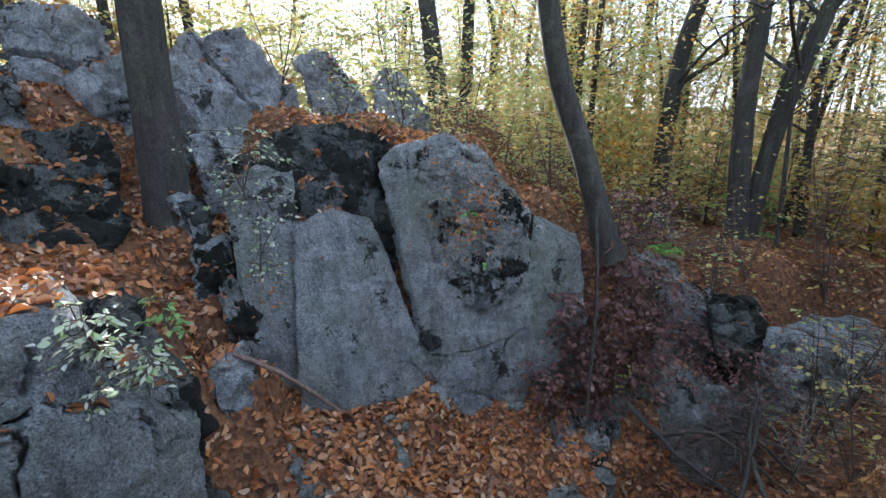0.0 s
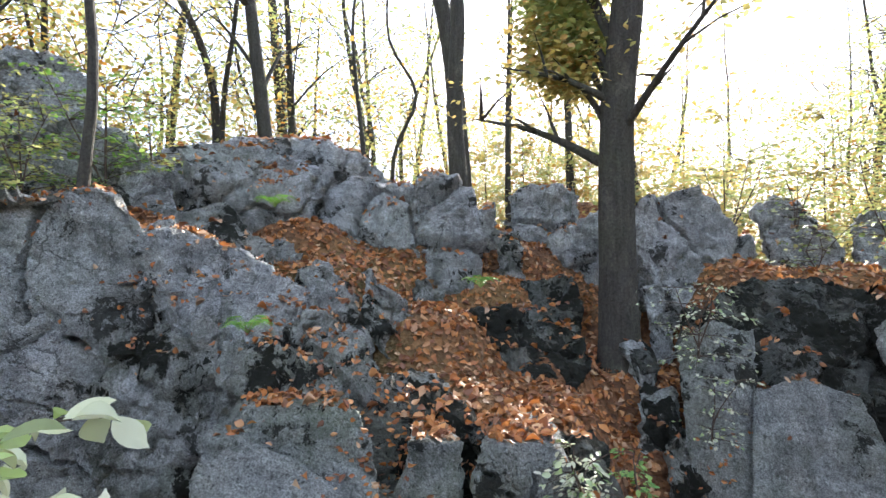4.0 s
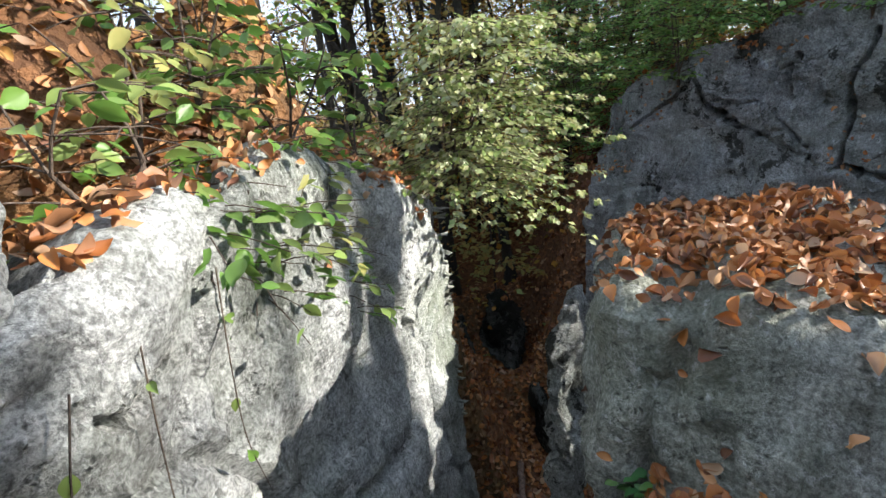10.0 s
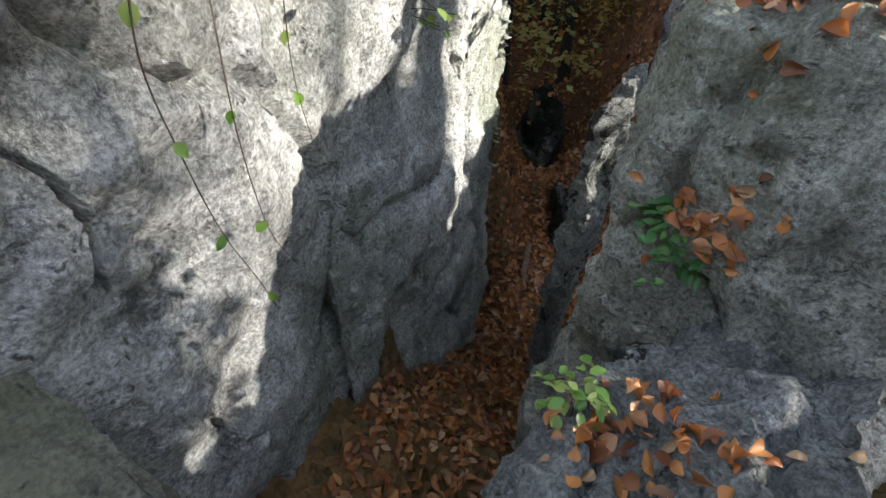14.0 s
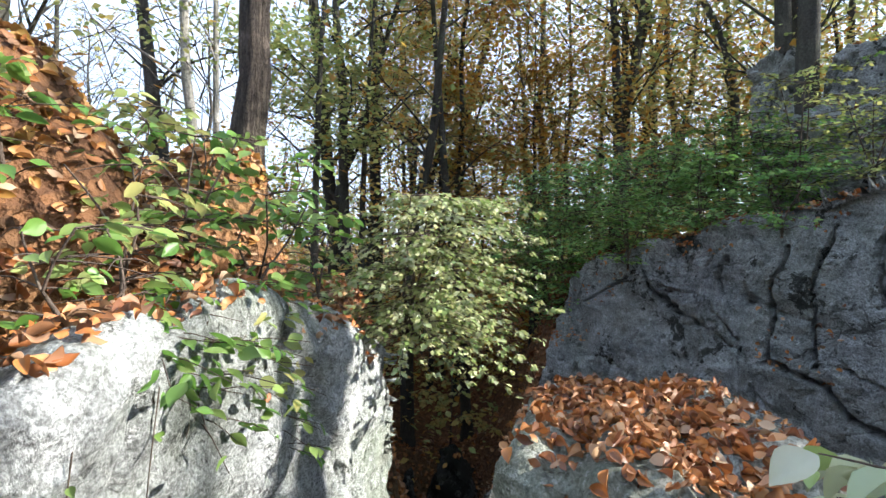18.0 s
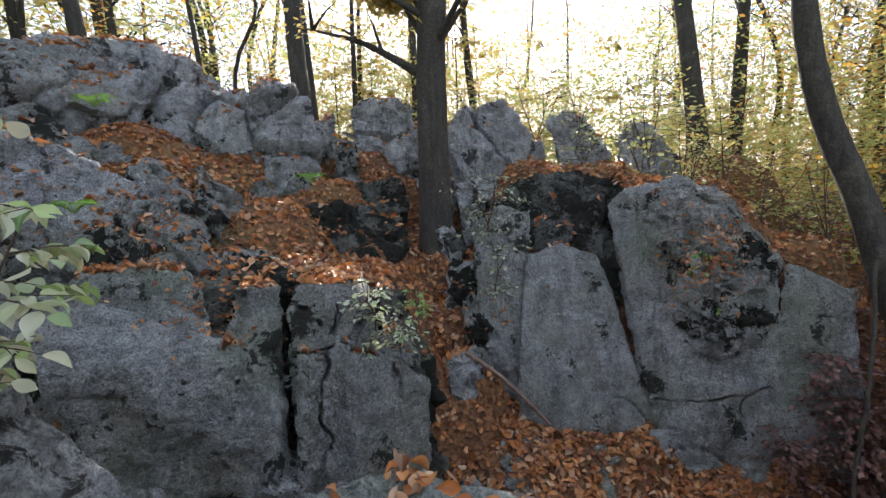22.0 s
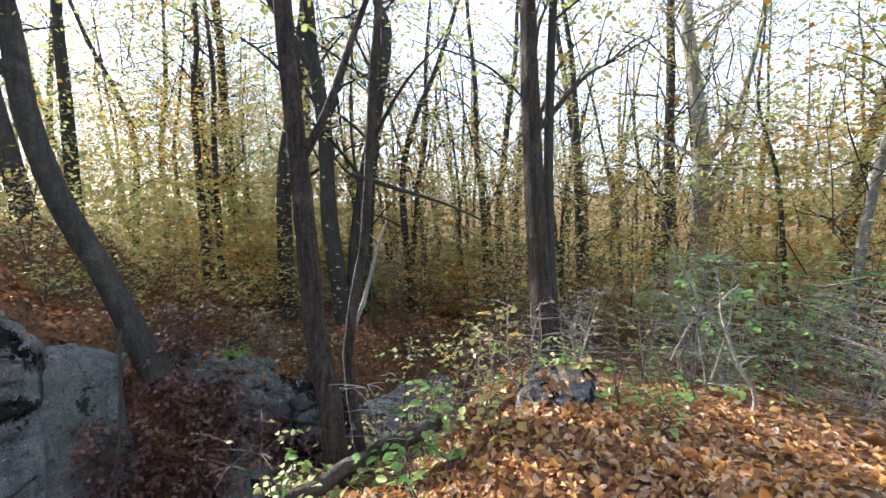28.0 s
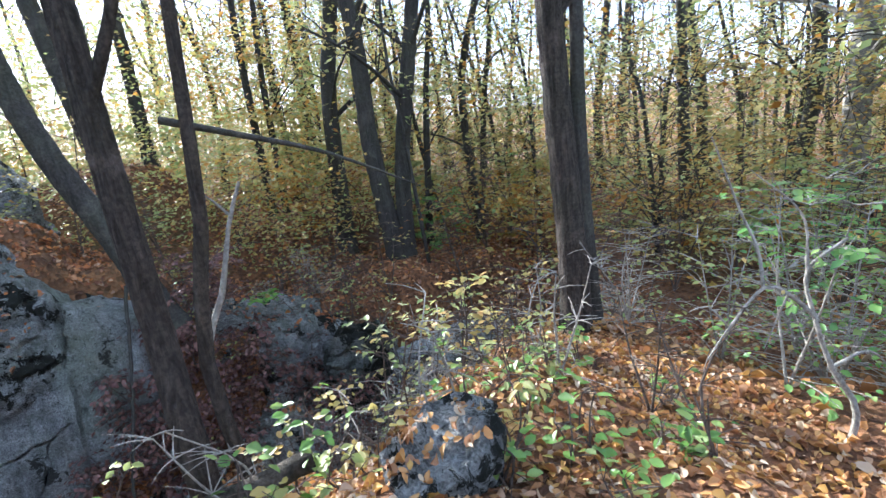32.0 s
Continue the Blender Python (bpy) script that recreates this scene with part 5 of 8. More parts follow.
rock('gully_rock', [(5.53, 7.89, -2.38), (6.87, 8.29, -2.45), (8.3, 8.33, -3.05), (7.94, 7.7, -3.77), (6.87, 7.5, -3.75), (5.23, 7.07, -3.74)], (0.98, 1.13, 0.0), label='dark blue-grey limestone wall in the gully', taper=0.85, res=0.045, rough=0.03, soft=1, down=-3.4)
rock('stone', [(-1.45, 3.77, -1.47), (-1.19, 3.92, -1.56), (-0.7, 3.78, -1.85), (-0.72, 3.48, -1.92), (-1.2, 3.48, -1.67)], (-0.08, 0.39, 0.0), label='mossy grey stone half sunk in fallen leaves', taper=0.85, res=0.045, rough=0.03, soft=1, mat=STONE_TIER)
rock('stone', [(-0.64, 4.51, -1.71), (-0.39, 4.54, -1.79), (-0.38, 4.22, -1.91), (-0.59, 4.2, -1.84)], (-0.02, 0.3, 0.0), label='mossy grey stone half sunk in fallen leaves', taper=0.85, res=0.045, rough=0.03, soft=1, mat=STONE_TIER)
rock('stone', [(0.98, 4.1, -2.43), (1.36, 4.34, -2.44), (1.44, 4.17, -2.56), (1.23, 3.95, -2.6), (1.01, 3.91, -2.54)], (0.12, 0.33, 0.0), label='mossy grey stone half sunk in fallen leaves', taper=0.85, res=0.045, rough=0.03, soft=1, mat=STONE_TIER)
rock('stone', [(1.29, 5.12, -2.17), (1.72, 5.47, -2.23), (2.03, 5.21, -2.41), (1.93, 4.85, -2.54), (1.41, 4.77, -2.38)], (0.18, 0.47, 0.0), label='mossy grey stone half sunk in fallen leaves', taper=0.85, res=0.045, rough=0.03, soft=1, mat=STONE_TIER)
rock('stone', [(-0.6, 2.62, -2.36), (-0.41, 2.81, -2.35), (-0.21, 2.82, -2.44), (-0.21, 2.56, -2.46), (-0.51, 2.41, -2.35)], (-0.02, 0.4, 0.0), label='mossy grey stone half sunk in fallen leaves', taper=0.85, res=0.045, rough=0.03, soft=1, mat=STONE_TIER)
rock('stone', [(-1.5, 3.03, -1.63), (-1.34, 3.23, -1.6), (-1.25, 3.08, -1.68), (-1.38, 2.91, -1.69)], (-0.09, 0.23, 0.0), label='mossy grey stone half sunk in fallen leaves', taper=0.85, res=0.045, rough=0.03, soft=1, mat=STONE_TIER)
rock('stone', [(0.86, 1.84, -1.4), (1.14, 2.01, -1.4), (1.29, 1.95, -1.49), (1.22, 1.76, -1.44), (0.88, 1.73, -1.39)], (0.05, 0.4, 0.0), label='mossy grey stone half sunk in fallen leaves', taper=0.85, res=0.045, rough=0.03, soft=1, mat=STONE_TIER)
rock('stone', [(1.62, 1.9, -1.45), (1.99, 2.07, -1.43), (2.1, 1.89, -1.53), (1.82, 1.6, -1.54), (1.58, 1.68, -1.48)], (0.2, 0.46, 0.0), label='mossy grey stone half sunk in fallen leaves', taper=0.85, res=0.045, rough=0.03, soft=1, mat=STONE_TIER)
rock('stone', [(4.27, 1.22, 0.67), (4.4, 1.3, 0.7), (4.65, 1.35, 0.65), (4.67, 1.24, 0.62), (4.43, 1.02, 0.63), (4.23, 0.96, 0.67)], (0.08, 0.29, -0.05), label='lichen-spotted stone half sunk in fallen leaves', taper=0.85, res=0.03, rough=0.04, soft=0, mat=STONE_BANK)
rock('ravine_rock', [(-8.3, -5.6, -2.3), (-7.9, -5.2, -2.1), (-7.6, -4.7, -2.4), (-7.4, -4.6, -3.3), (-8.0, -5.8, -3.2)], (-0.7, -0.1, 0.0), label='black mossy limestone rock in the ravine', taper=0.85, res=0.07, rough=0.035, soft=1, moss=1)
rock('ravine_rock', [(-7.5, -5.9, -2.5), (-7.2, -5.6, -2.4), (-6.9, -5.3, -2.8), (-6.8, -5.2, -3.5), (-7.3, -6.0, -3.4)], (-0.6, -0.2, 0.0), label='black mossy limestone rock in the ravine', taper=0.85, res=0.07, rough=0.035, soft=1, moss=1)
rock('ravine_rock', [(-6.6, -4.0, -2.9), (-6.3, -3.8, -2.8), (-6.0, -3.5, -3.1), (-6.0, -3.4, -3.5), (-6.5, -4.0, -3.5)], (-0.5, -0.1, 0.0), label='black mossy limestone rock in the ravine', taper=0.85, res=0.07, rough=0.035, soft=1, moss=1)
# the sunlit cliff on the near side of the ravine
rock("cliff", [(0.9, -1.75, 0.85), (-0.3, -2.05, 1.16), (-0.55, -2.18, 1.2), (-0.9, -2.36, 1.3), (-1.5, -2.62, 1.35), (-1.7, -2.72, 1.3), (-1.75, -2.75, -2.6), (-0.5, -2.3, -1.9), (0.9, -1.75, -1.6)], (-0.4, -1.6, 0.1), "tall pale limestone cliff lit by the sun", split=(1.1, 0.07, 0.06), grooves=CLIFF_JOINTS, res=0.037, rough=0.02, joints=0.35, mat=STONE_CLIFF)
rock("cliff", [(-1.15, -2.5, 1.35), (-1.65, -2.66, 1.4), (-2.3, -2.8, 1.3), (-2.95, -2.9, 0.95), (-3.1, -2.98, 0.4), (-3.15, -3.05, -3.6), (-2.3, -2.72, -2.8), (-1.15, -2.42, -2.2)], (-0.4, -1.5, 0.1), "inner bend of the pale limestone cliff", split=(1.1, 0.07, 0.05), res=0.037, rough=0.02, joints=0.35, mat=STONE_CLIFF)
rock("cap_rock", [(0.9, -1.72, 1.66), (-0.1, -2.02, 1.64), (-0.66, -2.27, 1.5), (-0.6, -2.2, 1.27), (-0.45, -2.1, 1.24), (-0.3, -2.02, 1.25), (0.9, -1.68, 1.12)], (-0.3, -0.9, 0.1), "overhanging limestone cap above a dark joint", hang=True, res=0.035, rough=0.016, inflate=0.005, lump=0.4, mat=STONE_CLIFF)
rock("hump_rock", [(-1.17, -0.56, 1.02), (-1.09, -0.42, 1.04), (-0.99, -0.27, 1.0), (-0.96, -0.18, 0.94), (-0.94, -0.1, 0.84), (-0.87, -0.05, 0.73), (-0.71, 0.01, 0.59), (-0.66, -0.28, 0.61), (-0.88, -0.59, 0.81)], (0, 0, 0), "rounded pale limestone hump near the brink", inflate=0.001, down=-1.8, res=0.03, rough=0.015)
rock("perched_boulder", [(-1.72, -1.45, 0.95), (-1.68, -0.85, 0.82), (-2.05, -0.65, 0.92), (-2.6, -0.95, 1.0), (-2.68, -1.58, 0.95), (-2.3, -1.68, 0.97), (-1.6, -1.52, 0.35), (-1.5, -0.7, 0.2), (-1.62, -1.6, -0.4), (-2.75, -1.85, -2.2), (-1.9, -1.8, -1.8), (-1.45, -0.7, -1.8), (-2.7, -0.6, -2.2)], (0, 0, 0), "perched limestone boulder capped with fallen leaves", res=0.035, rough=0.025, joints=0.6, lump=0.5, split=(1.4, 0.07, 0.05), mat=STONE_BOULDER)
LEAFY = {"perched_boulder": 1.3, "block_left": 2.0, "block_upper": 2.2, "slab_right": 1.2, "slab_left": 1.0, "ridge_rock": 1.2, "cliff": 1.3, "fissured_face": 1.2, "face_shoulder": 1.6, "ledge": 1.5, "pinnacle": 0.7, "stone": 0.7, "block_lower": 1.4, "small_block": 1.6, "bedrock": 1.9, "back_wall": 1.5, "mossy_rock": 1.5, "mossy_shoulder": 1.6, "crag": 0.8, "rim_rock": 0.9, "brink_rock": 0.15, "near_ledge": 0.2, "standing_rock": 2.0, "bank_rock": 1.3, "tier_rock": 1.7, "dark_rock": 1.8, "gully_outcrop": 1.6, "foot_rock": 0.0, "cap_rock": 0.0}


# ---- trees ----
CROWNS = {1: LEAF_YELLOW, 2: LEAF_LIME, 3: LEAF_ORANGE}


def spray_leaves(rng, centres, count, spread, flat=0.25):
    """Places, midribs and upper sides for leaves in flat sprays round the centres."""
    pick = centres[rng.integers(0, len(centres), count)]
    at = pick + rng.normal(0, 1, (count, 3)) * np.array([spread, spread, spread * flat])
    a = rng.uniform(0, 2 * np.pi, count)
    along = np.stack([np.cos(a), np.sin(a), rng.normal(-0.25, 0.3, count)], -1)
    up = np.stack([rng.normal(0, 0.45, count), rng.normal(0, 0.45, count), np.ones(count)], -1)
    return at, along, unit(up)


def tree(name, points, r, label, crown=1, height=None, leafy=1.0, group="trees of the wood", low=2.4, bark_mat=None, leaf_size=0.085, joined=False):
    """A tree: its trunk through the points given and on upwards, limbs, and a loose crown."""
    seed = int(abs(points[0][0] * 131 + points[0][1] * 37)) + 1
    rng = np.random.default_rng(seed)
    pts = [Vector(p) for p in points]
    gz = float(ground_z(pts[0].x, pts[0].y))
    if pts[0].z > gz - 0.1 and name != "edge_tree":
        pts.insert(0, Vector((pts[0].x, pts[0].y, gz - 0.15)))
    if len(pts) > 2 and (pts[1] - pts[0]).length < 0.12:
        pts.pop(1)
    total = height or float(np.clip(5.5 + r * 38 + rng.normal(0, 0.8), 5.0, 15.0))
    base = pts[0].copy()
    lean = (pts[-1] - pts[-2]).normalized()
    lean = (lean + Vector((0, 0, 1.2))).normalized()
    while pts[-1].z - base.z < total:
        lean = (lean + Vector((rng.normal(0, 0.12), rng.normal(0, 0.12), 0.1))).normalized()
        pts.append(pts[-1] + lean * 1.7)
    root = thing(name, label, "tree", group, base)
    knotty = name in ("forked_tree", "big_trunk", "leaning_tree", "double_tree")
    line = spline([p - base for p in pts], 0.1 if knotty else 0.35)
    h = line[:, 2] / max(line[-1, 2], 0.1)
    rad = r * np.clip(1.06 - 0.95 * h ** 1.1, 0.06, 1.1)
    mat = bark_mat or (BARK_PALE if "pale" in label else BARK_ROUGH if "rough" in label or "furrow" in label or "brown" in label else BARK)
    part("trunk", tube("trunk", line, rad, 18 if knotty else 14 if r > 0.1 else 9, 0.13 if name == "forked_tree" else 0.1 if knotty else 0.07, seed, 0.08 if name == "forked_tree" else 0.9 if name == "big_trunk" else 0.4 if r > 0.09 else 0.15), mat, root)
    limbs, tips = [], []
    n = int((9 if joined else 6) + r * (75 if joined else 50))
    for i in range(n):
        k = int(np.clip(np.searchsorted(line[:, 2], rng.uniform(low, max(low + 0.5, line[-1, 2] * 0.97))), 1, len(line) - 2))
        a = rng.uniform(0, 2 * np.pi)
        reach = rng.uniform(0.9, 2.3) * (0.5 + min(1.0, r / 0.15) * 0.6)
        out = Vector((math.cos(a), math.sin(a), rng.uniform(0.25, 1.0))).normalized()
        p0 = Vector(line[k])
        p1 = p0 + out * reach * 0.5 + Vector((0, 0, 0.12 * reach))
        p2 = p1 + Vector((out.x, out.y, out.z * 0.7)) * reach * 0.6 + Vector((rng.normal(0, 0.2), rng.normal(0, 0.2), rng.normal(0.1, 0.15)))
        bl = spline([p0, p1, p2], 0.25)
        br = max(0.009, rad[k] * rng.uniform(0.22, 0.42))
        lm = tube("limb", bl, np.linspace(br, 0.005, len(bl)), 6)
        if joined:
            limbs.append(lm)
        else:
            part("limb", lm, mat, root)
        tips += [tuple(bl[len(bl) // 2]), tuple(bl[-1]), tuple(bl[-2])]
        for _ in range(6 if joined else 4):
            q = Vector(bl[rng.integers(len(bl) // 3, len(bl) - 1)])
            d = Vector((rng.normal(0, 1), rng.normal(0, 1), rng.uniform(0.0, 0.8))).normalized() * reach * rng.uniform(0.25, 0.5)
            tl = np.array([tuple(q), tuple(q + d * 0.5 + Vector((0, 0, 0.04))), tuple(q + d)])
            limbs.append(tube("twig", tl, np.linspace(br * 0.4, 0.003, 3), 4))
            tips += [tuple(q + d), tuple(q + d * 0.6)]
    tagged(part("branchwork", merged("branchwork", limbs), mat, root), kind="stuff")
    count = int(2.2 * leafy * (260 + 3400 * min(r, 0.2)))
    at, along, up = spray_leaves(rng, np.array(tips), count, 0.34, 0.3)
    part("crown", leaves("crown", at, along, up, rng.uniform(0.7, 1.3, count) * leaf_size), CROWNS[crown], root)
    return root


def sapling(name, at, height, spread, count, leaf_mat, label, size=0.06, layers=6, twig=None, fine=False, flat=0.15, lean=(0, 0), category="sapling", group="", stems=1, droop=0.0, tilt=0.4):
    """A young tree or shrub: stems, side twigs in layers and leaves along them."""
    seed = int(abs(at[0] * 977 + at[1] * 311 + at[2] * 53)) + count
    rng = np.random.default_rng(seed)
    at = (at[0], at[1], max(at[2], float(ground_z(at[0], at[1])) - 0.02))
    root = thing(name, label, category, group, at)
    woods, homes = [], []
    for s in range(stems):
        tip = Vector((lean[0] + rng.normal(0, 0.12) * height * (stems > 1) * 2, lean[1] + rng.normal(0, 0.12) * height * (stems > 1) * 2, height))
        mid = tip * 0.5 + Vector((rng.normal(0, 0.05), rng.normal(0, 0.05), 0))
        st = spline([Vector((0, 0, -0.12)), Vector((0, 0, 0.02)), mid, tip], 0.12)
        sr = min(0.006 + 0.006 * height, 0.0008 + 0.02 * height)
        part("stem", tube("stem", st, np.linspace(sr, 0.003, len(st)), 6), twig or TWIG, root)
        for i in range(layers):
            f = 0.22 + 0.78 * (i + rng.uniform(0, 0.9)) / layers
            p = Vector(st[min(len(st) - 1, int(f * len(st)))])
            for _ in range(3):
                a = rng.uniform(0, 2 * np.pi)
                reach = spread * rng.uniform(0.45, 1.0) * (1.15 - 0.6 * f)
                d = Vector((math.cos(a), math.sin(a), rng.uniform(-0.05, 0.35) - droop)) * reach
                tw = spline([p, p + d * 0.5 + Vector((0, 0, 0.06 * reach)), p + d], 0.1)
                woods.append(tube("twig", tw, np.linspace(sr * 0.4, 0.0016, len(tw)), 4))
                for q in tw[max(1, len(tw) // 4):]:
                    homes.append((*q, d.x, d.y))
    tagged(part("twigwork", merged("twigwork", woods), twig or TWIG, root), kind="stuff")
    homes = np.array(homes)
    pick = homes[rng.integers(0, len(homes), count)]
    a = np.arctan2(pick[:, 4], pick[:, 3]) + rng.choice([-1, 1], count) * rng.uniform(0.3, 1.2, count)
    along = np.stack([np.cos(a), np.sin(a), rng.normal(-0.2 - droop, 0.28, count)], -1)
    up = unit(np.stack([rng.normal(0, tilt, count), rng.normal(0, tilt, count), np.ones(count)], -1))
    place = pick[:, :3] + rng.normal(0, 1, (count, 3)) * np.array([0.35, 0.35, flat]) * size * 1.2
    part("foliage", leaves("foliage", place, along, up, rng.uniform(0.65, 1.25, count) * size, fine), leaf_mat, root)
    return root


def fern(at, size, fronds, label="bright green fern with arching fronds"):
    rng = np.random.default_rng(int(abs(at[0] * 100)))
    at = (at[0], at[1], max(at[2], float(ground_z(at[0], at[1])) - 0.02))
    root = thing("fern", label, "fern", "ferns", at)
    for i in range(fronds):
        a = 2 * np.pi * i / fronds + rng.uniform(-0.3, 0.3)
        out = Vector((math.cos(a), math.sin(a), 0))
        ln = size * rng.uniform(0.75, 1.1)
        rib = spline([Vector((0, 0, 0)), out * ln * 0.45 + Vector((0, 0, ln * 0.45)), out * ln * 0.95 + Vector((0, 0, ln * 0.25))], ln / 17)
        at_l, along, up = [], [], []
        for k in range(2, len(rib)):
            side = Vector((-out.y, out.x, 0))
            for s in (-1, 1):
                at_l.append(rib[k])
                along.append(tuple(side * s + out * 0.35 + Vector((0, 0, -0.15))))
                up.append((0, 0, 1))
        w = np.repeat(np.sin(np.linspace(0.25, 3.0, len(rib) - 2)), 2) * size * 0.24
        fr = part("frond", leaves("frond", np.array(at_l), np.array(along), np.array(up, dtype=float), w, narrow=0.5), FERN, root)
        part("rib", tube("rib", rib, np.linspace(0.004, 0.001, len(rib)), 4), LEAF_FRESH, fr)
    return root


def branch(name, points, r0, r1, label, mat=None, forks=0, category="branch"):
    """A dead branch lying along the points."""
    # a branch with no height given lies on the ground
    points = [(p[0], p[1], float(ground_z(p[0], p[1])) + r0 * 0.9 + 0.03 if p[2] is None else p[2]) for p in points]
    base = Vector(points[0])
    root = thing(name, label, category, "fallen branches", base)
    ln = spline([Vector(p) - base for p in points], 0.08)
    rng = np.random.default_rng(int(abs(points[0][0] * 1000)))
    ln[1:-1] += rng.normal(0, 0.006, (len(ln) - 2, 3))
    part("stem", tube("stem", ln, np.linspace(r0, r1, len(ln)), 9, 0.08, 3), mat or LOG, root)
    for i in range(forks):
        k = rng.integers(len(ln) // 3, len(ln) - 1)
        d = Vector((rng.normal(0, 1), rng.normal(0, 1), abs(rng.normal(0, 0.7)))).normalized() * rng.uniform(0.2, 0.5)
        q = Vector(ln[k])
        part("fork", tube("fork", spline([q, q + d * 0.6, q + d + Vector((0, 0, -0.05))], 0.08), r1 * 0.7, 6), mat or LOG, root)
    return root

# ---- trees that stand near ----
crag_beech = tree('beech_tree', [(-2.96, 5.21, 0.7), (-2.95, 5.21, 1.9), (-2.92, 5.23, 3.3)], 0.21, 'thick dark beech trunk rooted beside the crag', crown=1, leafy=1.2)
tree('beech_tree', [(-6.53, 6.37, 2.58), (-6.57, 6.33, 4.27)], 0.17, 'dark grey-barked beech trunk in the autumn wood', crown=1, leafy=0.16, low=6)
tree('young_tree', [(-7.39, 8.9, 2.73), (-7.36, 8.93, 5.0)], 0.07, 'slim young trunk against the sky', crown=2, leafy=0.16)
tree('young_tree', [(-6.79, 10.65, 3.13), (-6.81, 10.64, 5.27)], 0.1, 'slim young trunk against the sky', crown=1, leafy=0.16)
tree('beech_tree', [(-0.17, 11.85, 1.7), (-0.51, 11.85, 4.28)], 0.2, 'dark grey-barked beech trunk in the autumn wood', crown=2)
tree('beech_tree', [(0.5, 12.93, 1.65), (0.56, 12.93, 4.3)], 0.15, 'dark grey-barked beech trunk in the autumn wood', crown=1)
tree('beech_tree', [(-11.52, -3.08, 3.72), (-11.46, -3.36, 8.97)], 0.13, 'dark grey-barked beech trunk in the autumn wood', crown=3)
tree('beech_tree', [(-15.41, -2.87, 5.55), (-15.33, -3.32, 11.29)], 0.13, 'dark grey-barked beech trunk in the autumn wood', crown=2)
tree('beech_tree', [(-13.75, -0.99, 5.57), (-13.74, -1.37, 10.92)], 0.11, 'dark grey-barked beech trunk in the autumn wood', crown=3)
tree('beech_tree', [(-9.44, -0.28, 4.61), (-9.44, -0.35, 6.07), (-9.45, -0.58, 7.4), (-9.44, -0.75, 8.08)], 0.14, 'bent dark trunk above the fissured face', crown=2)
tree('beech_tree', [(-7.49, -0.17, 2.75), (-7.49, -0.17, 4.15), (-7.49, -0.16, 6.84)], 0.13, 'straight dark trunk on the pinnacle', crown=1, leafy=0.55)
tree('edge_tree', [(-5.54, 0.55, 2.19), (-5.51, 0.66, 3.58), (-5.55, 0.49, 5.62)], 0.045, 'thin young tree rooted on the rock edge', crown=2)
tree('beech_tree', [(-8.87, 3.78, 3.53), (-8.96, 3.6, 6.07), (-9.03, 3.45, 8.59)], 0.14, 'leaning dark trunk on the ridge', crown=1, leafy=0.55)
tree('beech_tree', [(-10.05, 4.92, 3.84), (-10.09, 4.86, 9.58)], 0.1, 'dark grey-barked beech trunk in the autumn wood', crown=2, leafy=0.55)
tree('beech_tree', [(-7.02, 6.97, 2.86), (-7.15, 6.86, 5.63), (-7.46, 6.57, 8.09)], 0.2, 'forked dark trunk on the ridge', crown=1, leafy=0.16, low=6)
tree('beech_tree', [(-7.1, 7.02, 2.94), (-7.16, 6.97, 5.43), (-7.01, 7.1, 7.88)], 0.13, 'upright stem of the forked trunk on the ridge', crown=2, leafy=0.16, low=6)
tree('young_tree', [(-9.24, 11.29, 3.06), (-9.03, 11.44, 9.13)], 0.09, 'slim young trunk against the sky', crown=2, leafy=0.16)
tree('young_tree', [(-8.74, 5.82, 3.63), (-8.84, 5.69, 6.24), (-8.69, 5.88, 8.01)], 0.06, 'crooked slim trunk against the sky', crown=1, leafy=0.16)
tree('young_tree', [(-9.37, 7.12, 3.81), (-8.98, 7.55, 5.31), (-9.39, 7.1, 6.64)], 0.06, 'crooked slim trunk against the sky', crown=1, leafy=0.16)
tree('beech_tree', [(-2.9, -4.45, 1.95), (-2.99, -4.38, 2.99), (-2.98, -4.39, 3.6)], 0.13, 'broad brown trunk on the leafy bank', crown=2)
tree('beech_tree', [(-4.33, -7.3, 2.95), (-4.25, -7.36, 3.77), (-4.2, -7.38, 4.84)], 0.08, 'pale slim trunk on the leafy bank', crown=2)
tree('young_tree', [(-4.8, -7.49, 2.89), (-4.77, -7.51, 5.11)], 0.06, 'pale slim trunk on the leafy bank', crown=2)
tree('young_tree', [(-6.55, -7.21, 2.89), (-6.61, -7.15, 5.79)], 0.07, 'dark grey-barked beech trunk in the autumn wood', crown=2, leafy=4.0, low=1.6, leaf_size=0.1)
tree('young_tree', [(-7.69, -7.09, 2.79), (-7.77, -6.99, 6.23)], 0.08, 'dark grey-barked beech trunk in the autumn wood', crown=2, leafy=4.0, low=1.6, leaf_size=0.1)
tree('young_tree', [(-11.03, -6.79, 0.28), (-11.07, -6.71, 3.46), (-11.49, -5.85, 6.83)], 0.08, 'slender branching maple in the ravine', crown=3, leafy=6.0, low=1.6, leaf_size=0.1)
tree('young_tree', [(-11.35, -7.31, 0.25), (-11.24, -7.5, 3.85), (-11.19, -7.58, 6.96)], 0.06, 'slender branching maple in the ravine', crown=1, leafy=6.0, low=1.6, leaf_size=0.1)
tree('young_tree', [(-10.84, -4.74, 0.8), (-10.83, -4.77, 3.85), (-10.81, -4.81, 6.97)], 0.07, 'dark grey-barked beech trunk in the autumn wood', crown=3, leafy=4.0, low=1.6, leaf_size=0.1)
tree('beech_tree', [(-13.72, -3.31, 3.82), (-13.7, -3.43, 7.84)], 0.14, 'dark grey-barked beech trunk in the autumn wood', crown=2)
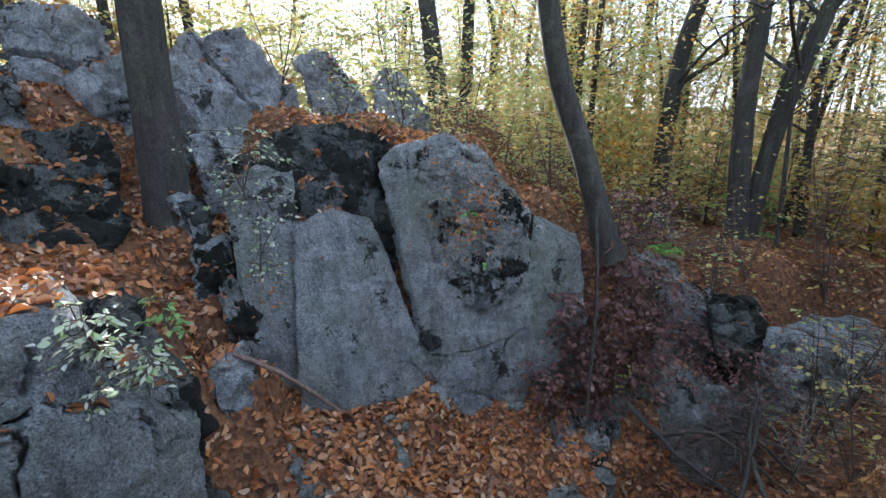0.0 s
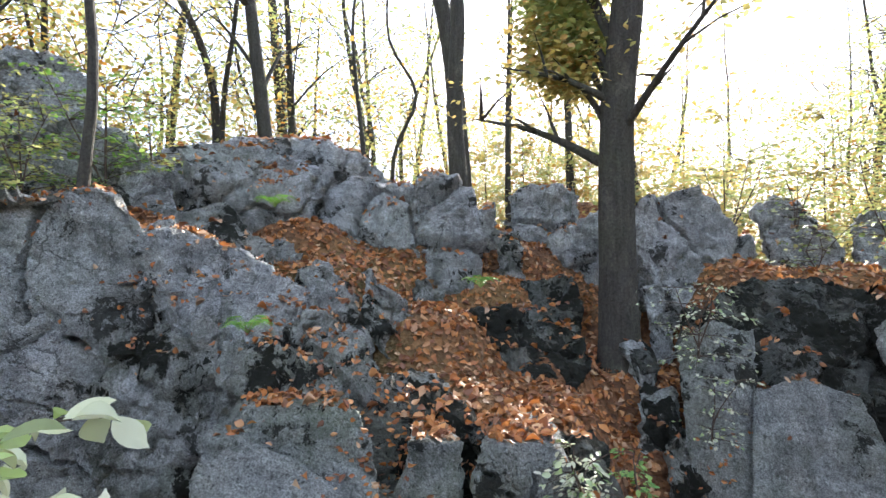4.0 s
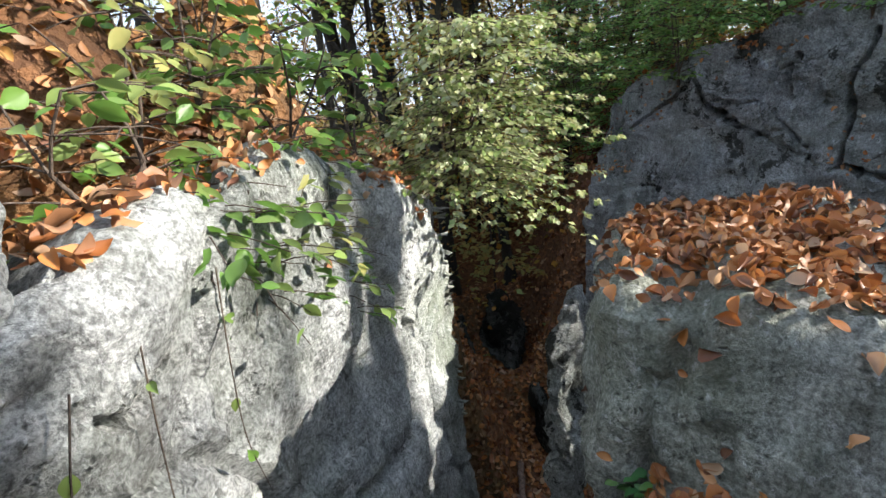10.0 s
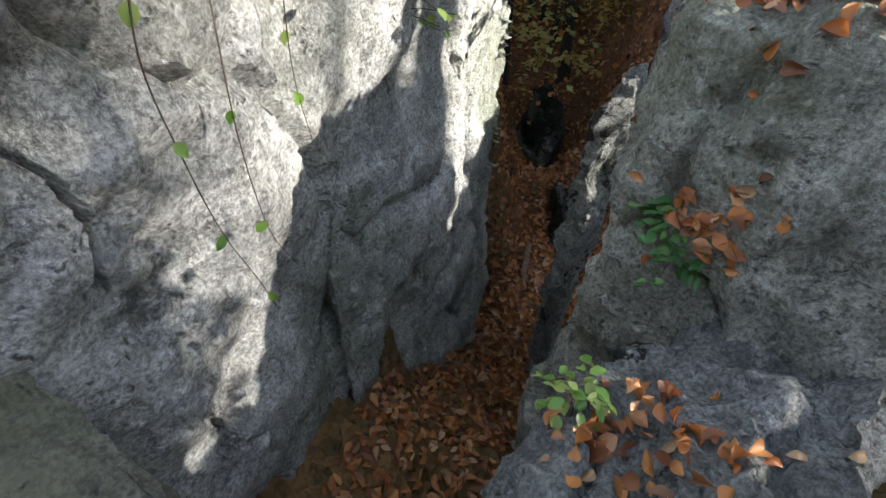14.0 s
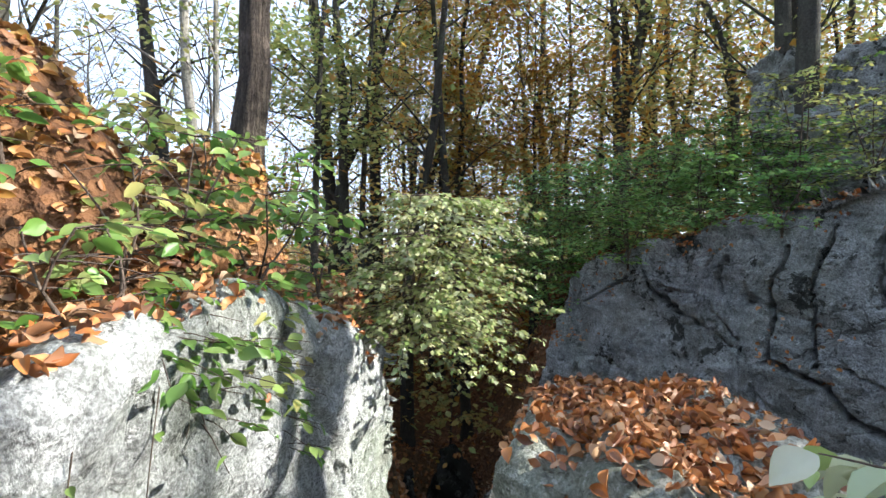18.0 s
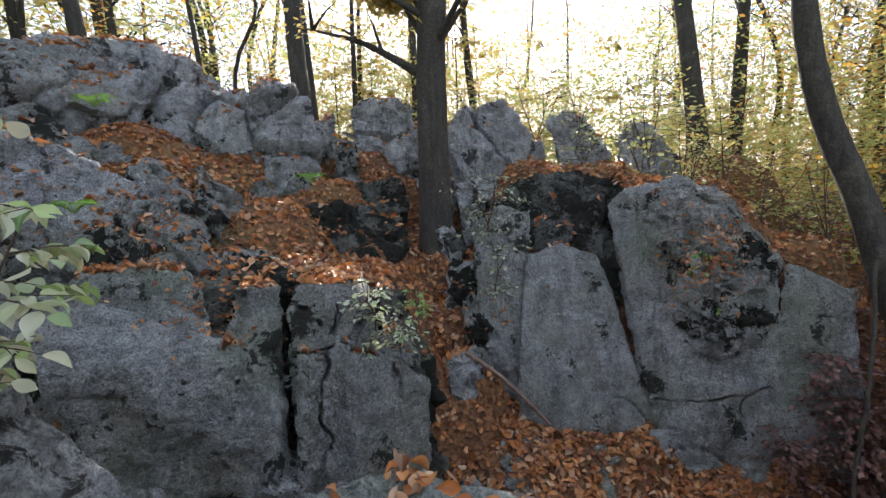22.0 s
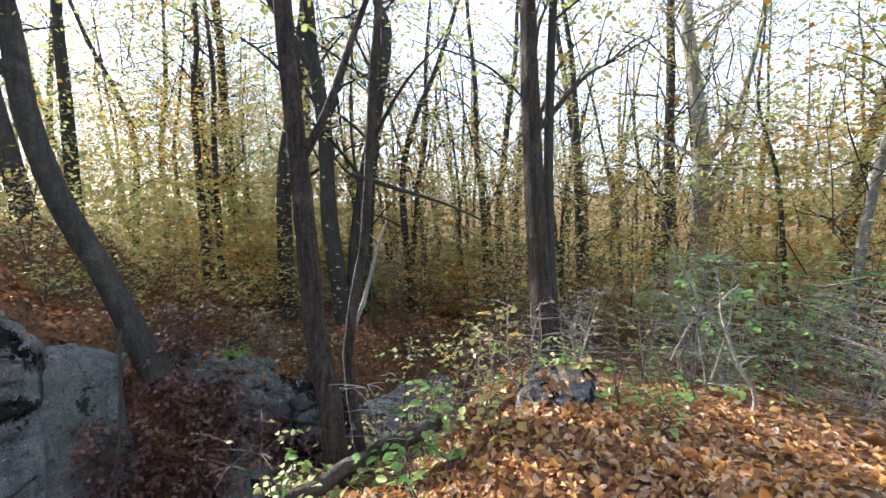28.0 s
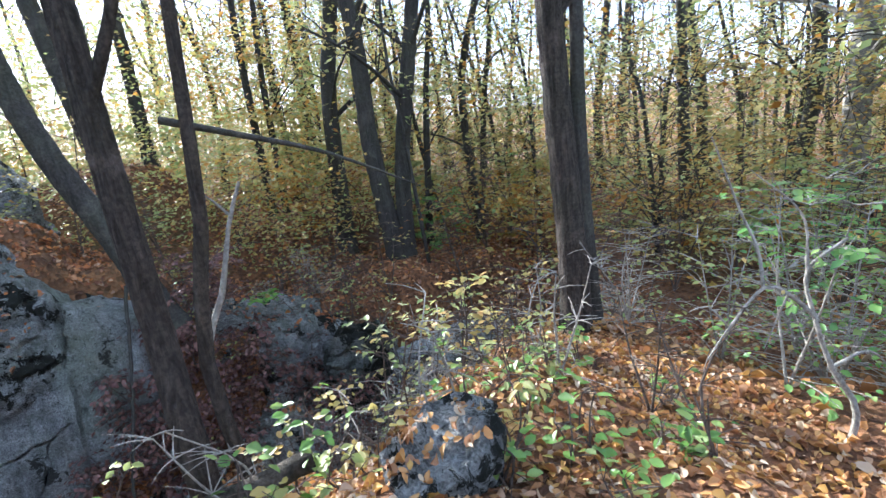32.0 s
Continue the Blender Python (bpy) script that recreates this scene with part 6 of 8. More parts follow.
tree('young_tree', [(-15.43, -4.37, 3.51), (-15.45, -4.27, 8.78)], 0.1, 'dark grey-barked beech trunk in the autumn wood', crown=3)
tree('young_tree', [(-13.12, -9.6, 1.77), (-13.27, -9.37, 9.11)], 0.1, 'dark grey-barked beech trunk in the autumn wood', crown=3, leafy=6.0, low=1.6, leaf_size=0.1)
tree('leaning_tree', [(2.15, 6.15, -0.4), (1.74, 6.19, 0.86), (1.36, 6.21, 1.85), (1.14, 6.21, 2.88), (1.08, 6.21, 3.91)], 0.145, 'dark beech leaning out over the pit', crown=1)
double = tree('double_tree', [(5.5, 9.0, -1.05), (5.29, 9.09, 1.3), (5.29, 9.09, 3.18), (5.14, 9.15, 4.68), (5.1, 9.17, 5.68)], 0.18, 'one stem of a forked grey beech', crown=2)
tree('double_tree', [(5.68, 9.05, -1.05), (5.82, 8.99, 1.0), (6.26, 8.77, 3.37), (6.53, 8.62, 4.99), (6.39, 8.7, 5.69)], 0.155, 'second stem of a forked grey beech', crown=1)
forked = tree('forked_tree', [(3.37, 2.1, -0.45), (3.33, 2.15, 0.4), (3.29, 2.27, 0.89), (3.27, 2.3, 1.63), (3.25, 2.36, 2.39), (3.24, 2.42, 2.97), (3.24, 2.5, 4.2)], 0.076, 'rough-barked tree with a torn side limb', crown=1)
thin = tree('thin_stem', [(3.58, 2.2, -0.4), (3.48, 2.22, 0.72), (3.62, 2.19, 1.43), (3.69, 2.17, 2.15), (3.78, 2.14, 2.99)], 0.04, 'thin dark stem beside the rough-barked tree', crown=2)
tree('big_trunk', [(6.42, 3.75, -0.75), (6.42, 3.75, 0.32), (6.35, 3.79, 1.89), (6.32, 3.81, 3.18)], 0.14, 'big dark furrowed trunk on the ridge', crown=1)
tree('big_trunk', [(6.62, 3.72, -0.75), (6.56, 3.76, 0.71), (6.55, 3.78, 1.88), (6.58, 3.76, 3.18)], 0.075, 'slimmer companion of the big dark trunk', crown=2)
tree('beech_tree', [(12.5, 9.3, -1.85), (12.43, 9.36, 0.8), (12.31, 9.47, 4.78)], 0.15, 'grey trunk in the hollow', crown=2)
tree('beech_tree', [(15.25, 7.65, -0.86), (15.23, 7.68, 1.25), (15.24, 7.67, 2.9), (15.14, 7.81, 4.36)], 0.26, 'thick pale-patched beech with rising limbs', crown=1)
tree('beech_tree', [(15.48, 7.88, -0.0), (15.63, 7.68, 2.51), (15.91, 7.24, 3.64), (16.11, 6.93, 4.8)], 0.12, 'rising limb of the pale-patched beech', crown=2)
tree('beech_tree', [(3.08, 11.98, -0.45), (3.08, 11.98, 3.98), (3.25, 11.95, 5.5)], 0.1, 'dark grey-barked beech trunk in the autumn wood', crown=2)
# pale bark, picked by the label, stands for sun on these two trunks
tree('beech_tree', [(11.87, 2.75, -0.23), (11.92, 2.59, 1.69), (12.03, 2.22, 4.0)], 0.09, 'trunk beyond the bank, sunlight put into its pale bark', crown=2)
tree('beech_tree', [(13.29, 2.39, -0.07), (13.34, 2.18, 2.13), (13.39, 1.98, 3.51)], 0.1, 'trunk beyond the bank, sunlight put into its pale bark', crown=2)
tree('young_tree', [(6.04, 8.6, -1.51), (5.87, 8.72, 1.43), (5.75, 8.8, 3.18)], 0.04, 'thin sapling stem on the slope', crown=2)
tree('young_tree', [(9.4, 10.45, -2.39), (9.26, 10.58, 0.26)], 0.06, 'dark grey-barked beech trunk in the autumn wood', crown=2)

# ---- shrubs, ferns and branches ----
def brink_bush():
    """A young bush with thin stems and flat sprays of large cream and green leaves."""
    rng = np.random.default_rng(64)
    base = Vector((-0.78, -0.66, float(ground_z(-0.78, -0.66)) - 0.1))
    root = thing("front_bush", "cream and green leaved young bush on the brink", "bush", "", base)
    middle, reach = np.array((-1.0, -0.43, 1.25)), np.array((0.64, 0.5, 0.46))

    def room(p):
        return ((((p - middle) / reach) ** 2).sum() < 1.0) and p[0] < -0.6

    rows, woods = [], []

    def leafy(p0, way, length, r):
        """A twig with leaves on both sides, kept inside the crown's space."""
        end = p0 + way * length + np.array((0, 0, -0.16 * length))
        for _ in range(6):
            if room(end):
                break
            length *= 0.75
            end = p0 + way * length + np.array((0, 0, -0.16 * length))
        tw = spline([p0, (p0 + end) / 2 + np.array((0, 0, 0.05 * length)), end], 0.03)
        woods.append(tube("twig", tw - np.array(base), np.linspace(r, 0.0009, len(tw)), 5))
        for q, p in enumerate(tw[1:]):
            if room(p):
                rows.append((p, way, 1 if q % 2 else -1))
        return tw

    for tip in [(-0.66, -0.5, 1.66), (-0.9, -0.3, 1.5), (-0.8, -0.72, 1.42), (-1.2, -0.5, 1.42), (-0.75, -0.1, 1.3), (-1.25, -0.25, 1.4), (-0.72, -0.8, 1.3)]:
        foot = np.array((base.x + rng.normal(0, 0.03), base.y + rng.normal(0, 0.03), base.z))
        mid = foot * 0.45 + np.array(tip) * 0.55 + np.array((0.0, -0.05, 0.12))
        st = spline([foot, foot + (0, 0, 0.4), mid, tip], 0.05)
        part("stem", tube("stem", st - np.array(base), np.linspace(0.009, 0.0025, len(st)), 7, 0.05, 4), TWIG, root)
        for f in np.linspace(0.5, 1.0, 9):
            p = st[min(len(st) - 1, int(f * len(st)))]
            for _ in range(2):
                a = rng.uniform(0, 2 * np.pi)
                way = np.array((math.cos(a), math.sin(a), rng.uniform(-0.08, 0.22)))
                tw = leafy(p, way, rng.uniform(0.3, 0.58) * (1.25 - 0.5 * f), 0.0028)
                for k in range(2, len(tw) - 1, 4):
                    turn = a + rng.choice((-1, 1)) * rng.uniform(0.5, 1.0)
                    leafy(tw[k], np.array((math.cos(turn), math.sin(turn), rng.uniform(-0.2, 0.1))), rng.uniform(0.08, 0.16), 0.0015)
    tagged(part("twigwork", merged("twigwork", woods), TWIG, root), kind="stuff")
    at = np.array([r[0] for r in rows]) - np.array(base)
    way = np.array([r[1] for r in rows])
    side = np.array([r[2] for r in rows])[:, None]
    n = len(rows)
    out = np.stack([-way[:, 1], way[:, 0], np.zeros(n)], -1) * side
    along = out * 0.8 + way * 0.6 + np.stack([np.zeros(n), np.zeros(n), rng.normal(-0.55, 0.35, n)], -1)
    up = unit(np.stack([rng.normal(0, 0.4, n), rng.normal(0, 0.4, n), np.ones(n)], -1))
    part("foliage", leaves("foliage", at, along, up, rng.uniform(0.04, 0.072, n), 2, 0.5), LEAF_BUSH, root)


brink_bush()
sapling("hanging_bush", (-3.2, -2.95, 0.95), 1.0, 1.1, 9500, LEAF_PALE, "pale yellow-green bush hanging over the ravine", 0.045, 12, category="bush", stems=6, droop=0.3, lean=(-0.1, 0.15), tilt=0.7)
for at, h, sp, n in [((-7.1, -1.3, 1.9), 1.0, 1.1, 3600), ((-7.6, -2.4, 1.5), 1.2, 1.2, 3800), ((-7.7, -3.6, 0.6), 1.3, 1.0, 3200), ((-7.0, -0.5, 2.1), 1.0, 0.8, 2200), ((-8.6, -3.6, 1.2), 1.7, 1.4, 3800), ((-7.5, -3.1, -0.4), 1.2, 0.8, 2400), ((-9.3, -2.2, 1.6), 1.7, 1.4, 3600)]:
    sapling("green_shrub", at, h, sp, n, LEAF_GREEN, "dense green shrub on the rock top", 0.056, 10, category="bush", group="green shrubs", stems=4, droop=0.1)
for at, h, n, m in [((-1.5, -2.95, 1.5), 0.5, 120, LEAF_FRESH), ((-1.2, -2.85, 1.45), 0.45, 90, LEAF_LIME), ((-1.8, -2.85, 1.4), 0.42, 110, LEAF_FRESH), ((-1.3, -2.56, 1.05), 0.3, 90, LEAF_FRESH), ((-1.6, -2.68, 1.0), 0.3, 90, LEAF_LIME), ((-0.95, -2.6, 1.3), 0.35, 60, LEAF_FRESH), ((-2.3, -2.95, 1.3), 0.5, 120, LEAF_FRESH), ((-1.75, -2.72, 0.75), 0.25, 70, LEAF_FRESH), ((-1.1, -2.5, 1.2), 0.25, 110, LEAF_FRESH), ((-1.45, -2.62, 1.2), 0.25, 110, LEAF_FRESH)]:
    sapling("bramble", at, h, 0.4, n, m, "green hazel-leaved shoots on the cliff edge", 0.075, 4, fine=2, category="bush", group="cliff shoots", stems=3, droop=0.2, tilt=0.8)
for x, y, hh, n, m in [(3.3, 1.0, 0.2, 22, LEAF_FRESH), (4.2, 1.6, 0.3, 30, LEAF_YELLOW), (4.7, 1.3, 0.25, 26, LEAF_FRESH), (5.3, 2.1, 0.3, 34, LEAF_LIME), (3.7, 1.2, 0.18, 20, LEAF_FRESH), (5.8, 2.6, 0.35, 40, LEAF_LIME), (4.1, 2.3, 0.5, 60, LEAF_YELLOW), (4.4, 2.8, 0.7, 90, LEAF_YELLOW), (5.5, 1.3, 0.2, 24, LEAF_FRESH), (3.4, 1.7, 0.25, 26, LEAF_FRESH), (4.9, 0.9, 0.2, 22, LEAF_LIME), (6.0, 1.9, 0.3, 40, LEAF_FRESH), (2.4, 1.3, 0.25, 30, LEAF_LIME), (3.0, 1.9, 0.5, 50, LEAF_LIME)]:
    sapling("bank_herb", (x, y, -9), hh, 0.22, n, m, "low green and yellow herb among the leaves", 0.06, 3, fine=True, category="plant", group="herbs on the bank", stems=2)
sapling("pale_shrub", (-1.95, 4.75, 0.7), 0.6, 0.6, 330, LEAF_SILVER, "pale small-leaved shrub on the rock rim", 0.045, 5, category="bush", stems=3, droop=0.25)
sapling("pale_shrub", (-1.8, 4.6, 0.0), 0.5, 0.35, 160, LEAF_SILVER, "pale small-leaved shrub against the rock column", 0.045, 4, category="bush", stems=2, droop=0.2)
sapling("block_shrub", (-1.88, 2.45, 0.22), 0.3, 0.26, 170, LEAF_SILVER, "pale green shrub rooted beside the block", 0.05, 5, fine=True, category="bush", stems=3, droop=0.2)
sapling("block_shrub", (-1.73, 2.57, 0.0), 0.18, 0.3, 150, LEAF_SILVER, "pale green shrub spreading over the small block", 0.045, 4, fine=True, category="bush", stems=4, droop=0.3)
sapling("block_shrub", (-1.68, 2.78, 0.18), 0.24, 0.2, 70, LEAF_GREEN, "light green shoots above the small block", 0.045, 3, fine=True, category="bush", stems=2, droop=0.2)
sapling("block_shrub", (-1.87, 2.3, -0.06), 0.12, 0.14, 45, LEAF_SILVER, "pale shoots in the leafy joint of the block", 0.04, 2, fine=True, category="bush", stems=2, droop=0.3)
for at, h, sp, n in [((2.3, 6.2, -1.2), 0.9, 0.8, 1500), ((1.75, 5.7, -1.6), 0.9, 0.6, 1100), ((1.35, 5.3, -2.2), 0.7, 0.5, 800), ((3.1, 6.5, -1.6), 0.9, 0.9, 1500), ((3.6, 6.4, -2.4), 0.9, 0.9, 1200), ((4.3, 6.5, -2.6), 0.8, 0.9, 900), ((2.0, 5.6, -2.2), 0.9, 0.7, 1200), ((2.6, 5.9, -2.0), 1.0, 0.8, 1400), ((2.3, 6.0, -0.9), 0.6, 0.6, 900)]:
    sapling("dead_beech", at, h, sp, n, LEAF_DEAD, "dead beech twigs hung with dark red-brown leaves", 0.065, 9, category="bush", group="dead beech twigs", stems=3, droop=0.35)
for at, h, sp, n, m, sz in [((-6.1, 0.2, 2.3), 0.8, 0.7, 900, LEAF_LIME, 0.05), ((-6.5, 0.9, 2.4), 1.1, 0.8, 1000, LEAF_FRESH, 0.055), ((-5.9, -0.5, 1.9), 0.6, 0.6, 900, LEAF_GREEN, 0.06), ((-6.7, -0.3, 2.3), 1.2, 0.8, 1100, LEAF_LIME, 0.055), ((-6.3, -1.2, 1.9), 0.7, 0.7, 1200, LEAF_GREEN, 0.06), ((-6.6, -2.0, 1.5), 0.7, 0.7, 1200, LEAF_FRESH, 0.06), ((-7.1, 1.5, 2.6), 1.0, 0.8, 700, LEAF_LIME, 0.055)]:
    sapling("ledge_shrub", at, h, sp, n, m, "light green small-leaved shrub above the fissured face", sz, 7, category="bush", group="shrubs above the face", stems=3)
for at, h, sp, n, m in [((-0.6, 7.0, 1.2), 0.8, 0.6, 260, LEAF_LIME), ((-1.3, 6.6, 1.3), 0.5, 0.5, 200, LEAF_PALE), ((0.1, 6.6, 1.1), 0.5, 0.5, 200, LEAF_YELLOW), ((-0.1, 7.6, 1.0), 1.1, 0.7, 320, LEAF_LIME), ((0.9, 7.4, 0.6), 0.9, 0.7, 260, LEAF_YELLOW), ((-1.7, 7.6, 1.6), 1.0, 0.7, 320, LEAF_PALE), ((-0.7, 8.4, 1.4), 1.6, 0.9, 420, LEAF_LIME), ((1.7, 7.9, 0.2), 1.2, 0.8, 300, LEAF_LIME), ((-2.6, 8.2, 1.8), 1.4, 0.9, 420, LEAF_PALE), ((0.4, 9.0, 0.9), 1.8, 1.0, 460, LEAF_YELLOW)]:
    sapling("rim_shrub", at, h, sp, n, m, "pale yellow-green shrub on the leafy rim", 0.06, 5, category="bush", group="shrubs on the rim", stems=3)
fern((1.62, 1.12, -0.12), 0.3, 14)
fern((1.56, 1.2, -0.3), 0.28, 10)
fern((3.17, 6.8, -0.55), 0.35, 9)
fern((-3.79, 1.24, 1.15), 0.24, 8)
fern((-3.66, 3.61, 1.3), 0.25, 8)
fern((-5.34, 2.21, 2.2), 0.25, 8)
branch("fallen_branch", [(-1.37, 3.29, None), (-0.78, 3.35, None), (0.16, 3.71, None), (0.78, 3.74, None), (1.57, 3.98, None), (2.35, 4.17, None)], 0.04, 0.02, "long bare fallen branch across the pit", forks=2)
branch("fallen_branch", [(0.5, 3.05, None), (1.31, 3.47, None), (1.96, 3.68, None), (2.76, 3.91, None)], 0.06, 0.045, "thick reddish fallen branch in the pit")
branch("fallen_branch", [(-0.34, 3.51, None), (0.07, 3.53, None), (0.73, 3.72, None)], 0.035, 0.025, "short dark branch among the leaves")
branch("fallen_branch", [(-1.93, 2.11, None), (-1.32, 2.52, None), (-0.56, 3.05, None)], 0.022, 0.015, "thin grey stick on the pit floor")
branch("fallen_branch", [(-1.87, 3.95, -0.6), (-1.52, 4.06, -0.85), (-1.04, 4.28, -1.4)], 0.025, 0.018, "dark branch leaning down the gully")
branch("log", [(2.41, 1.51, 0.0), (2.77, 1.6, 0.14), (3.21, 1.68, 0.22), (3.93, 1.8, 0.3)], 0.045, 0.055, "dark fallen branch on the bank", BARK_ROUGH, category="log")
branch("leaning_stick", [(1.85, 5.88, 0.31), (1.79, 5.41, -0.75), (1.65, 4.95, -1.9)], 0.02, 0.016, "dead stick leaning against the rock", BARK)
for at, h, sp, n, m in [((7.65, 3.2, -0.9), 1.5, 0.9, 300, LEAF_LIME), ((8.2, 2.5, -1.0), 1.8, 1.1, 600, LEAF_FRESH), ((7.6, 1.5, -0.5), 1.0, 0.8, 260, LEAF_FRESH), ((8.8, 3.4, -1.2), 2.0, 1.2, 700, LEAF_GREEN), ((9.3, 1.2, -1.1), 1.6, 1.1, 700, LEAF_GREEN), ((8.0, 0.2, -0.7), 1.4, 1.0, 600, LEAF_FRESH)]:
    sapling("bank_shrub", at, h, sp, n, m, "pale-twigged green shrub below the bank", 0.06, 7, TWIG_PALE, category="bush", group="shrubs below the bank", stems=3)
pale = thing("bare_shrub", "bare shrub with arching twigs, sunlight put into their pale colour", "bush", "bare shrubs", (6.72, 1.42, -0.35))
for pts, r0, r1 in [([(6.72, 1.42, -0.45), (6.8, 1.41, -0.04), (6.71, 1.5, 0.22), (6.67, 1.59, 0.5), (6.68, 1.66, 0.74), (6.92, 1.64, 0.89)], 0.022, 0.008), ([(6.67, 1.59, 0.5), (6.56, 1.66, 0.63), (6.43, 1.7, 0.68), (6.21, 1.7, 0.49), (6.06, 1.69, 0.33)], 0.014, 0.004), ([(6.43, 1.7, 0.68), (6.44, 1.76, 0.89), (6.4, 1.85, 1.1), (6.31, 1.97, 1.51)], 0.011, 0.004), ([(6.71, 1.5, 0.22), (6.93, 1.47, 0.28), (7.1, 1.42, 0.1)], 0.011, 0.004), ([(6.68, 1.66, 0.74), (6.71, 1.74, 1.04), (6.48, 1.87, 1.31)], 0.01, 0.003), ([(6.21, 1.7, 0.49), (6.12, 1.75, 0.62), (6.02, 1.78, 0.6)], 0.006, 0.003), ([(6.56, 1.66, 0.63), (6.5, 1.68, 0.45), (6.42, 1.66, 0.34)], 0.007, 0.003)]:
    ln = spline([Vector(p) - pale.location for p in pts], 0.06)
    part("twig", tube("twig", ln, np.linspace(r0, r1, len(ln)), 7, 0.08, 5), TWIG_PALE, pale)
sapling("bank_shrub", (6.9, 1.9, -9), 1.3, 0.7, 220, LEAF_GREEN, "green-leaved shrub beside the pale twigs", 0.07, 6, TWIG_PALE, fine=True, category="bush", group="shrubs below the bank", stems=2)
for pts in [[(2.35, 3.48, None), (2.9, 4.0, None), (3.3, 4.5, -2.3), (3.9, 5.3, -2.0)], [(2.6, 5.3, None), (3.2, 5.0, -2.2), (3.9, 4.6, None)], [(3.1, 5.8, None), (3.6, 5.2, -2.3), (4.4, 5.0, None)], [(3.3, 3.9, None), (3.5, 4.8, -2.2), (4.2, 5.8, -2.1)], [(2.2, 5.2, -1.9), (2.7, 4.7, -2.3), (3.3, 4.3, None)]]:
    branch("gully_branch", pts, 0.035, 0.012, "dark bare branch tangled in the gully", BARK, forks=4)
for at, h, sp in [((3.2, 4.9, -9), 0.9, 0.9), ((3.9, 5.4, -9), 1.0, 0.9), ((2.9, 5.4, -9), 0.8, 0.7)]:
    sapling("gully_twigs", at, h, sp, 90, LEAF_DEAD, "dark tangled twigs in the gully", 0.06, 9, category="twig", group="twigs in the gully", stems=4, droop=0.2)
for at, h, sp, n, m in [((4.66, 3.25, -0.9), 1.2, 0.5, 110, LEAF_YELLOW), ((4.38, 3.69, -1.6), 2.0, 0.6, 130, LEAF_PALE), ((5.31, 3.33, -0.5), 0.8, 0.5, 110, LEAF_LIME), ((3.83, 1.84, 0.2), 0.35, 0.25, 40, LEAF_FRESH), ((3.59, 1.6, 0.2), 0.3, 0.25, 40, LEAF_FRESH), ((4.9, 2.6, 0.0), 0.7, 0.4, 70, LEAF_YELLOW)]:
    sapling("bank_seedling", at, h, sp, n, m, "sparse young shoot with yellowing leaves", 0.07, 5, fine=True, category="seedling", group="shoots on the bank", stems=2)

CAUGHT = [(-2.05, -1.3, 1.0, 0.2, 620, (0, 0, -1)), (-2.35, -1.4, 1.0, 0.16, 380, (0, 0, -1)), (-1.95, -1.0, 1.0, 0.14, 320, (0, 0, -1)), (-2.3, -1.0, 1.0, 0.14, 260, (0, 0, -1)), (-1.54, -1.27, 0.4, 0.06, 70, (-0.5, -0.1, -0.85)), (-0.98, -1.24, 0.2, 0.06, 40, (0, 0, -1)), (-1.03, -1.12, 0.25, 0.06, 30, (0, 0, -1)), (-2.7, 2.15, 0.7, 0.25, 160, (0, 0, -1)), (-3.3, 1.6, 0.8, 0.25, 140, (0, 0, -1)), (-2.35, 2.4, 0.6, 0.2, 100, (0, 0, -1)), (-5.9, 2.5, 2.0, 0.3, 160, (0, 0, -1)), (-4.5, 2.7, 1.5, 0.3, 160, (0, 0, -1)), (-5.2, 1.2, 1.9, 0.25, 140, (0, 0, -1)), (-4.1, 1.75, 1.3, 0.25, 130, (0, 0, -1)), (-3.8, 2.15, 1.3, 0.22, 110, (0, 0, -1)),
          (-0.83, -1.08, 0.5, 0.12, 16, (0, 0, -1)), (-0.9, -0.92, 0.5, 0.1, 24, (0, 0, -1)), (-1.63, -1.33, 0.4, 0.07, 14, (-0.6, -0.3, -0.75)), (0.02, 0.36, 0.6, 0.08, 34, (0, 0, -1)), (-0.12, 0.26, 0.6, 0.1, 60, (0, 0, -1)), (0.1, 0.3, 0.6, 0.06, 16, (0, 0, -1)), (0.3, 0.26, 0.6, 0.03, 5, (0, 0, -1))]
CAUGHT += [(0.35, 5.95, 0.55, 0.22, 260, (0.1, 1, -0.25)), (0.3, 5.8, 0.1, 0.2, 260, (0.1, 1, -0.1)), (0.5, 5.75, 0.3, 0.16, 160, (0.1, 1, -0.1)), (-2.71, 1.56, 0.41, 0.1, 60, (-0.6, 0.75, -0.2)), (-6.9, -2.5, 1.0, 0.3, 90, (-1, -0.2, -0.3)), (-5.7, -0.3, 1.0, 0.2, 50, (-1, 0, -0.3)), (-6.9, -2.0, 1.8, 0.35, 160, (-0.6, 0, -0.8)), (-6.2, 0.3, 2.3, 0.3, 130, (-0.3, 0, -0.95)), (-5.0, 0.9, 1.4, 0.3, 90, (-0.7, 0.3, -0.6)), (-1.9, 4.6, -0.3, 0.2, 60, (0.1, 1, -0.2))]
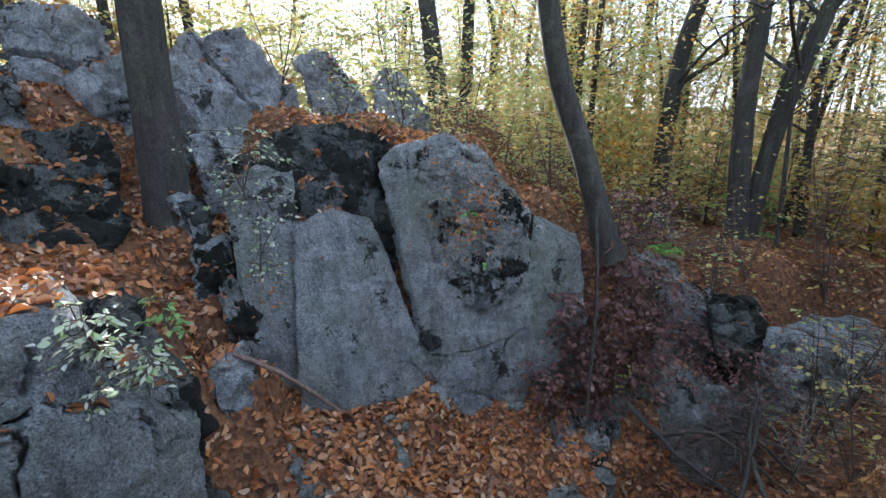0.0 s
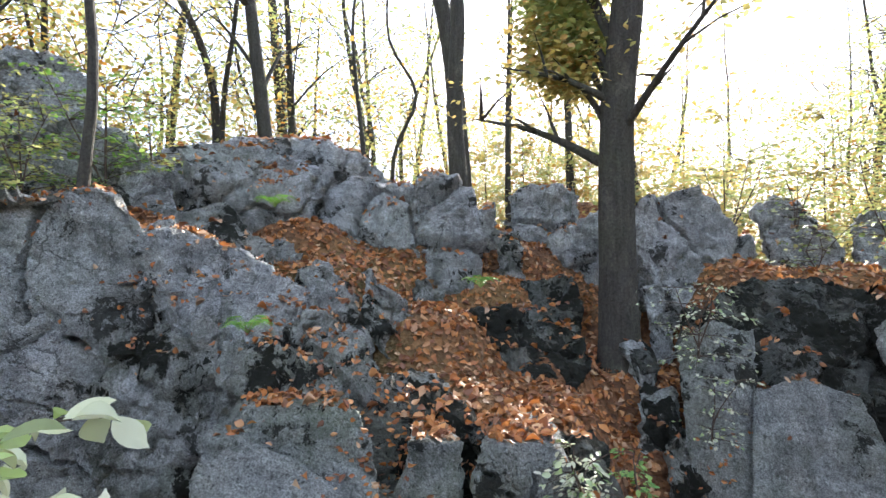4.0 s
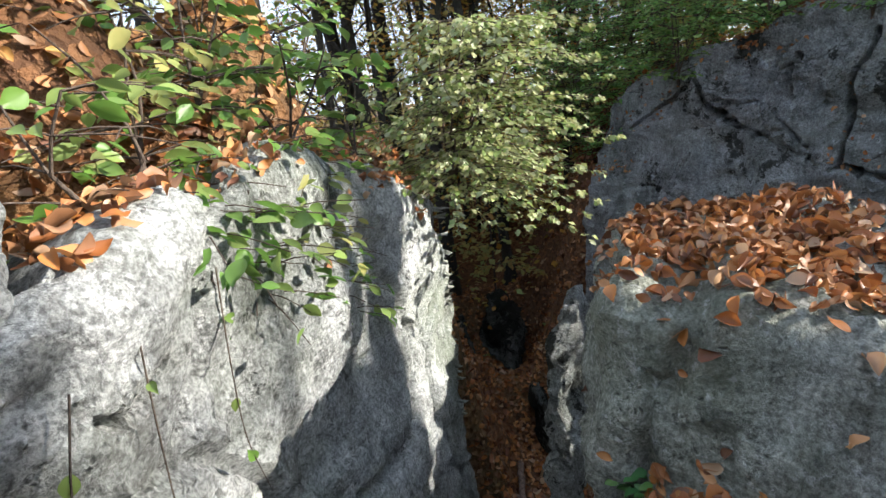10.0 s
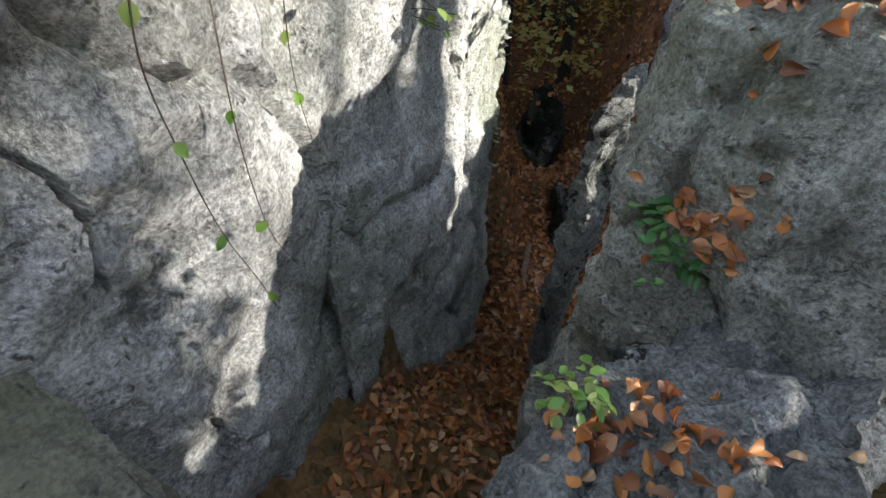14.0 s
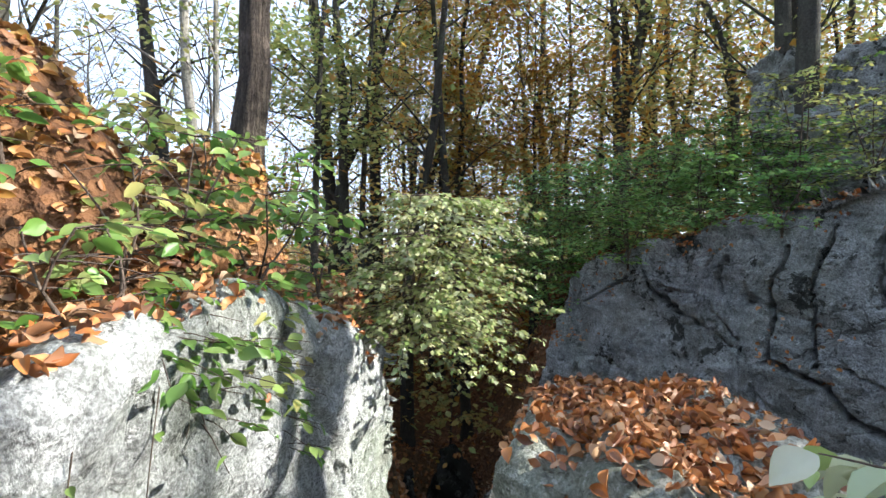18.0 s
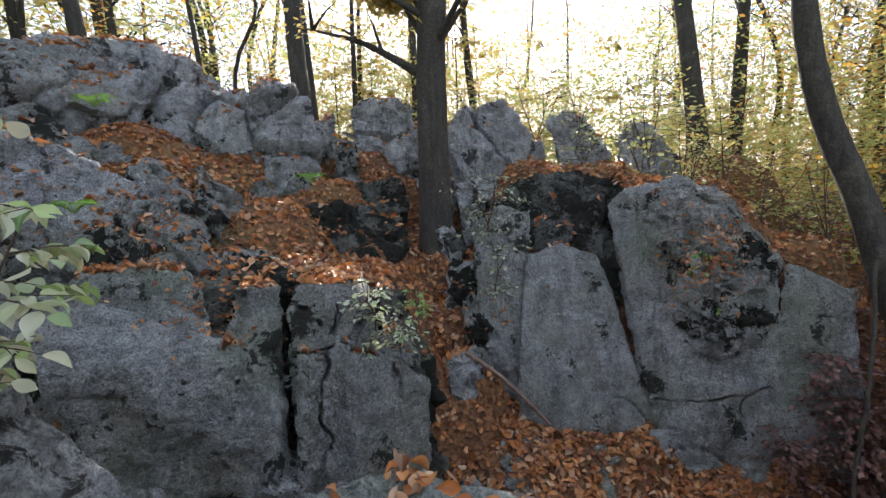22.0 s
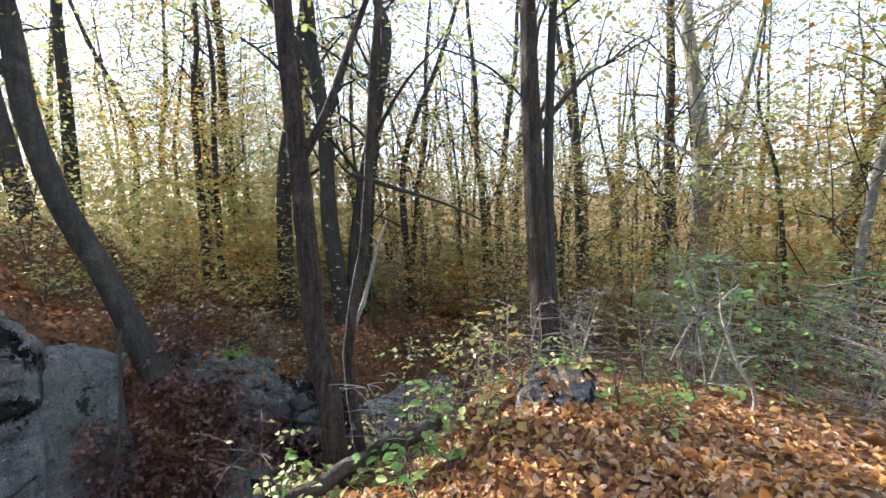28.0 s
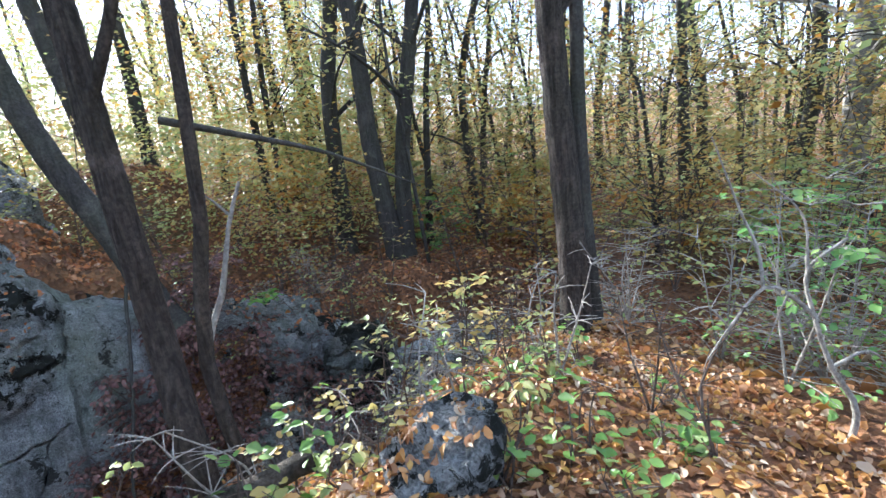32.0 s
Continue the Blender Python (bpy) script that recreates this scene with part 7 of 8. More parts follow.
CAUGHT += [(-6.4, -1.28, 1.74, 0.13, 70, (-0.5, 0.25, -0.8)), (-6.25, -0.99, 1.9, 0.13, 70, (-0.5, 0.25, -0.8)), (-6.09, -0.67, 2.02, 0.13, 70, (-0.5, 0.25, -0.8)), (-5.93, -0.35, 2.09, 0.13, 70, (-0.5, 0.25, -0.8)), (-5.78, -0.05, 2.13, 0.13, 70, (-0.5, 0.25, -0.8)), (-5.63, 0.24, 2.23, 0.13, 70, (-0.5, 0.25, -0.8)), (-5.48, 0.54, 2.31, 0.13, 70, (-0.5, 0.25, -0.8)), (-7.07, -2.69, 1.61, 0.13, 40, (-0.7, 0.35, -0.4)), (-7.17, -2.95, 0.9, 0.13, 40, (-0.7, 0.35, -0.4)), (-7.18, -3.03, 0.33, 0.13, 40, (-0.7, 0.35, -0.4)), (-7.02, -2.7, 0.45, 0.13, 40, (-0.7, 0.35, -0.4)), (-5.93, -0.59, 0.65, 0.07, 16, (-0.8, 0.4, -0.3)), (-5.68, -0.12, 0.53, 0.07, 16, (-0.8, 0.4, -0.3)), (-5.86, -0.45, 0.61, 0.07, 16, (-0.8, 0.4, -0.3))]
CAUGHT += [(0.1, -2.3, 1.6, 0.16, 90, (0, 0, -1)), (-0.35, -2.45, 1.6, 0.2, 170, (0, 0, -1)), (-0.8, -2.62, 1.6, 0.22, 220, (0, 0, -1)), (-1.25, -2.75, 1.6, 0.22, 240, (0, 0, -1)), (-1.7, -2.9, 1.6, 0.22, 220, (0, 0, -1)), (-2.2, -3.0, 1.5, 0.22, 180, (0, 0, -1)), (-2.7, -3.1, 1.3, 0.2, 120, (0, 0, -1))]


def side_limb(root, points, r0, r1, mat=None, label=""):
    """A limb that belongs to a tree, along points of the world."""
    ln = spline([Vector(p) - root.location for p in points], 0.12)
    return part("side_limb", tube("side_limb", ln, np.linspace(r0, r1, len(ln)), 8, 0.05, 2), mat or BARK, root, label)


side_limb(forked, [(3.24, 2.3, 1.95), (3.3, 2.29, 2.07), (3.38, 2.27, 2.21), (3.5, 2.25, 2.46), (3.63, 2.22, 2.8), (3.82, 2.17, 3.27)], 0.034, 0.016, BARK_ROUGH, "torn rising side limb")
side_limb(thin, [(3.56, 2.18, 1.92), (3.9, 2.17, 1.81), (4.25, 2.12, 1.69), (4.66, 2.0, 1.48)], 0.018, 0.004)
side_limb(thin, [(3.5, 2.2, 0.2), (3.48, 2.24, 0.73), (3.62, 2.25, 1.05), (3.73, 2.25, 1.4), (3.82, 2.25, 1.6)], 0.025, 0.008, BARK_PALE, "pale dead stem")
side_limb(thin, [(3.74, 2.25, 1.45), (3.68, 2.25, 1.53), (3.6, 2.25, 1.61)], 0.008, 0.003, BARK_PALE)
side_limb(double, [(5.3, 9.06, 3.3), (5.42, 9.02, 3.5), (5.55, 8.97, 3.75)], 0.07, 0.03)
side_limb(double, [(5.2, 9.1, 4.2), (4.88, 9.22, 4.79), (4.43, 9.38, 5.66), (4.25, 9.43, 6.3)], 0.1, 0.06)

def shade_limb(root, points, r0, spread, count, mat):
    """An added limb with a loose spray of leaves round its outer half, to shade the cliff."""
    side_limb(root, points, r0, 0.012)
    ln = spline([Vector(p) - root.location for p in points], 0.1)
    rng = np.random.default_rng(count)
    at, along, up = spray_leaves(rng, ln[len(ln) // 2:], count, spread, 0.7)
    part("leaf_spray", leaves("leaf_spray", at, along, up, rng.uniform(0.07, 0.13, count)), mat, root)


# limbs added towards the sun, placed to shade the left of the cliff
for tip, start, n, mat in [((-4.06, 5.3, 4.6), 3.2, 1700, LEAF_YELLOW), ((-4.06, 5.3, 5.1), 3.6, 1700, LEAF_LIME), ((-4.02, 5.2, 4.1), 2.9, 1700, LEAF_YELLOW), ((-3.8, 5.4, 4.6), 3.4, 2300, LEAF_LIME), ((-4.06, 5.3, 5.6), 4.0, 1600, LEAF_YELLOW), ((-3.7, 5.3, 5.4), 4.0, 2300, LEAF_YELLOW)]:
    foot, end = Vector((-2.95, 5.22, start)), Vector(tip)
    shade_limb(crag_beech, [foot, foot.lerp(end, 0.4) + Vector((0, 0, 0.25)), end], 0.05, 0.16, n, mat)


def vine(points, every):
    """A thin shoot hanging down the cliff, with a few leaves."""
    base = Vector(points[0])
    root = thing("hanging_vine", "thin dark shoot with few leaves hanging down the cliff", "vine", "vines on the cliff", base)
    ln = spline([Vector(p) - base for p in points], 0.04)
    part("stem", tube("stem", ln, np.linspace(0.0022, 0.0012, len(ln)), 5), TWIG, root)
    rng = np.random.default_rng(int(abs(points[0][0] * 500)))
    at = ln[3::every]
    n = len(at)
    along = np.stack([rng.normal(0, 0.6, n), rng.normal(0, 0.4, n), rng.normal(-0.6, 0.3, n)], -1)
    part("foliage", leaves("foliage", at, along, np.tile((0.3, 1.0, 0.4), (n, 1)), rng.uniform(0.03, 0.055, n), 2, 0.4), LEAF_FRESH, root)


vine([(-0.62, -2.12, 1.15), (-0.56, -2.09, 0.95), (-0.57, -2.08, 0.75), (-0.6, -2.08, 0.55), (-0.66, -2.1, 0.35), (-0.7, -2.12, 0.2)], 6)
vine([(-0.78, -2.2, 1.2), (-0.74, -2.16, 0.95), (-0.72, -2.14, 0.7), (-0.74, -2.14, 0.45), (-0.8, -2.16, 0.3)], 7)
vine([(-1.05, -2.34, 1.2), (-1.0, -2.3, 0.95), (-0.98, -2.28, 0.75), (-1.02, -2.3, 0.55)], 5)
branch("fallen_branch", [(-4.6, -3.3, None), (-4.0, -3.0, None), (-3.5, -2.75, None)], 0.04, 0.02, "dark branch lying in the ravine", forks=2)
sapling("brink_herb", (0.42, 0.22, 0.42), 0.12, 0.14, 70, LEAF_FRESH, "small green herb in the rock crack", 0.034, 3, fine=2, tilt=0.7, category="plant", stems=2)
sapling("brink_herb", (-1.57, -1.33, 0.33), 0.1, 0.17, 170, LEAF_HERB, "small green herb on the boulder ledge", 0.045, 2, fine=True, category="plant", stems=3)
sapling("brink_herb", (-0.99, -1.33, 0.16), 0.09, 0.1, 45, LEAF_FRESH, "small green herb at the ledge edge", 0.04, 2, fine=True, category="plant", stems=2)
sapling("shoulder_herb", (0.3, 5.75, 0.1), 0.25, 0.35, 120, LEAF_GREEN, "dark green herbs on the slab shoulder", 0.06, 3, category="plant", stems=3, droop=0.5)
sapling("shoulder_herb", (0.45, 5.75, -0.35), 0.2, 0.2, 60, LEAF_GREEN, "dark green herbs on the slab shoulder", 0.05, 3, category="plant", stems=2, droop=0.6)
for x, y, hh, sp, n, m in [(4.6, 4.6, 1.6, 0.7, 90, LEAF_YELLOW), (5.4, 4.9, 1.3, 0.7, 80, LEAF_LIME), (6.3, 5.2, 1.8, 0.8, 110, LEAF_YELLOW), (5.0, 5.8, 2.0, 0.8, 110, LEAF_LIME), (7.2, 6.0, 2.2, 1.0, 150, LEAF_YELLOW), (6.2, 6.6, 1.9, 0.9, 120, LEAF_ORANGE), (8.0, 5.0, 1.8, 0.9, 150, LEAF_LIME), (4.3, 7.4, 1.6, 0.8, 120, LEAF_LIME), (5.1, 7.9, 1.4, 0.8, 120, LEAF_YELLOW), (6.6, 8.0, 2.2, 1.0, 170, LEAF_YELLOW), (8.2, 7.6, 2.2, 1.0, 170, LEAF_LIME), (7.4, 9.2, 2.4, 1.1, 200, LEAF_YELLOW), (4.2, 9.6, 1.8, 0.9, 160, LEAF_YELLOW), (3.2, 9.0, 1.4, 0.8, 140, LEAF_LIME), (9.6, 6.2, 2.2, 1.1, 200, LEAF_LIME), (9.4, 8.8, 2.4, 1.1, 200, LEAF_ORANGE), (5.8, 10.8, 2.4, 1.1, 200, LEAF_YELLOW), (8.6, 10.8, 2.6, 1.1, 220, LEAF_LIME), (10.8, 7.6, 2.4, 1.2, 220, LEAF_YELLOW), (2.4, 10.4, 1.8, 0.9, 160, LEAF_YELLOW), (11.2, 5.0, 2.2, 1.2, 260, LEAF_LIME), (10.2, 4.0, 1.8, 1.1, 260, LEAF_GREEN), (9.4, 2.6, 1.8, 1.1, 420, LEAF_FRESH), (10.6, 2.0, 2.0, 1.2, 420, LEAF_GREEN), (7.0, 4.4, 1.2, 0.7, 110, LEAF_LIME), (6.0, 4.2, 0.9, 0.6, 80, LEAF_YELLOW)]:
    sapling("understory_sapling", (x, y, -9), hh, sp, n, m, "thin twiggy young beech with sparse autumn leaves", 0.085, 9, category="sapling", group="young growth in the hollow", stems=3)
for x, y, hh, sp in [(4.9, 3.9, 0.9, 0.6), (5.9, 5.6, 1.2, 0.8), (4.5, 5.3, 1.0, 0.7), (7.4, 5.1, 1.1, 0.8), (6.9, 3.6, 0.9, 0.7), (7.7, 2.2, 1.2, 0.9), (3.9, 8.3, 0.8, 0.7), (2.9, 7.8, 0.7, 0.6), (8.3, 1.2, 1.3, 1.0), (7.3, 0.6, 1.0, 0.9)]:
    sapling("bare_shrub", (x, y, -9), hh, sp, 16, LEAF_YELLOW, "pale bare shrub with arching twigs", 0.06, 9, TWIG_PALE, category="bush", group="bare shrubs", stems=4)
crest = np.random.default_rng(77)
for i in range(34):
    x, y = crest.uniform(2.5, 5.6), crest.uniform(0.9, 2.9)
    m = (LEAF_FRESH, LEAF_LIME, LEAF_YELLOW, LEAF_FRESH)[i % 4]
    sapling("bank_herb", (x, y, -9), crest.uniform(0.12, 0.35), 0.2, int(crest.uniform(18, 40)), m, "low green and yellow herb among the leaves", 0.065, 3, fine=True, category="plant", group="herbs on the bank", stems=2)
for i in range(12):
    x, y = crest.uniform(2.7, 5.8), crest.uniform(1.2, 3.4)
    sapling("dead_twigs", (x, y, -9), crest.uniform(0.3, 0.8), 0.35, 6, LEAF_YELLOW, "thin dry twigs standing in the leaves", 0.05, 6, TWIG_PALE if i % 2 else TWIG, category="twig", group="dry twigs on the bank", stems=2)
for i in range(26):
    x, y = crest.uniform(1.2, 5.0), crest.uniform(5.6, 8.6)
    sapling("slope_twigs", (x, y, -9), crest.uniform(0.4, 1.0), 0.5, 60, LEAF_DEAD if i % 3 else LEAF_LIME, "dry twigs with brown leaves on the slope", 0.06, 6, category="twig", group="dry twigs on the slope", stems=2)
for i, at in enumerate([(-8.39, -3.83, 1.88), (-7.82, -2.75, 1.99), (-7.28, -1.8, 2.16), (-7.03, -1.05, 2.28), (-7.62, -3.12, 1.28), (-7.35, -3.44, 0.98)]):
    sapling("green_shrub", at, 0.9, 0.8, 1500, LEAF_FRESH if i % 2 else LEAF_GREEN, "dense green shrub on the rock top", 0.052, 10, category="bush", group="green shrubs", stems=4, droop=0.1)
for at, h, sp, n, m in [((-2.2, -3.9, 1.9), 0.5, 0.5, 120, LEAF_FRESH), ((-1.6, -3.6, 1.7), 0.45, 0.45, 110, LEAF_LIME), ((-2.9, -3.9, 1.8), 0.6, 0.5, 140, LEAF_FRESH), ((-1.0, -3.3, 1.6), 0.4, 0.45, 100, LEAF_FRESH)]:
    sapling("bank_bramble", at, h, sp, n, m, "green leafy shoots on the leaf bank above the cliff", 0.085, 4, fine=2, category="bush", group="cliff shoots", stems=3, droop=0.15, tilt=0.7)

# ---- the wood behind: templates copied over the slopes ----
def forest():
    rng = np.random.default_rng(11)
    kinds = []
    for i, (r, crown, h) in enumerate([(0.14, 1, 13), (0.1, 2, 12), (0.08, 3, 10), (0.18, 1, 15), (0.06, 2, 8), (0.11, 3, 12), (0.07, 1, 9)]):
        x, y = 40 + i * 3, 60
        z = float(ground_z(x, y))
        kinds.append(tree("wood_tree", [(x, y, z - 0.2), (x + rng.normal(0, 0.2), y + rng.normal(0, 0.2), z + 3)], r, "slender dark-barked tree of the autumn wood", crown, h, 0.26, low=1.4, leaf_size=0.13, joined=True))
    placed = [(40 + i * 3, 60) for i in range(len(kinds))]
    tries = 0
    while len(placed) < 250 and tries < 9000:
        tries += 1
        a = rng.uniform(0, 2 * np.pi)
        d = 9.5 + 62 * rng.uniform(0, 1) ** 1.35
        x, y = d * math.cos(a), 2.0 + d * math.sin(a)
        if min(math.hypot(x - q[0], y - q[1]) for q in placed) < 1.25:
            continue
        if (y < -3 and rng.uniform() < 0.3) or (x > -2 and y < -4):
            continue
        # the nearer slopes carry the trees named below
        if math.hypot(x - 5, y - 2) < 8.5 or math.hypot(x + 6, y) < 6.5 or (abs(x + 1.6 + 0.583 * (y + 2.3)) < 2.6 and 0 < y < 22) or (abs(x - 4.9 + 0.583 * (y - 0.6)) < 3.7 and 3 < y < 22):
            continue
        placed.append((x, y))
        k = kinds[rng.integers(len(kinds))]
        copy_thing(k, pose(x, y, float(ground_z(x, y)) - 0.1, rng.normal(0, 2), rng.normal(0, 2), rng.uniform(0, 360)))
    for _ in range(80):
        x, y = rng.uniform(2, 26), rng.uniform(9.5, 27)
        if abs(x - 4.9 + 0.583 * (y - 0.6)) < 3.7 or min(math.hypot(x - q[0], y - q[1]) for q in placed) < 0.7:
            continue
        placed.append((x, y))
        copy_thing(kinds[(4, 6, 2)[rng.integers(3)]], pose(x, y, float(ground_z(x, y)) - 0.1, rng.normal(0, 3), rng.normal(0, 3), rng.uniform(0, 360)))
    for _ in range(26):
        x, y = rng.uniform(12.5, 27), rng.uniform(-4, 11)
        if min(math.hypot(x - q[0], y - q[1]) for q in placed) > 0.9:
            placed.append((x, y))
            copy_thing(kinds[rng.integers(len(kinds))], pose(x, y, float(ground_z(x, y)) - 0.1, rng.normal(0, 3), rng.normal(0, 3), rng.uniform(0, 360)))
    young = []
    for i, (mat, h, sp, n) in enumerate([(LEAF_YELLOW, 2.6, 1.3, 500), (LEAF_LIME, 2.0, 1.1, 420), (LEAF_ORANGE, 1.7, 1.0, 450), (LEAF_YELLOW, 3.4, 1.5, 620), (LEAF_GREEN, 1.2, 0.8, 500)]):
        x, y = 40 + i * 3, 64
        young.append(sapling("beech_sapling", (x, y, float(ground_z(x, y))), h, sp, n, mat, "autumn beech sapling with flat sprays of leaves", 0.12, 5, group="saplings of the wood"))
    for x, y, k in [(-9.5, -5.6, 5), (-11, -7.5, 2), (-12.5, -5.2, 0), (-14, -8, 5), (-13, -10, 2), (-10.5, -9, 3), (-16, -6.5, 5), (-15.5, -11, 0), (-18, -9, 2), (-12, -3.4, 5), (-8.5, -8.5, 1), (-17, -3.5, 3), (-11.5, -1.0, 1), (-13, 1.0, 2), (-10.5, 3.5, 6)]:
        copy_thing(kinds[k], pose(x, y, float(ground_z(x, y)) - 0.1, 0, 0, rng.uniform(0, 360)))
        copy_thing(kinds[(k + 2) % 7], pose(x + rng.normal(0, 0.8), y + rng.normal(0, 0.8), float(ground_z(x, y)) - 0.3, 0, 0, rng.uniform(0, 360)))
    spots = 0
    while spots < 285:
        a = rng.uniform(-0.9, 3.9)
        d = 8.5 + 30 * rng.uniform(0, 1) ** 1.2
        x, y = d * math.cos(a), 2.0 + d * math.sin(a)
        if math.hypot(x - 5, y - 2) < 6.5 or math.hypot(x + 6, y) < 6.5 or math.hypot(x, y - 7) < 4:
            continue
        spots += 1
        copy_thing(young[rng.integers(len(young))], pose(x, y, float(ground_z(x, y)), 0, 0, rng.uniform(0, 360)))


forest()


def sunlit_gap(x, y, z):
    """Where the canopy stands open, so that the sun reaches the cliff and the bank."""
    to_cliff = (np.abs(x + 2.3 + 0.583 * (y + 2.3)) < 1.7) & (z > 0.4 + 0.42 * (y + 2.3)) & (y > -2)
    to_bank = (np.abs(x - 4.9 + 0.583 * (y - 0.6)) < 3.7) & (z > 0.3 + 0.42 * (y - 0.6)) & (y > 1)
    return to_cliff | to_bank


def twig_mass():
    """Fine bare branches of the wood, too many to count."""
    rng = np.random.default_rng(21)
    clumps, per = 1000, 20
    a = rng.uniform(0, 2 * np.pi, clumps)
    d = 11 + 55 * rng.uniform(0, 1, clumps) ** 1.3
    cx, cy = d * np.cos(a), 2 + d * np.sin(a)
    cz = ground_z(cx, cy) + rng.uniform(0.6, 9.0, clumps)
    keep = ~sunlit_gap(cx, cy, cz + 1.5)
    cx, cy, cz = cx[keep], cy[keep], cz[keep]
    n = len(cx) * per
    c = np.repeat(np.stack([cx, cy, cz], -1), per, 0)
    p0 = c + rng.normal(0, 1, (n, 3)) * np.array([0.35, 0.35, 1.0])
    way = unit(rng.normal(0, 1, (n, 3)) * np.array([0.8, 0.8, 0.5]) + np.array([0, 0, 0.75]))
    ln = rng.uniform(0.7, 2.3, (n, 1))
    p1 = p0 + way * ln * 0.5 + rng.normal(0, 0.07, (n, 3))
    p2 = p0 + way * ln + rng.normal(0, 0.2, (n, 3))
    u = unit(np.cross(way, rng.normal(0, 1, (n, 3))))
    w = np.cross(way, u)
    r = rng.uniform(0.006, 0.017, (n, 1))
    rings = []
    for p, f in ((p0, 1.0), (p1, 0.7), (p2, 0.2)):
        for q in range(3):
            rings.append(p + r * f * (math.cos(q * 2.094) * u + math.sin(q * 2.094) * w))
    v = np.stack(rings, 1).reshape(-1, 3)
    quads = np.array([(k * 3 + q, k * 3 + (q + 1) % 3, k * 3 + 3 + (q + 1) % 3, k * 3 + 3 + q) for k in range(2) for q in range(3)])
    f = (np.arange(n)[:, None, None] * 9 + quads[None]).reshape(-1, 4)
    tagged(part("far_branches", fast_mesh("far_branches", v, f, True), BARK), "fine dark branches of the far wood", "branches", kind="stuff")


twig_mass()


def far_woods():
    """The autumn leaf mass of the far woods, too far off to tell trees apart."""
    rng = np.random.default_rng(8)
    for mat, n, label in ((LEAF_YELLOW, 64000, "yellow leaves of the far woods"), (LEAF_LIME, 40000, "yellow-green leaves of the far woods"), (LEAF_ORANGE, 44000, "orange-brown leaves of the far woods")):
        clump = 2600
        a = rng.uniform(0, 2 * np.pi, clump)
        d = 11.5 + 60 * rng.uniform(0, 1, clump) ** 1.8
        cx, cy = d * np.cos(a), 2 + d * np.sin(a)
        cz = ground_z(cx, cy) + rng.uniform(0.2, 6.0, clump) * rng.uniform(0.15, 1, clump)
        keep = ~sunlit_gap(cx, cy, cz + 1.0)
        cx, cy, cz = cx[keep], cy[keep], cz[keep]
        at, along, up = spray_leaves(rng, np.stack([cx, cy, cz], -1), n, 1.2, 0.3)
        tagged(part("far_woods", leaves("far_woods", at, along, up, rng.uniform(0.08, 0.2, n)), mat), label, "foliage", kind="stuff")


far_woods()


def near_canopy():
    """Loose sprays of yellow and pale green leaves of the wood round about, too many to count."""
    rng = np.random.default_rng(31)
    for mat, n, label in ((LEAF_YELLOW, 34000, "yellow leaf sprays of the nearer wood"), (LEAF_LIME, 40000, "yellow-green leaf sprays of the nearer wood"), (LEAF_PALE, 26000, "pale sunlit leaf sprays of the nearer wood")):
        clump = 420
        a = np.where(rng.uniform(0, 1, clump) < 0.14, rng.uniform(-0.25, 0.95, clump), rng.uniform(0.95, 3.5, clump))
        d = rng.uniform(10.5, 24, clump)
        cx, cy = d * np.cos(a), 2 + d * np.sin(a)
        cz = ground_z(cx, cy) + rng.uniform(0.4, 7.5, clump)
        keep = ~sunlit_gap(cx, cy, cz + 0.6)
        at, along, up = spray_leaves(rng, np.stack([cx, cy, cz], -1)[keep], n, 0.8, 0.22)
        tagged(part("leaf_sprays", leaves("leaf_sprays", at, along, up, rng.uniform(0.07, 0.15, n)), mat), label, "foliage", kind="stuff")


near_canopy()


def ridge_leaves():
    """Backlit yellow and lime sprays low behind the ridge, and the thin high canopy over it."""
    rng = np.random.default_rng(47)
    for mat, n, label in ((LEAF_YELLOW, 36000, "backlit yellow leaf sprays behind the ridge"), (LEAF_LIME, 30000, "backlit lime leaf sprays behind the ridge"), (LEAF_ORANGE, 18000, "backlit orange leaf sprays behind the ridge")):
        clump = 700
        a = rng.uniform(1.05, 3.75, clump)
        d = 10.5 + 24 * rng.uniform(0, 1, clump)
        cx, cy = d * np.cos(a), 2 + d * np.sin(a)
        high = rng.uniform(0, 1, clump) < 0.5
        cz = ground_z(cx, cy) + np.where(high, rng.uniform(4, 13, clump), rng.uniform(0.3, 4.0, clump))
        keep = ~sunlit_gap(cx, cy, cz + 0.6)
        at, along, up = spray_leaves(rng, np.stack([cx, cy, cz], -1)[keep], n, 0.75, 0.2)
        tagged(part("ridge_leaves", leaves("ridge_leaves", at, along, up, rng.uniform(0.08, 0.17, n)), mat), label, "foliage", kind="stuff")


ridge_leaves()


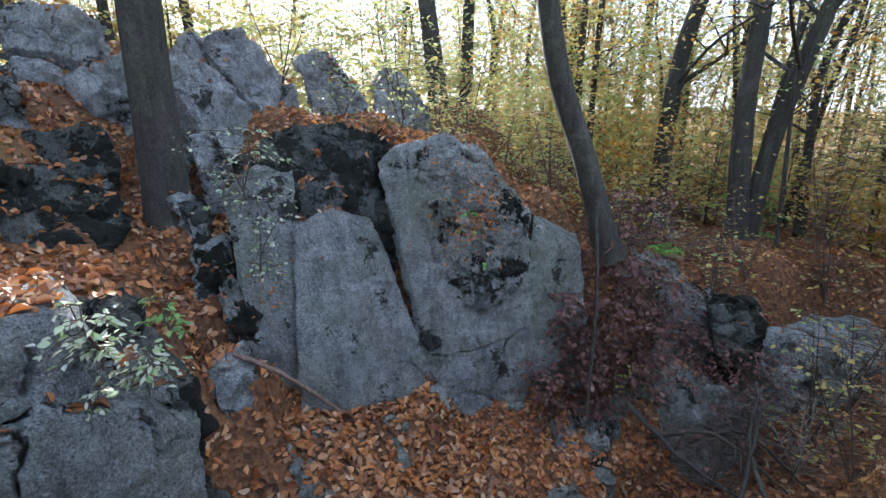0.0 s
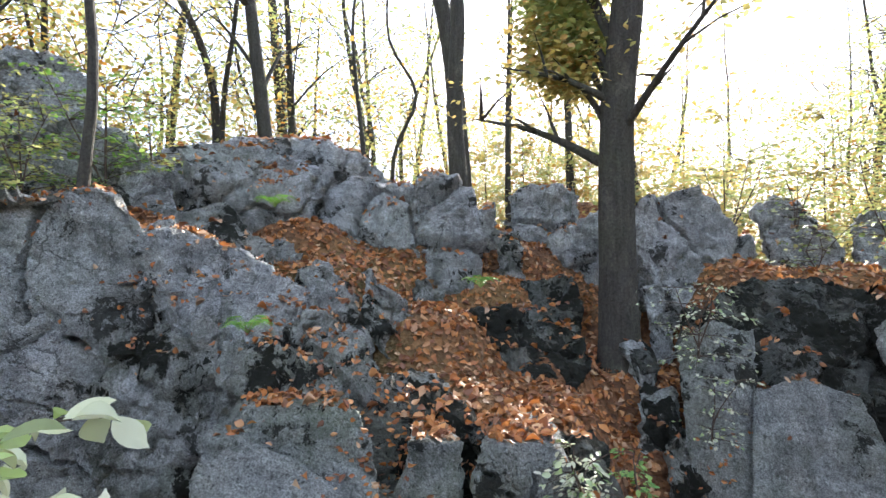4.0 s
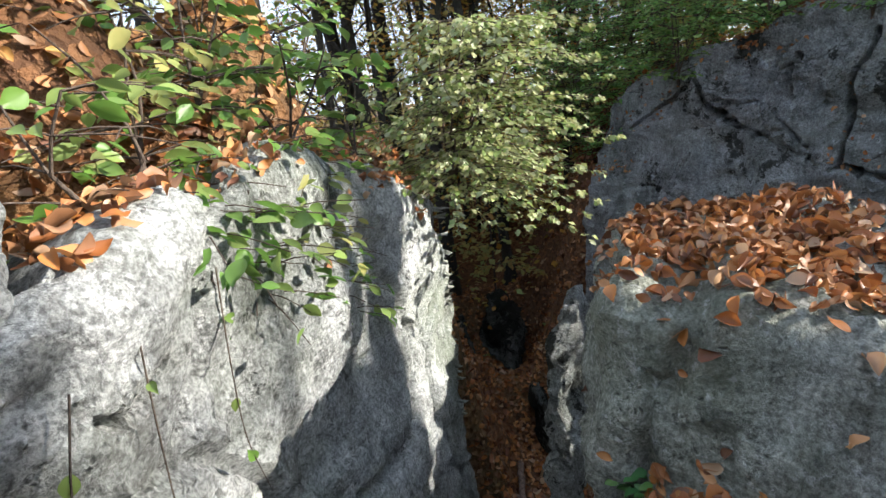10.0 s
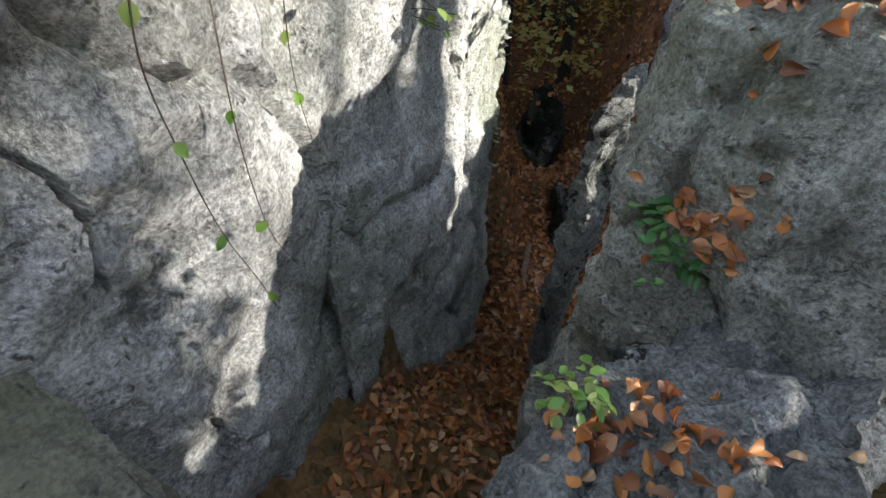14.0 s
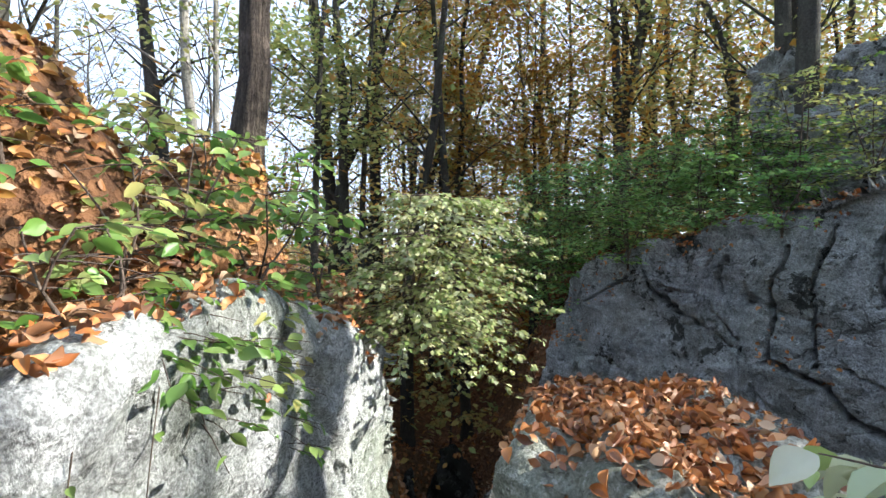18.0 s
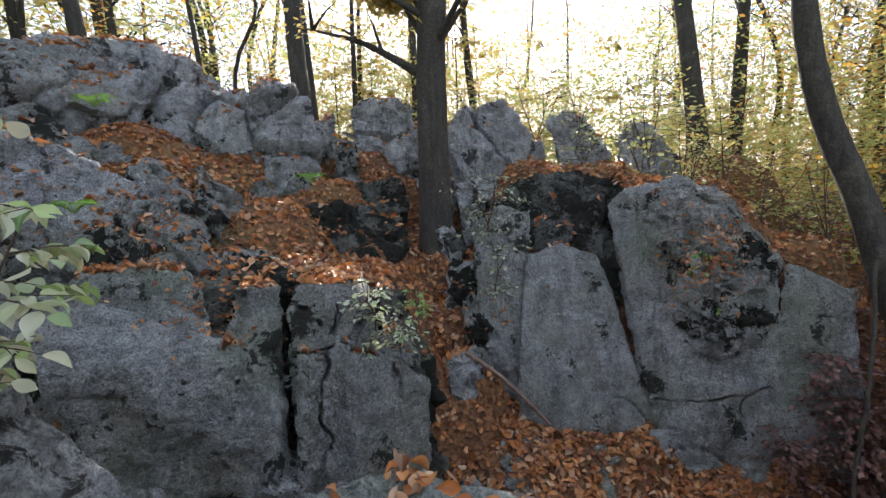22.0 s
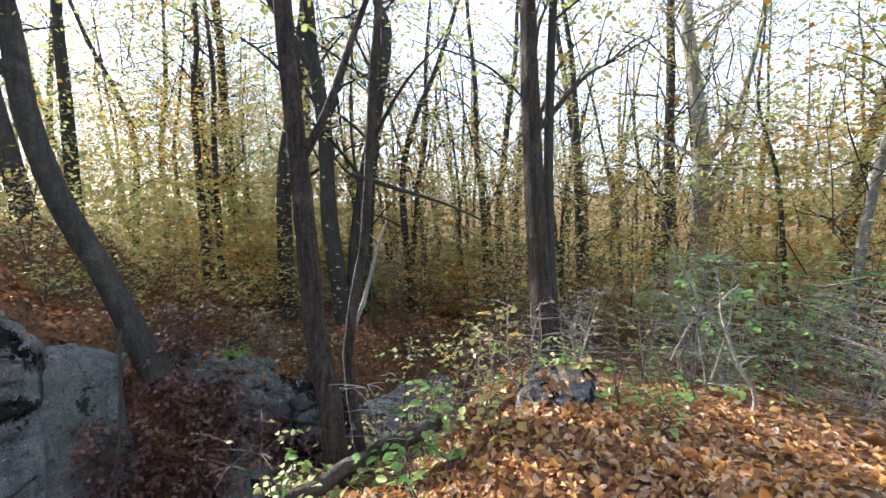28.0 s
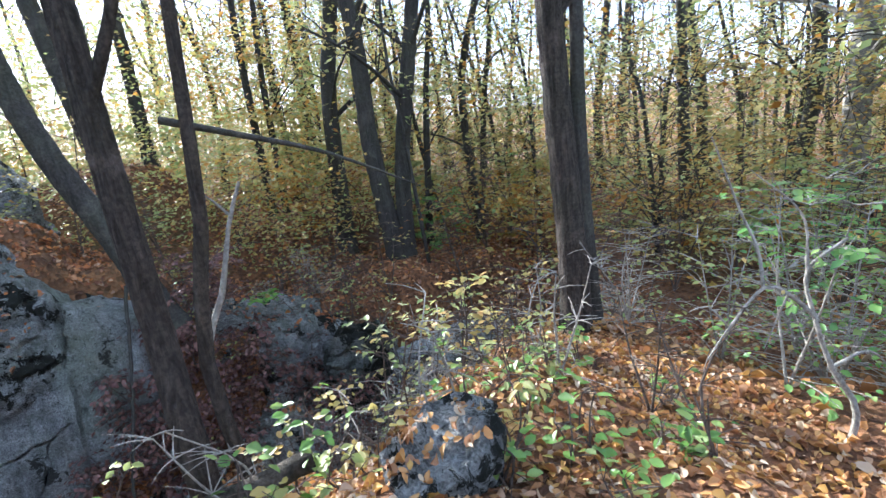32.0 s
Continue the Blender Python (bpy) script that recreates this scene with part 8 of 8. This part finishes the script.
def hollow_leaves():
    """Flat layered sprays of young beeches in the hollow and on the slope, too many to count."""
    rng = np.random.default_rng(53)
    for mat, n, label in ((LEAF_YELLOW, 30000, "yellow layered beech sprays in the hollow"), (LEAF_ORANGE, 20000, "amber layered beech sprays in the hollow"), (LEAF_LIME, 12000, "lime layered beech sprays in the hollow")):
        clump = 650
        a = rng.uniform(0.25, 1.75, clump)
        d = 8.5 + 17 * rng.uniform(0, 1, clump) ** 1.1
        cx, cy = 3.5 + d * np.cos(a), d * np.sin(a)
        cz = ground_z(cx, cy) + rng.uniform(0.4, 4.6, clump)
        keep = (~sunlit_gap(cx, cy, cz + 0.5)) & (np.hypot(cx - 5.5, cy - 9.0) > 1.3) & (np.hypot(cx, cy - 6.5) > 3.0)
        at, along, up = spray_leaves(rng, np.stack([cx, cy, cz], -1)[keep], n, 0.6, 0.1)
        tagged(part("beech_sprays", leaves("beech_sprays", at, along, up, rng.uniform(0.06, 0.12, n)), mat), label, "foliage", kind="stuff")


hollow_leaves()


def ravine_leaves():
    """Orange, olive and lime foliage of the maples beyond the ravine and of the beeches to the east, too many to count."""
    rng = np.random.default_rng(59)
    for mat, n, label in ((LEAF_ORANGE, 40000, "orange maple leaves beyond the ravine"), (LEAF_YELLOW, 30000, "golden maple leaves beyond the ravine"), (LEAF_LIME, 24000, "olive green leaves beyond the ravine")):
        clump = 620
        west = np.arange(clump) < 480
        a = np.where(west, rng.uniform(3.0, 4.2, clump), rng.uniform(-0.35, 0.5, clump))
        d = np.where(west, 8.0 + 16 * rng.uniform(0, 1, clump) ** 1.2, 9.0 + 14 * rng.uniform(0, 1, clump))
        cx, cy = np.where(west, -3.0, 4.0) + d * np.cos(a), d * np.sin(a)
        cz = np.where(west, np.maximum(ground_z(cx, cy), -1.5) + rng.uniform(0.2, 9.0, clump), ground_z(cx, cy) + rng.uniform(0.3, 6.0, clump))
        at, along, up = spray_leaves(rng, np.stack([cx, cy, cz], -1), n, 0.62, 0.3)
        tagged(part("maple_leaves", leaves("maple_leaves", at, along, up, rng.uniform(0.09, 0.16, n)), mat), label, "foliage", kind="stuff")


ravine_leaves()


def backlit_leaves():
    """Loose backlit sprays of the young trees behind the ridge, under the line of the sun."""
    rng = np.random.default_rng(61)
    for mat, n, label in ((LEAF_YELLOW, 30000, "backlit yellow sprays under the trees"), (LEAF_LIME, 26000, "backlit lime sprays under the trees")):
        clump = 420
        cy = rng.uniform(9.0, 24.0, clump)
        cx = rng.uniform(-1.05, 0.5, clump) * cy
        top = 0.42 * (cy + 0.0) - 0.4
        cz = ground_z(cx, cy) * 0.8 + 0.3 + rng.uniform(0, 1, clump) * np.maximum(0.5, top - 2.2)
        at, along, up = spray_leaves(rng, np.stack([cx, cy, cz], -1), n, 0.62, 0.16)
        tagged(part("backlit_sprays", leaves("backlit_sprays", at, along, up, rng.uniform(0.07, 0.13, n)), mat), label, "foliage", kind="stuff")


backlit_leaves()


# ---- fallen leaves on ground and ledges ----
from mathutils.bvhtree import BVHTree


def litter():
    verts, tris, owner = [], [], []
    for k, ob in enumerate([GROUND] + SOLIDS):
        me = ob.data
        me.calc_loop_triangles()
        v = np.empty(len(me.vertices) * 3, dtype=np.float32)
        me.vertices.foreach_get("co", v)
        t = np.empty(len(me.loop_triangles) * 3, dtype=np.int32)
        me.loop_triangles.foreach_get("vertices", t)
        n = sum(len(q) for q in verts)
        verts.append(v.reshape(-1, 3))
        t = t.reshape(-1, 3)
        if k == 0:
            c = verts[0][t].mean(1)
            t = t[(np.abs(c[:, 0]) < 16) & (np.abs(c[:, 1] - 2) < 16)]
        tris.append(t + n)
        owner += [k] * len(t)
    tree_b = BVHTree.FromPolygons(np.concatenate(verts).tolist(), np.concatenate(tris).tolist())
    rng = np.random.default_rng(5)
    heaps = {"near": [], "ledge": [], "pit": [], "bank": [], "wood": []}
    zones = [  # x0, x1, y0, y1, leaves per square metre, size
        (-2.6, 3.2, 0.9, 5.6, 430, 0.088), (-5.5, 3.0, 5.0, 8.5, 300, 0.075), (-7.0, -2.4, 1.2, 5.2, 330, 0.075),
        (-0.9, 1.9, -1.6, 0.9, 300, 0.045), (1.3, 6.8, -2.8, 4.2, 700, 0.048), (1.3, 4.4, -1.6, 2.0, 800, 0.036), (-3.6, 1.4, -2.9, -1.4, 600, 0.062), (-4.2, 1.4, -5.8, -2.9, 900, 0.06),
        (-9.5, -3.4, -6.5, 1.4, 150, 0.085), (-8.5, -2.2, -5.6, -1.6, 260, 0.095), (3.0, 9.0, 4.0, 11.0, 120, 0.09), (6.5, 12.0, -2.0, 5.0, 90, 0.09), (-12.0, -5.0, 1.0, 9.0, 60, 0.1), (-3.0, 4.0, 8.0, 14.0, 70, 0.1)]
    for x0, x1, y0, y1, dens, size in zones:
        n = int((x1 - x0) * (y1 - y0) * dens)
        xs, ys = rng.uniform(x0, x1, n), rng.uniform(y0, y1, n)
        for x, y in zip(xs, ys):
            at, nor, idx, _ = tree_b.ray_cast(Vector((x, y, 9)), Vector((0, 0, -1)))
            if at is None:
                continue
            if nor.z < 0:
                nor = -nor
            if owner[idx]:
                m = noise.noise(Vector((x * 1.6, y * 1.6, at.z))) + 0.5 * noise.noise(Vector((x * 5, y * 5, 3)))
                if nor.z < 0.74 or m < 0.28 - 0.42 * max(0.0, nor.z - 0.8) / 0.2 * LEAFY.get(SOLIDS[owner[idx] - 1].name.split(".")[0], 0.35):
                    continue
                near = [tree_b.ray_cast(Vector((x + sx, y + sy, 9)), Vector((0, 0, -1)))[0] for sx, sy in ((0.06, 0.0), (-0.06, 0.0), (0.0, 0.06), (0.0, -0.06))]
                if max(abs(q.z - at.z) for q in near if q is not None) > 0.1:
                    continue
            elif nor.z < 0.45 and rng.uniform() < 0.5:
                continue
            heap = "near" if (1.3 < x < 4.4 and -1.6 < y < 2.0) or (-0.9 < x < 1.5 and -1.5 < y < 0.7) else "bank" if (x > 1.3 and y < 4.2) or (y < -3.2 and x < 1.4 and x > -3.4) else "wood" if y > 8 or x > 6.5 else "pit"
            heaps[heap].append((at.x, at.y, at.z + 0.008, nor.x, nor.y, nor.z, size))
    # heaps on ledges, and leaves caught on steep faces (x, y, z, radius, count, way of the cast)
    for x, y, z, rad, n, way in CAUGHT:
        way = Vector(way).normalized()
        for _ in range(n):
            o = Vector((x + rng.normal(0, rad), y + rng.normal(0, rad), z + rng.normal(0, rad) * (1 - abs(way.z))))
            at, nor, idx, _ = tree_b.ray_cast(o - way * 0.9, way)
            if at is None or (at - o).length > 1.2:
                continue
            if nor.dot(way) > 0:
                nor = -nor
            if nor.z < (0.45 if way.z < -0.9 else 0.22):
                continue
            heaps["ledge" if y < 0.6 and x > -3 else "pit"].append((at.x, at.y, at.z + 0.01, nor.x, nor.y, nor.z, 0.046))
    for key, rows in heaps.items():
        d = np.array(rows)
        n = len(d)
        a = rng.uniform(0, 2 * np.pi, n)
        up = unit(d[:, 3:6] + rng.normal(0, 0.4, (n, 3)))
        along = np.stack([np.cos(a), np.sin(a), np.zeros(n)], -1)
        along = along - up * (along * up).sum(-1, keepdims=True)
        at = d[:, :3] + up * rng.uniform(0, 0.025, (n, 1)) - unit(along) * d[:, 6:] * 0.5
        me = leaves("leaf_litter", at, along, up, d[:, 6] * rng.uniform(0.7, 1.35, n), 2 if key in ("near", "ledge") else key != "wood", 1.3 if key in ("near", "ledge") else 1.0)
        tagged(part("leaf_litter", me, LITTER_GOLD if key in ("bank", "near") else LITTER), {"ledge": "curled rust-brown fallen leaves on the rock ledges", "near": "curled golden-brown fallen leaves beside the rocks", "pit": "deep rust-brown fallen beech leaves in the pit", "bank": "sunlit golden fallen leaves on the bank", "wood": "brown fallen leaves on the forest floor"}[key], "leaves", kind="stuff")


litter()
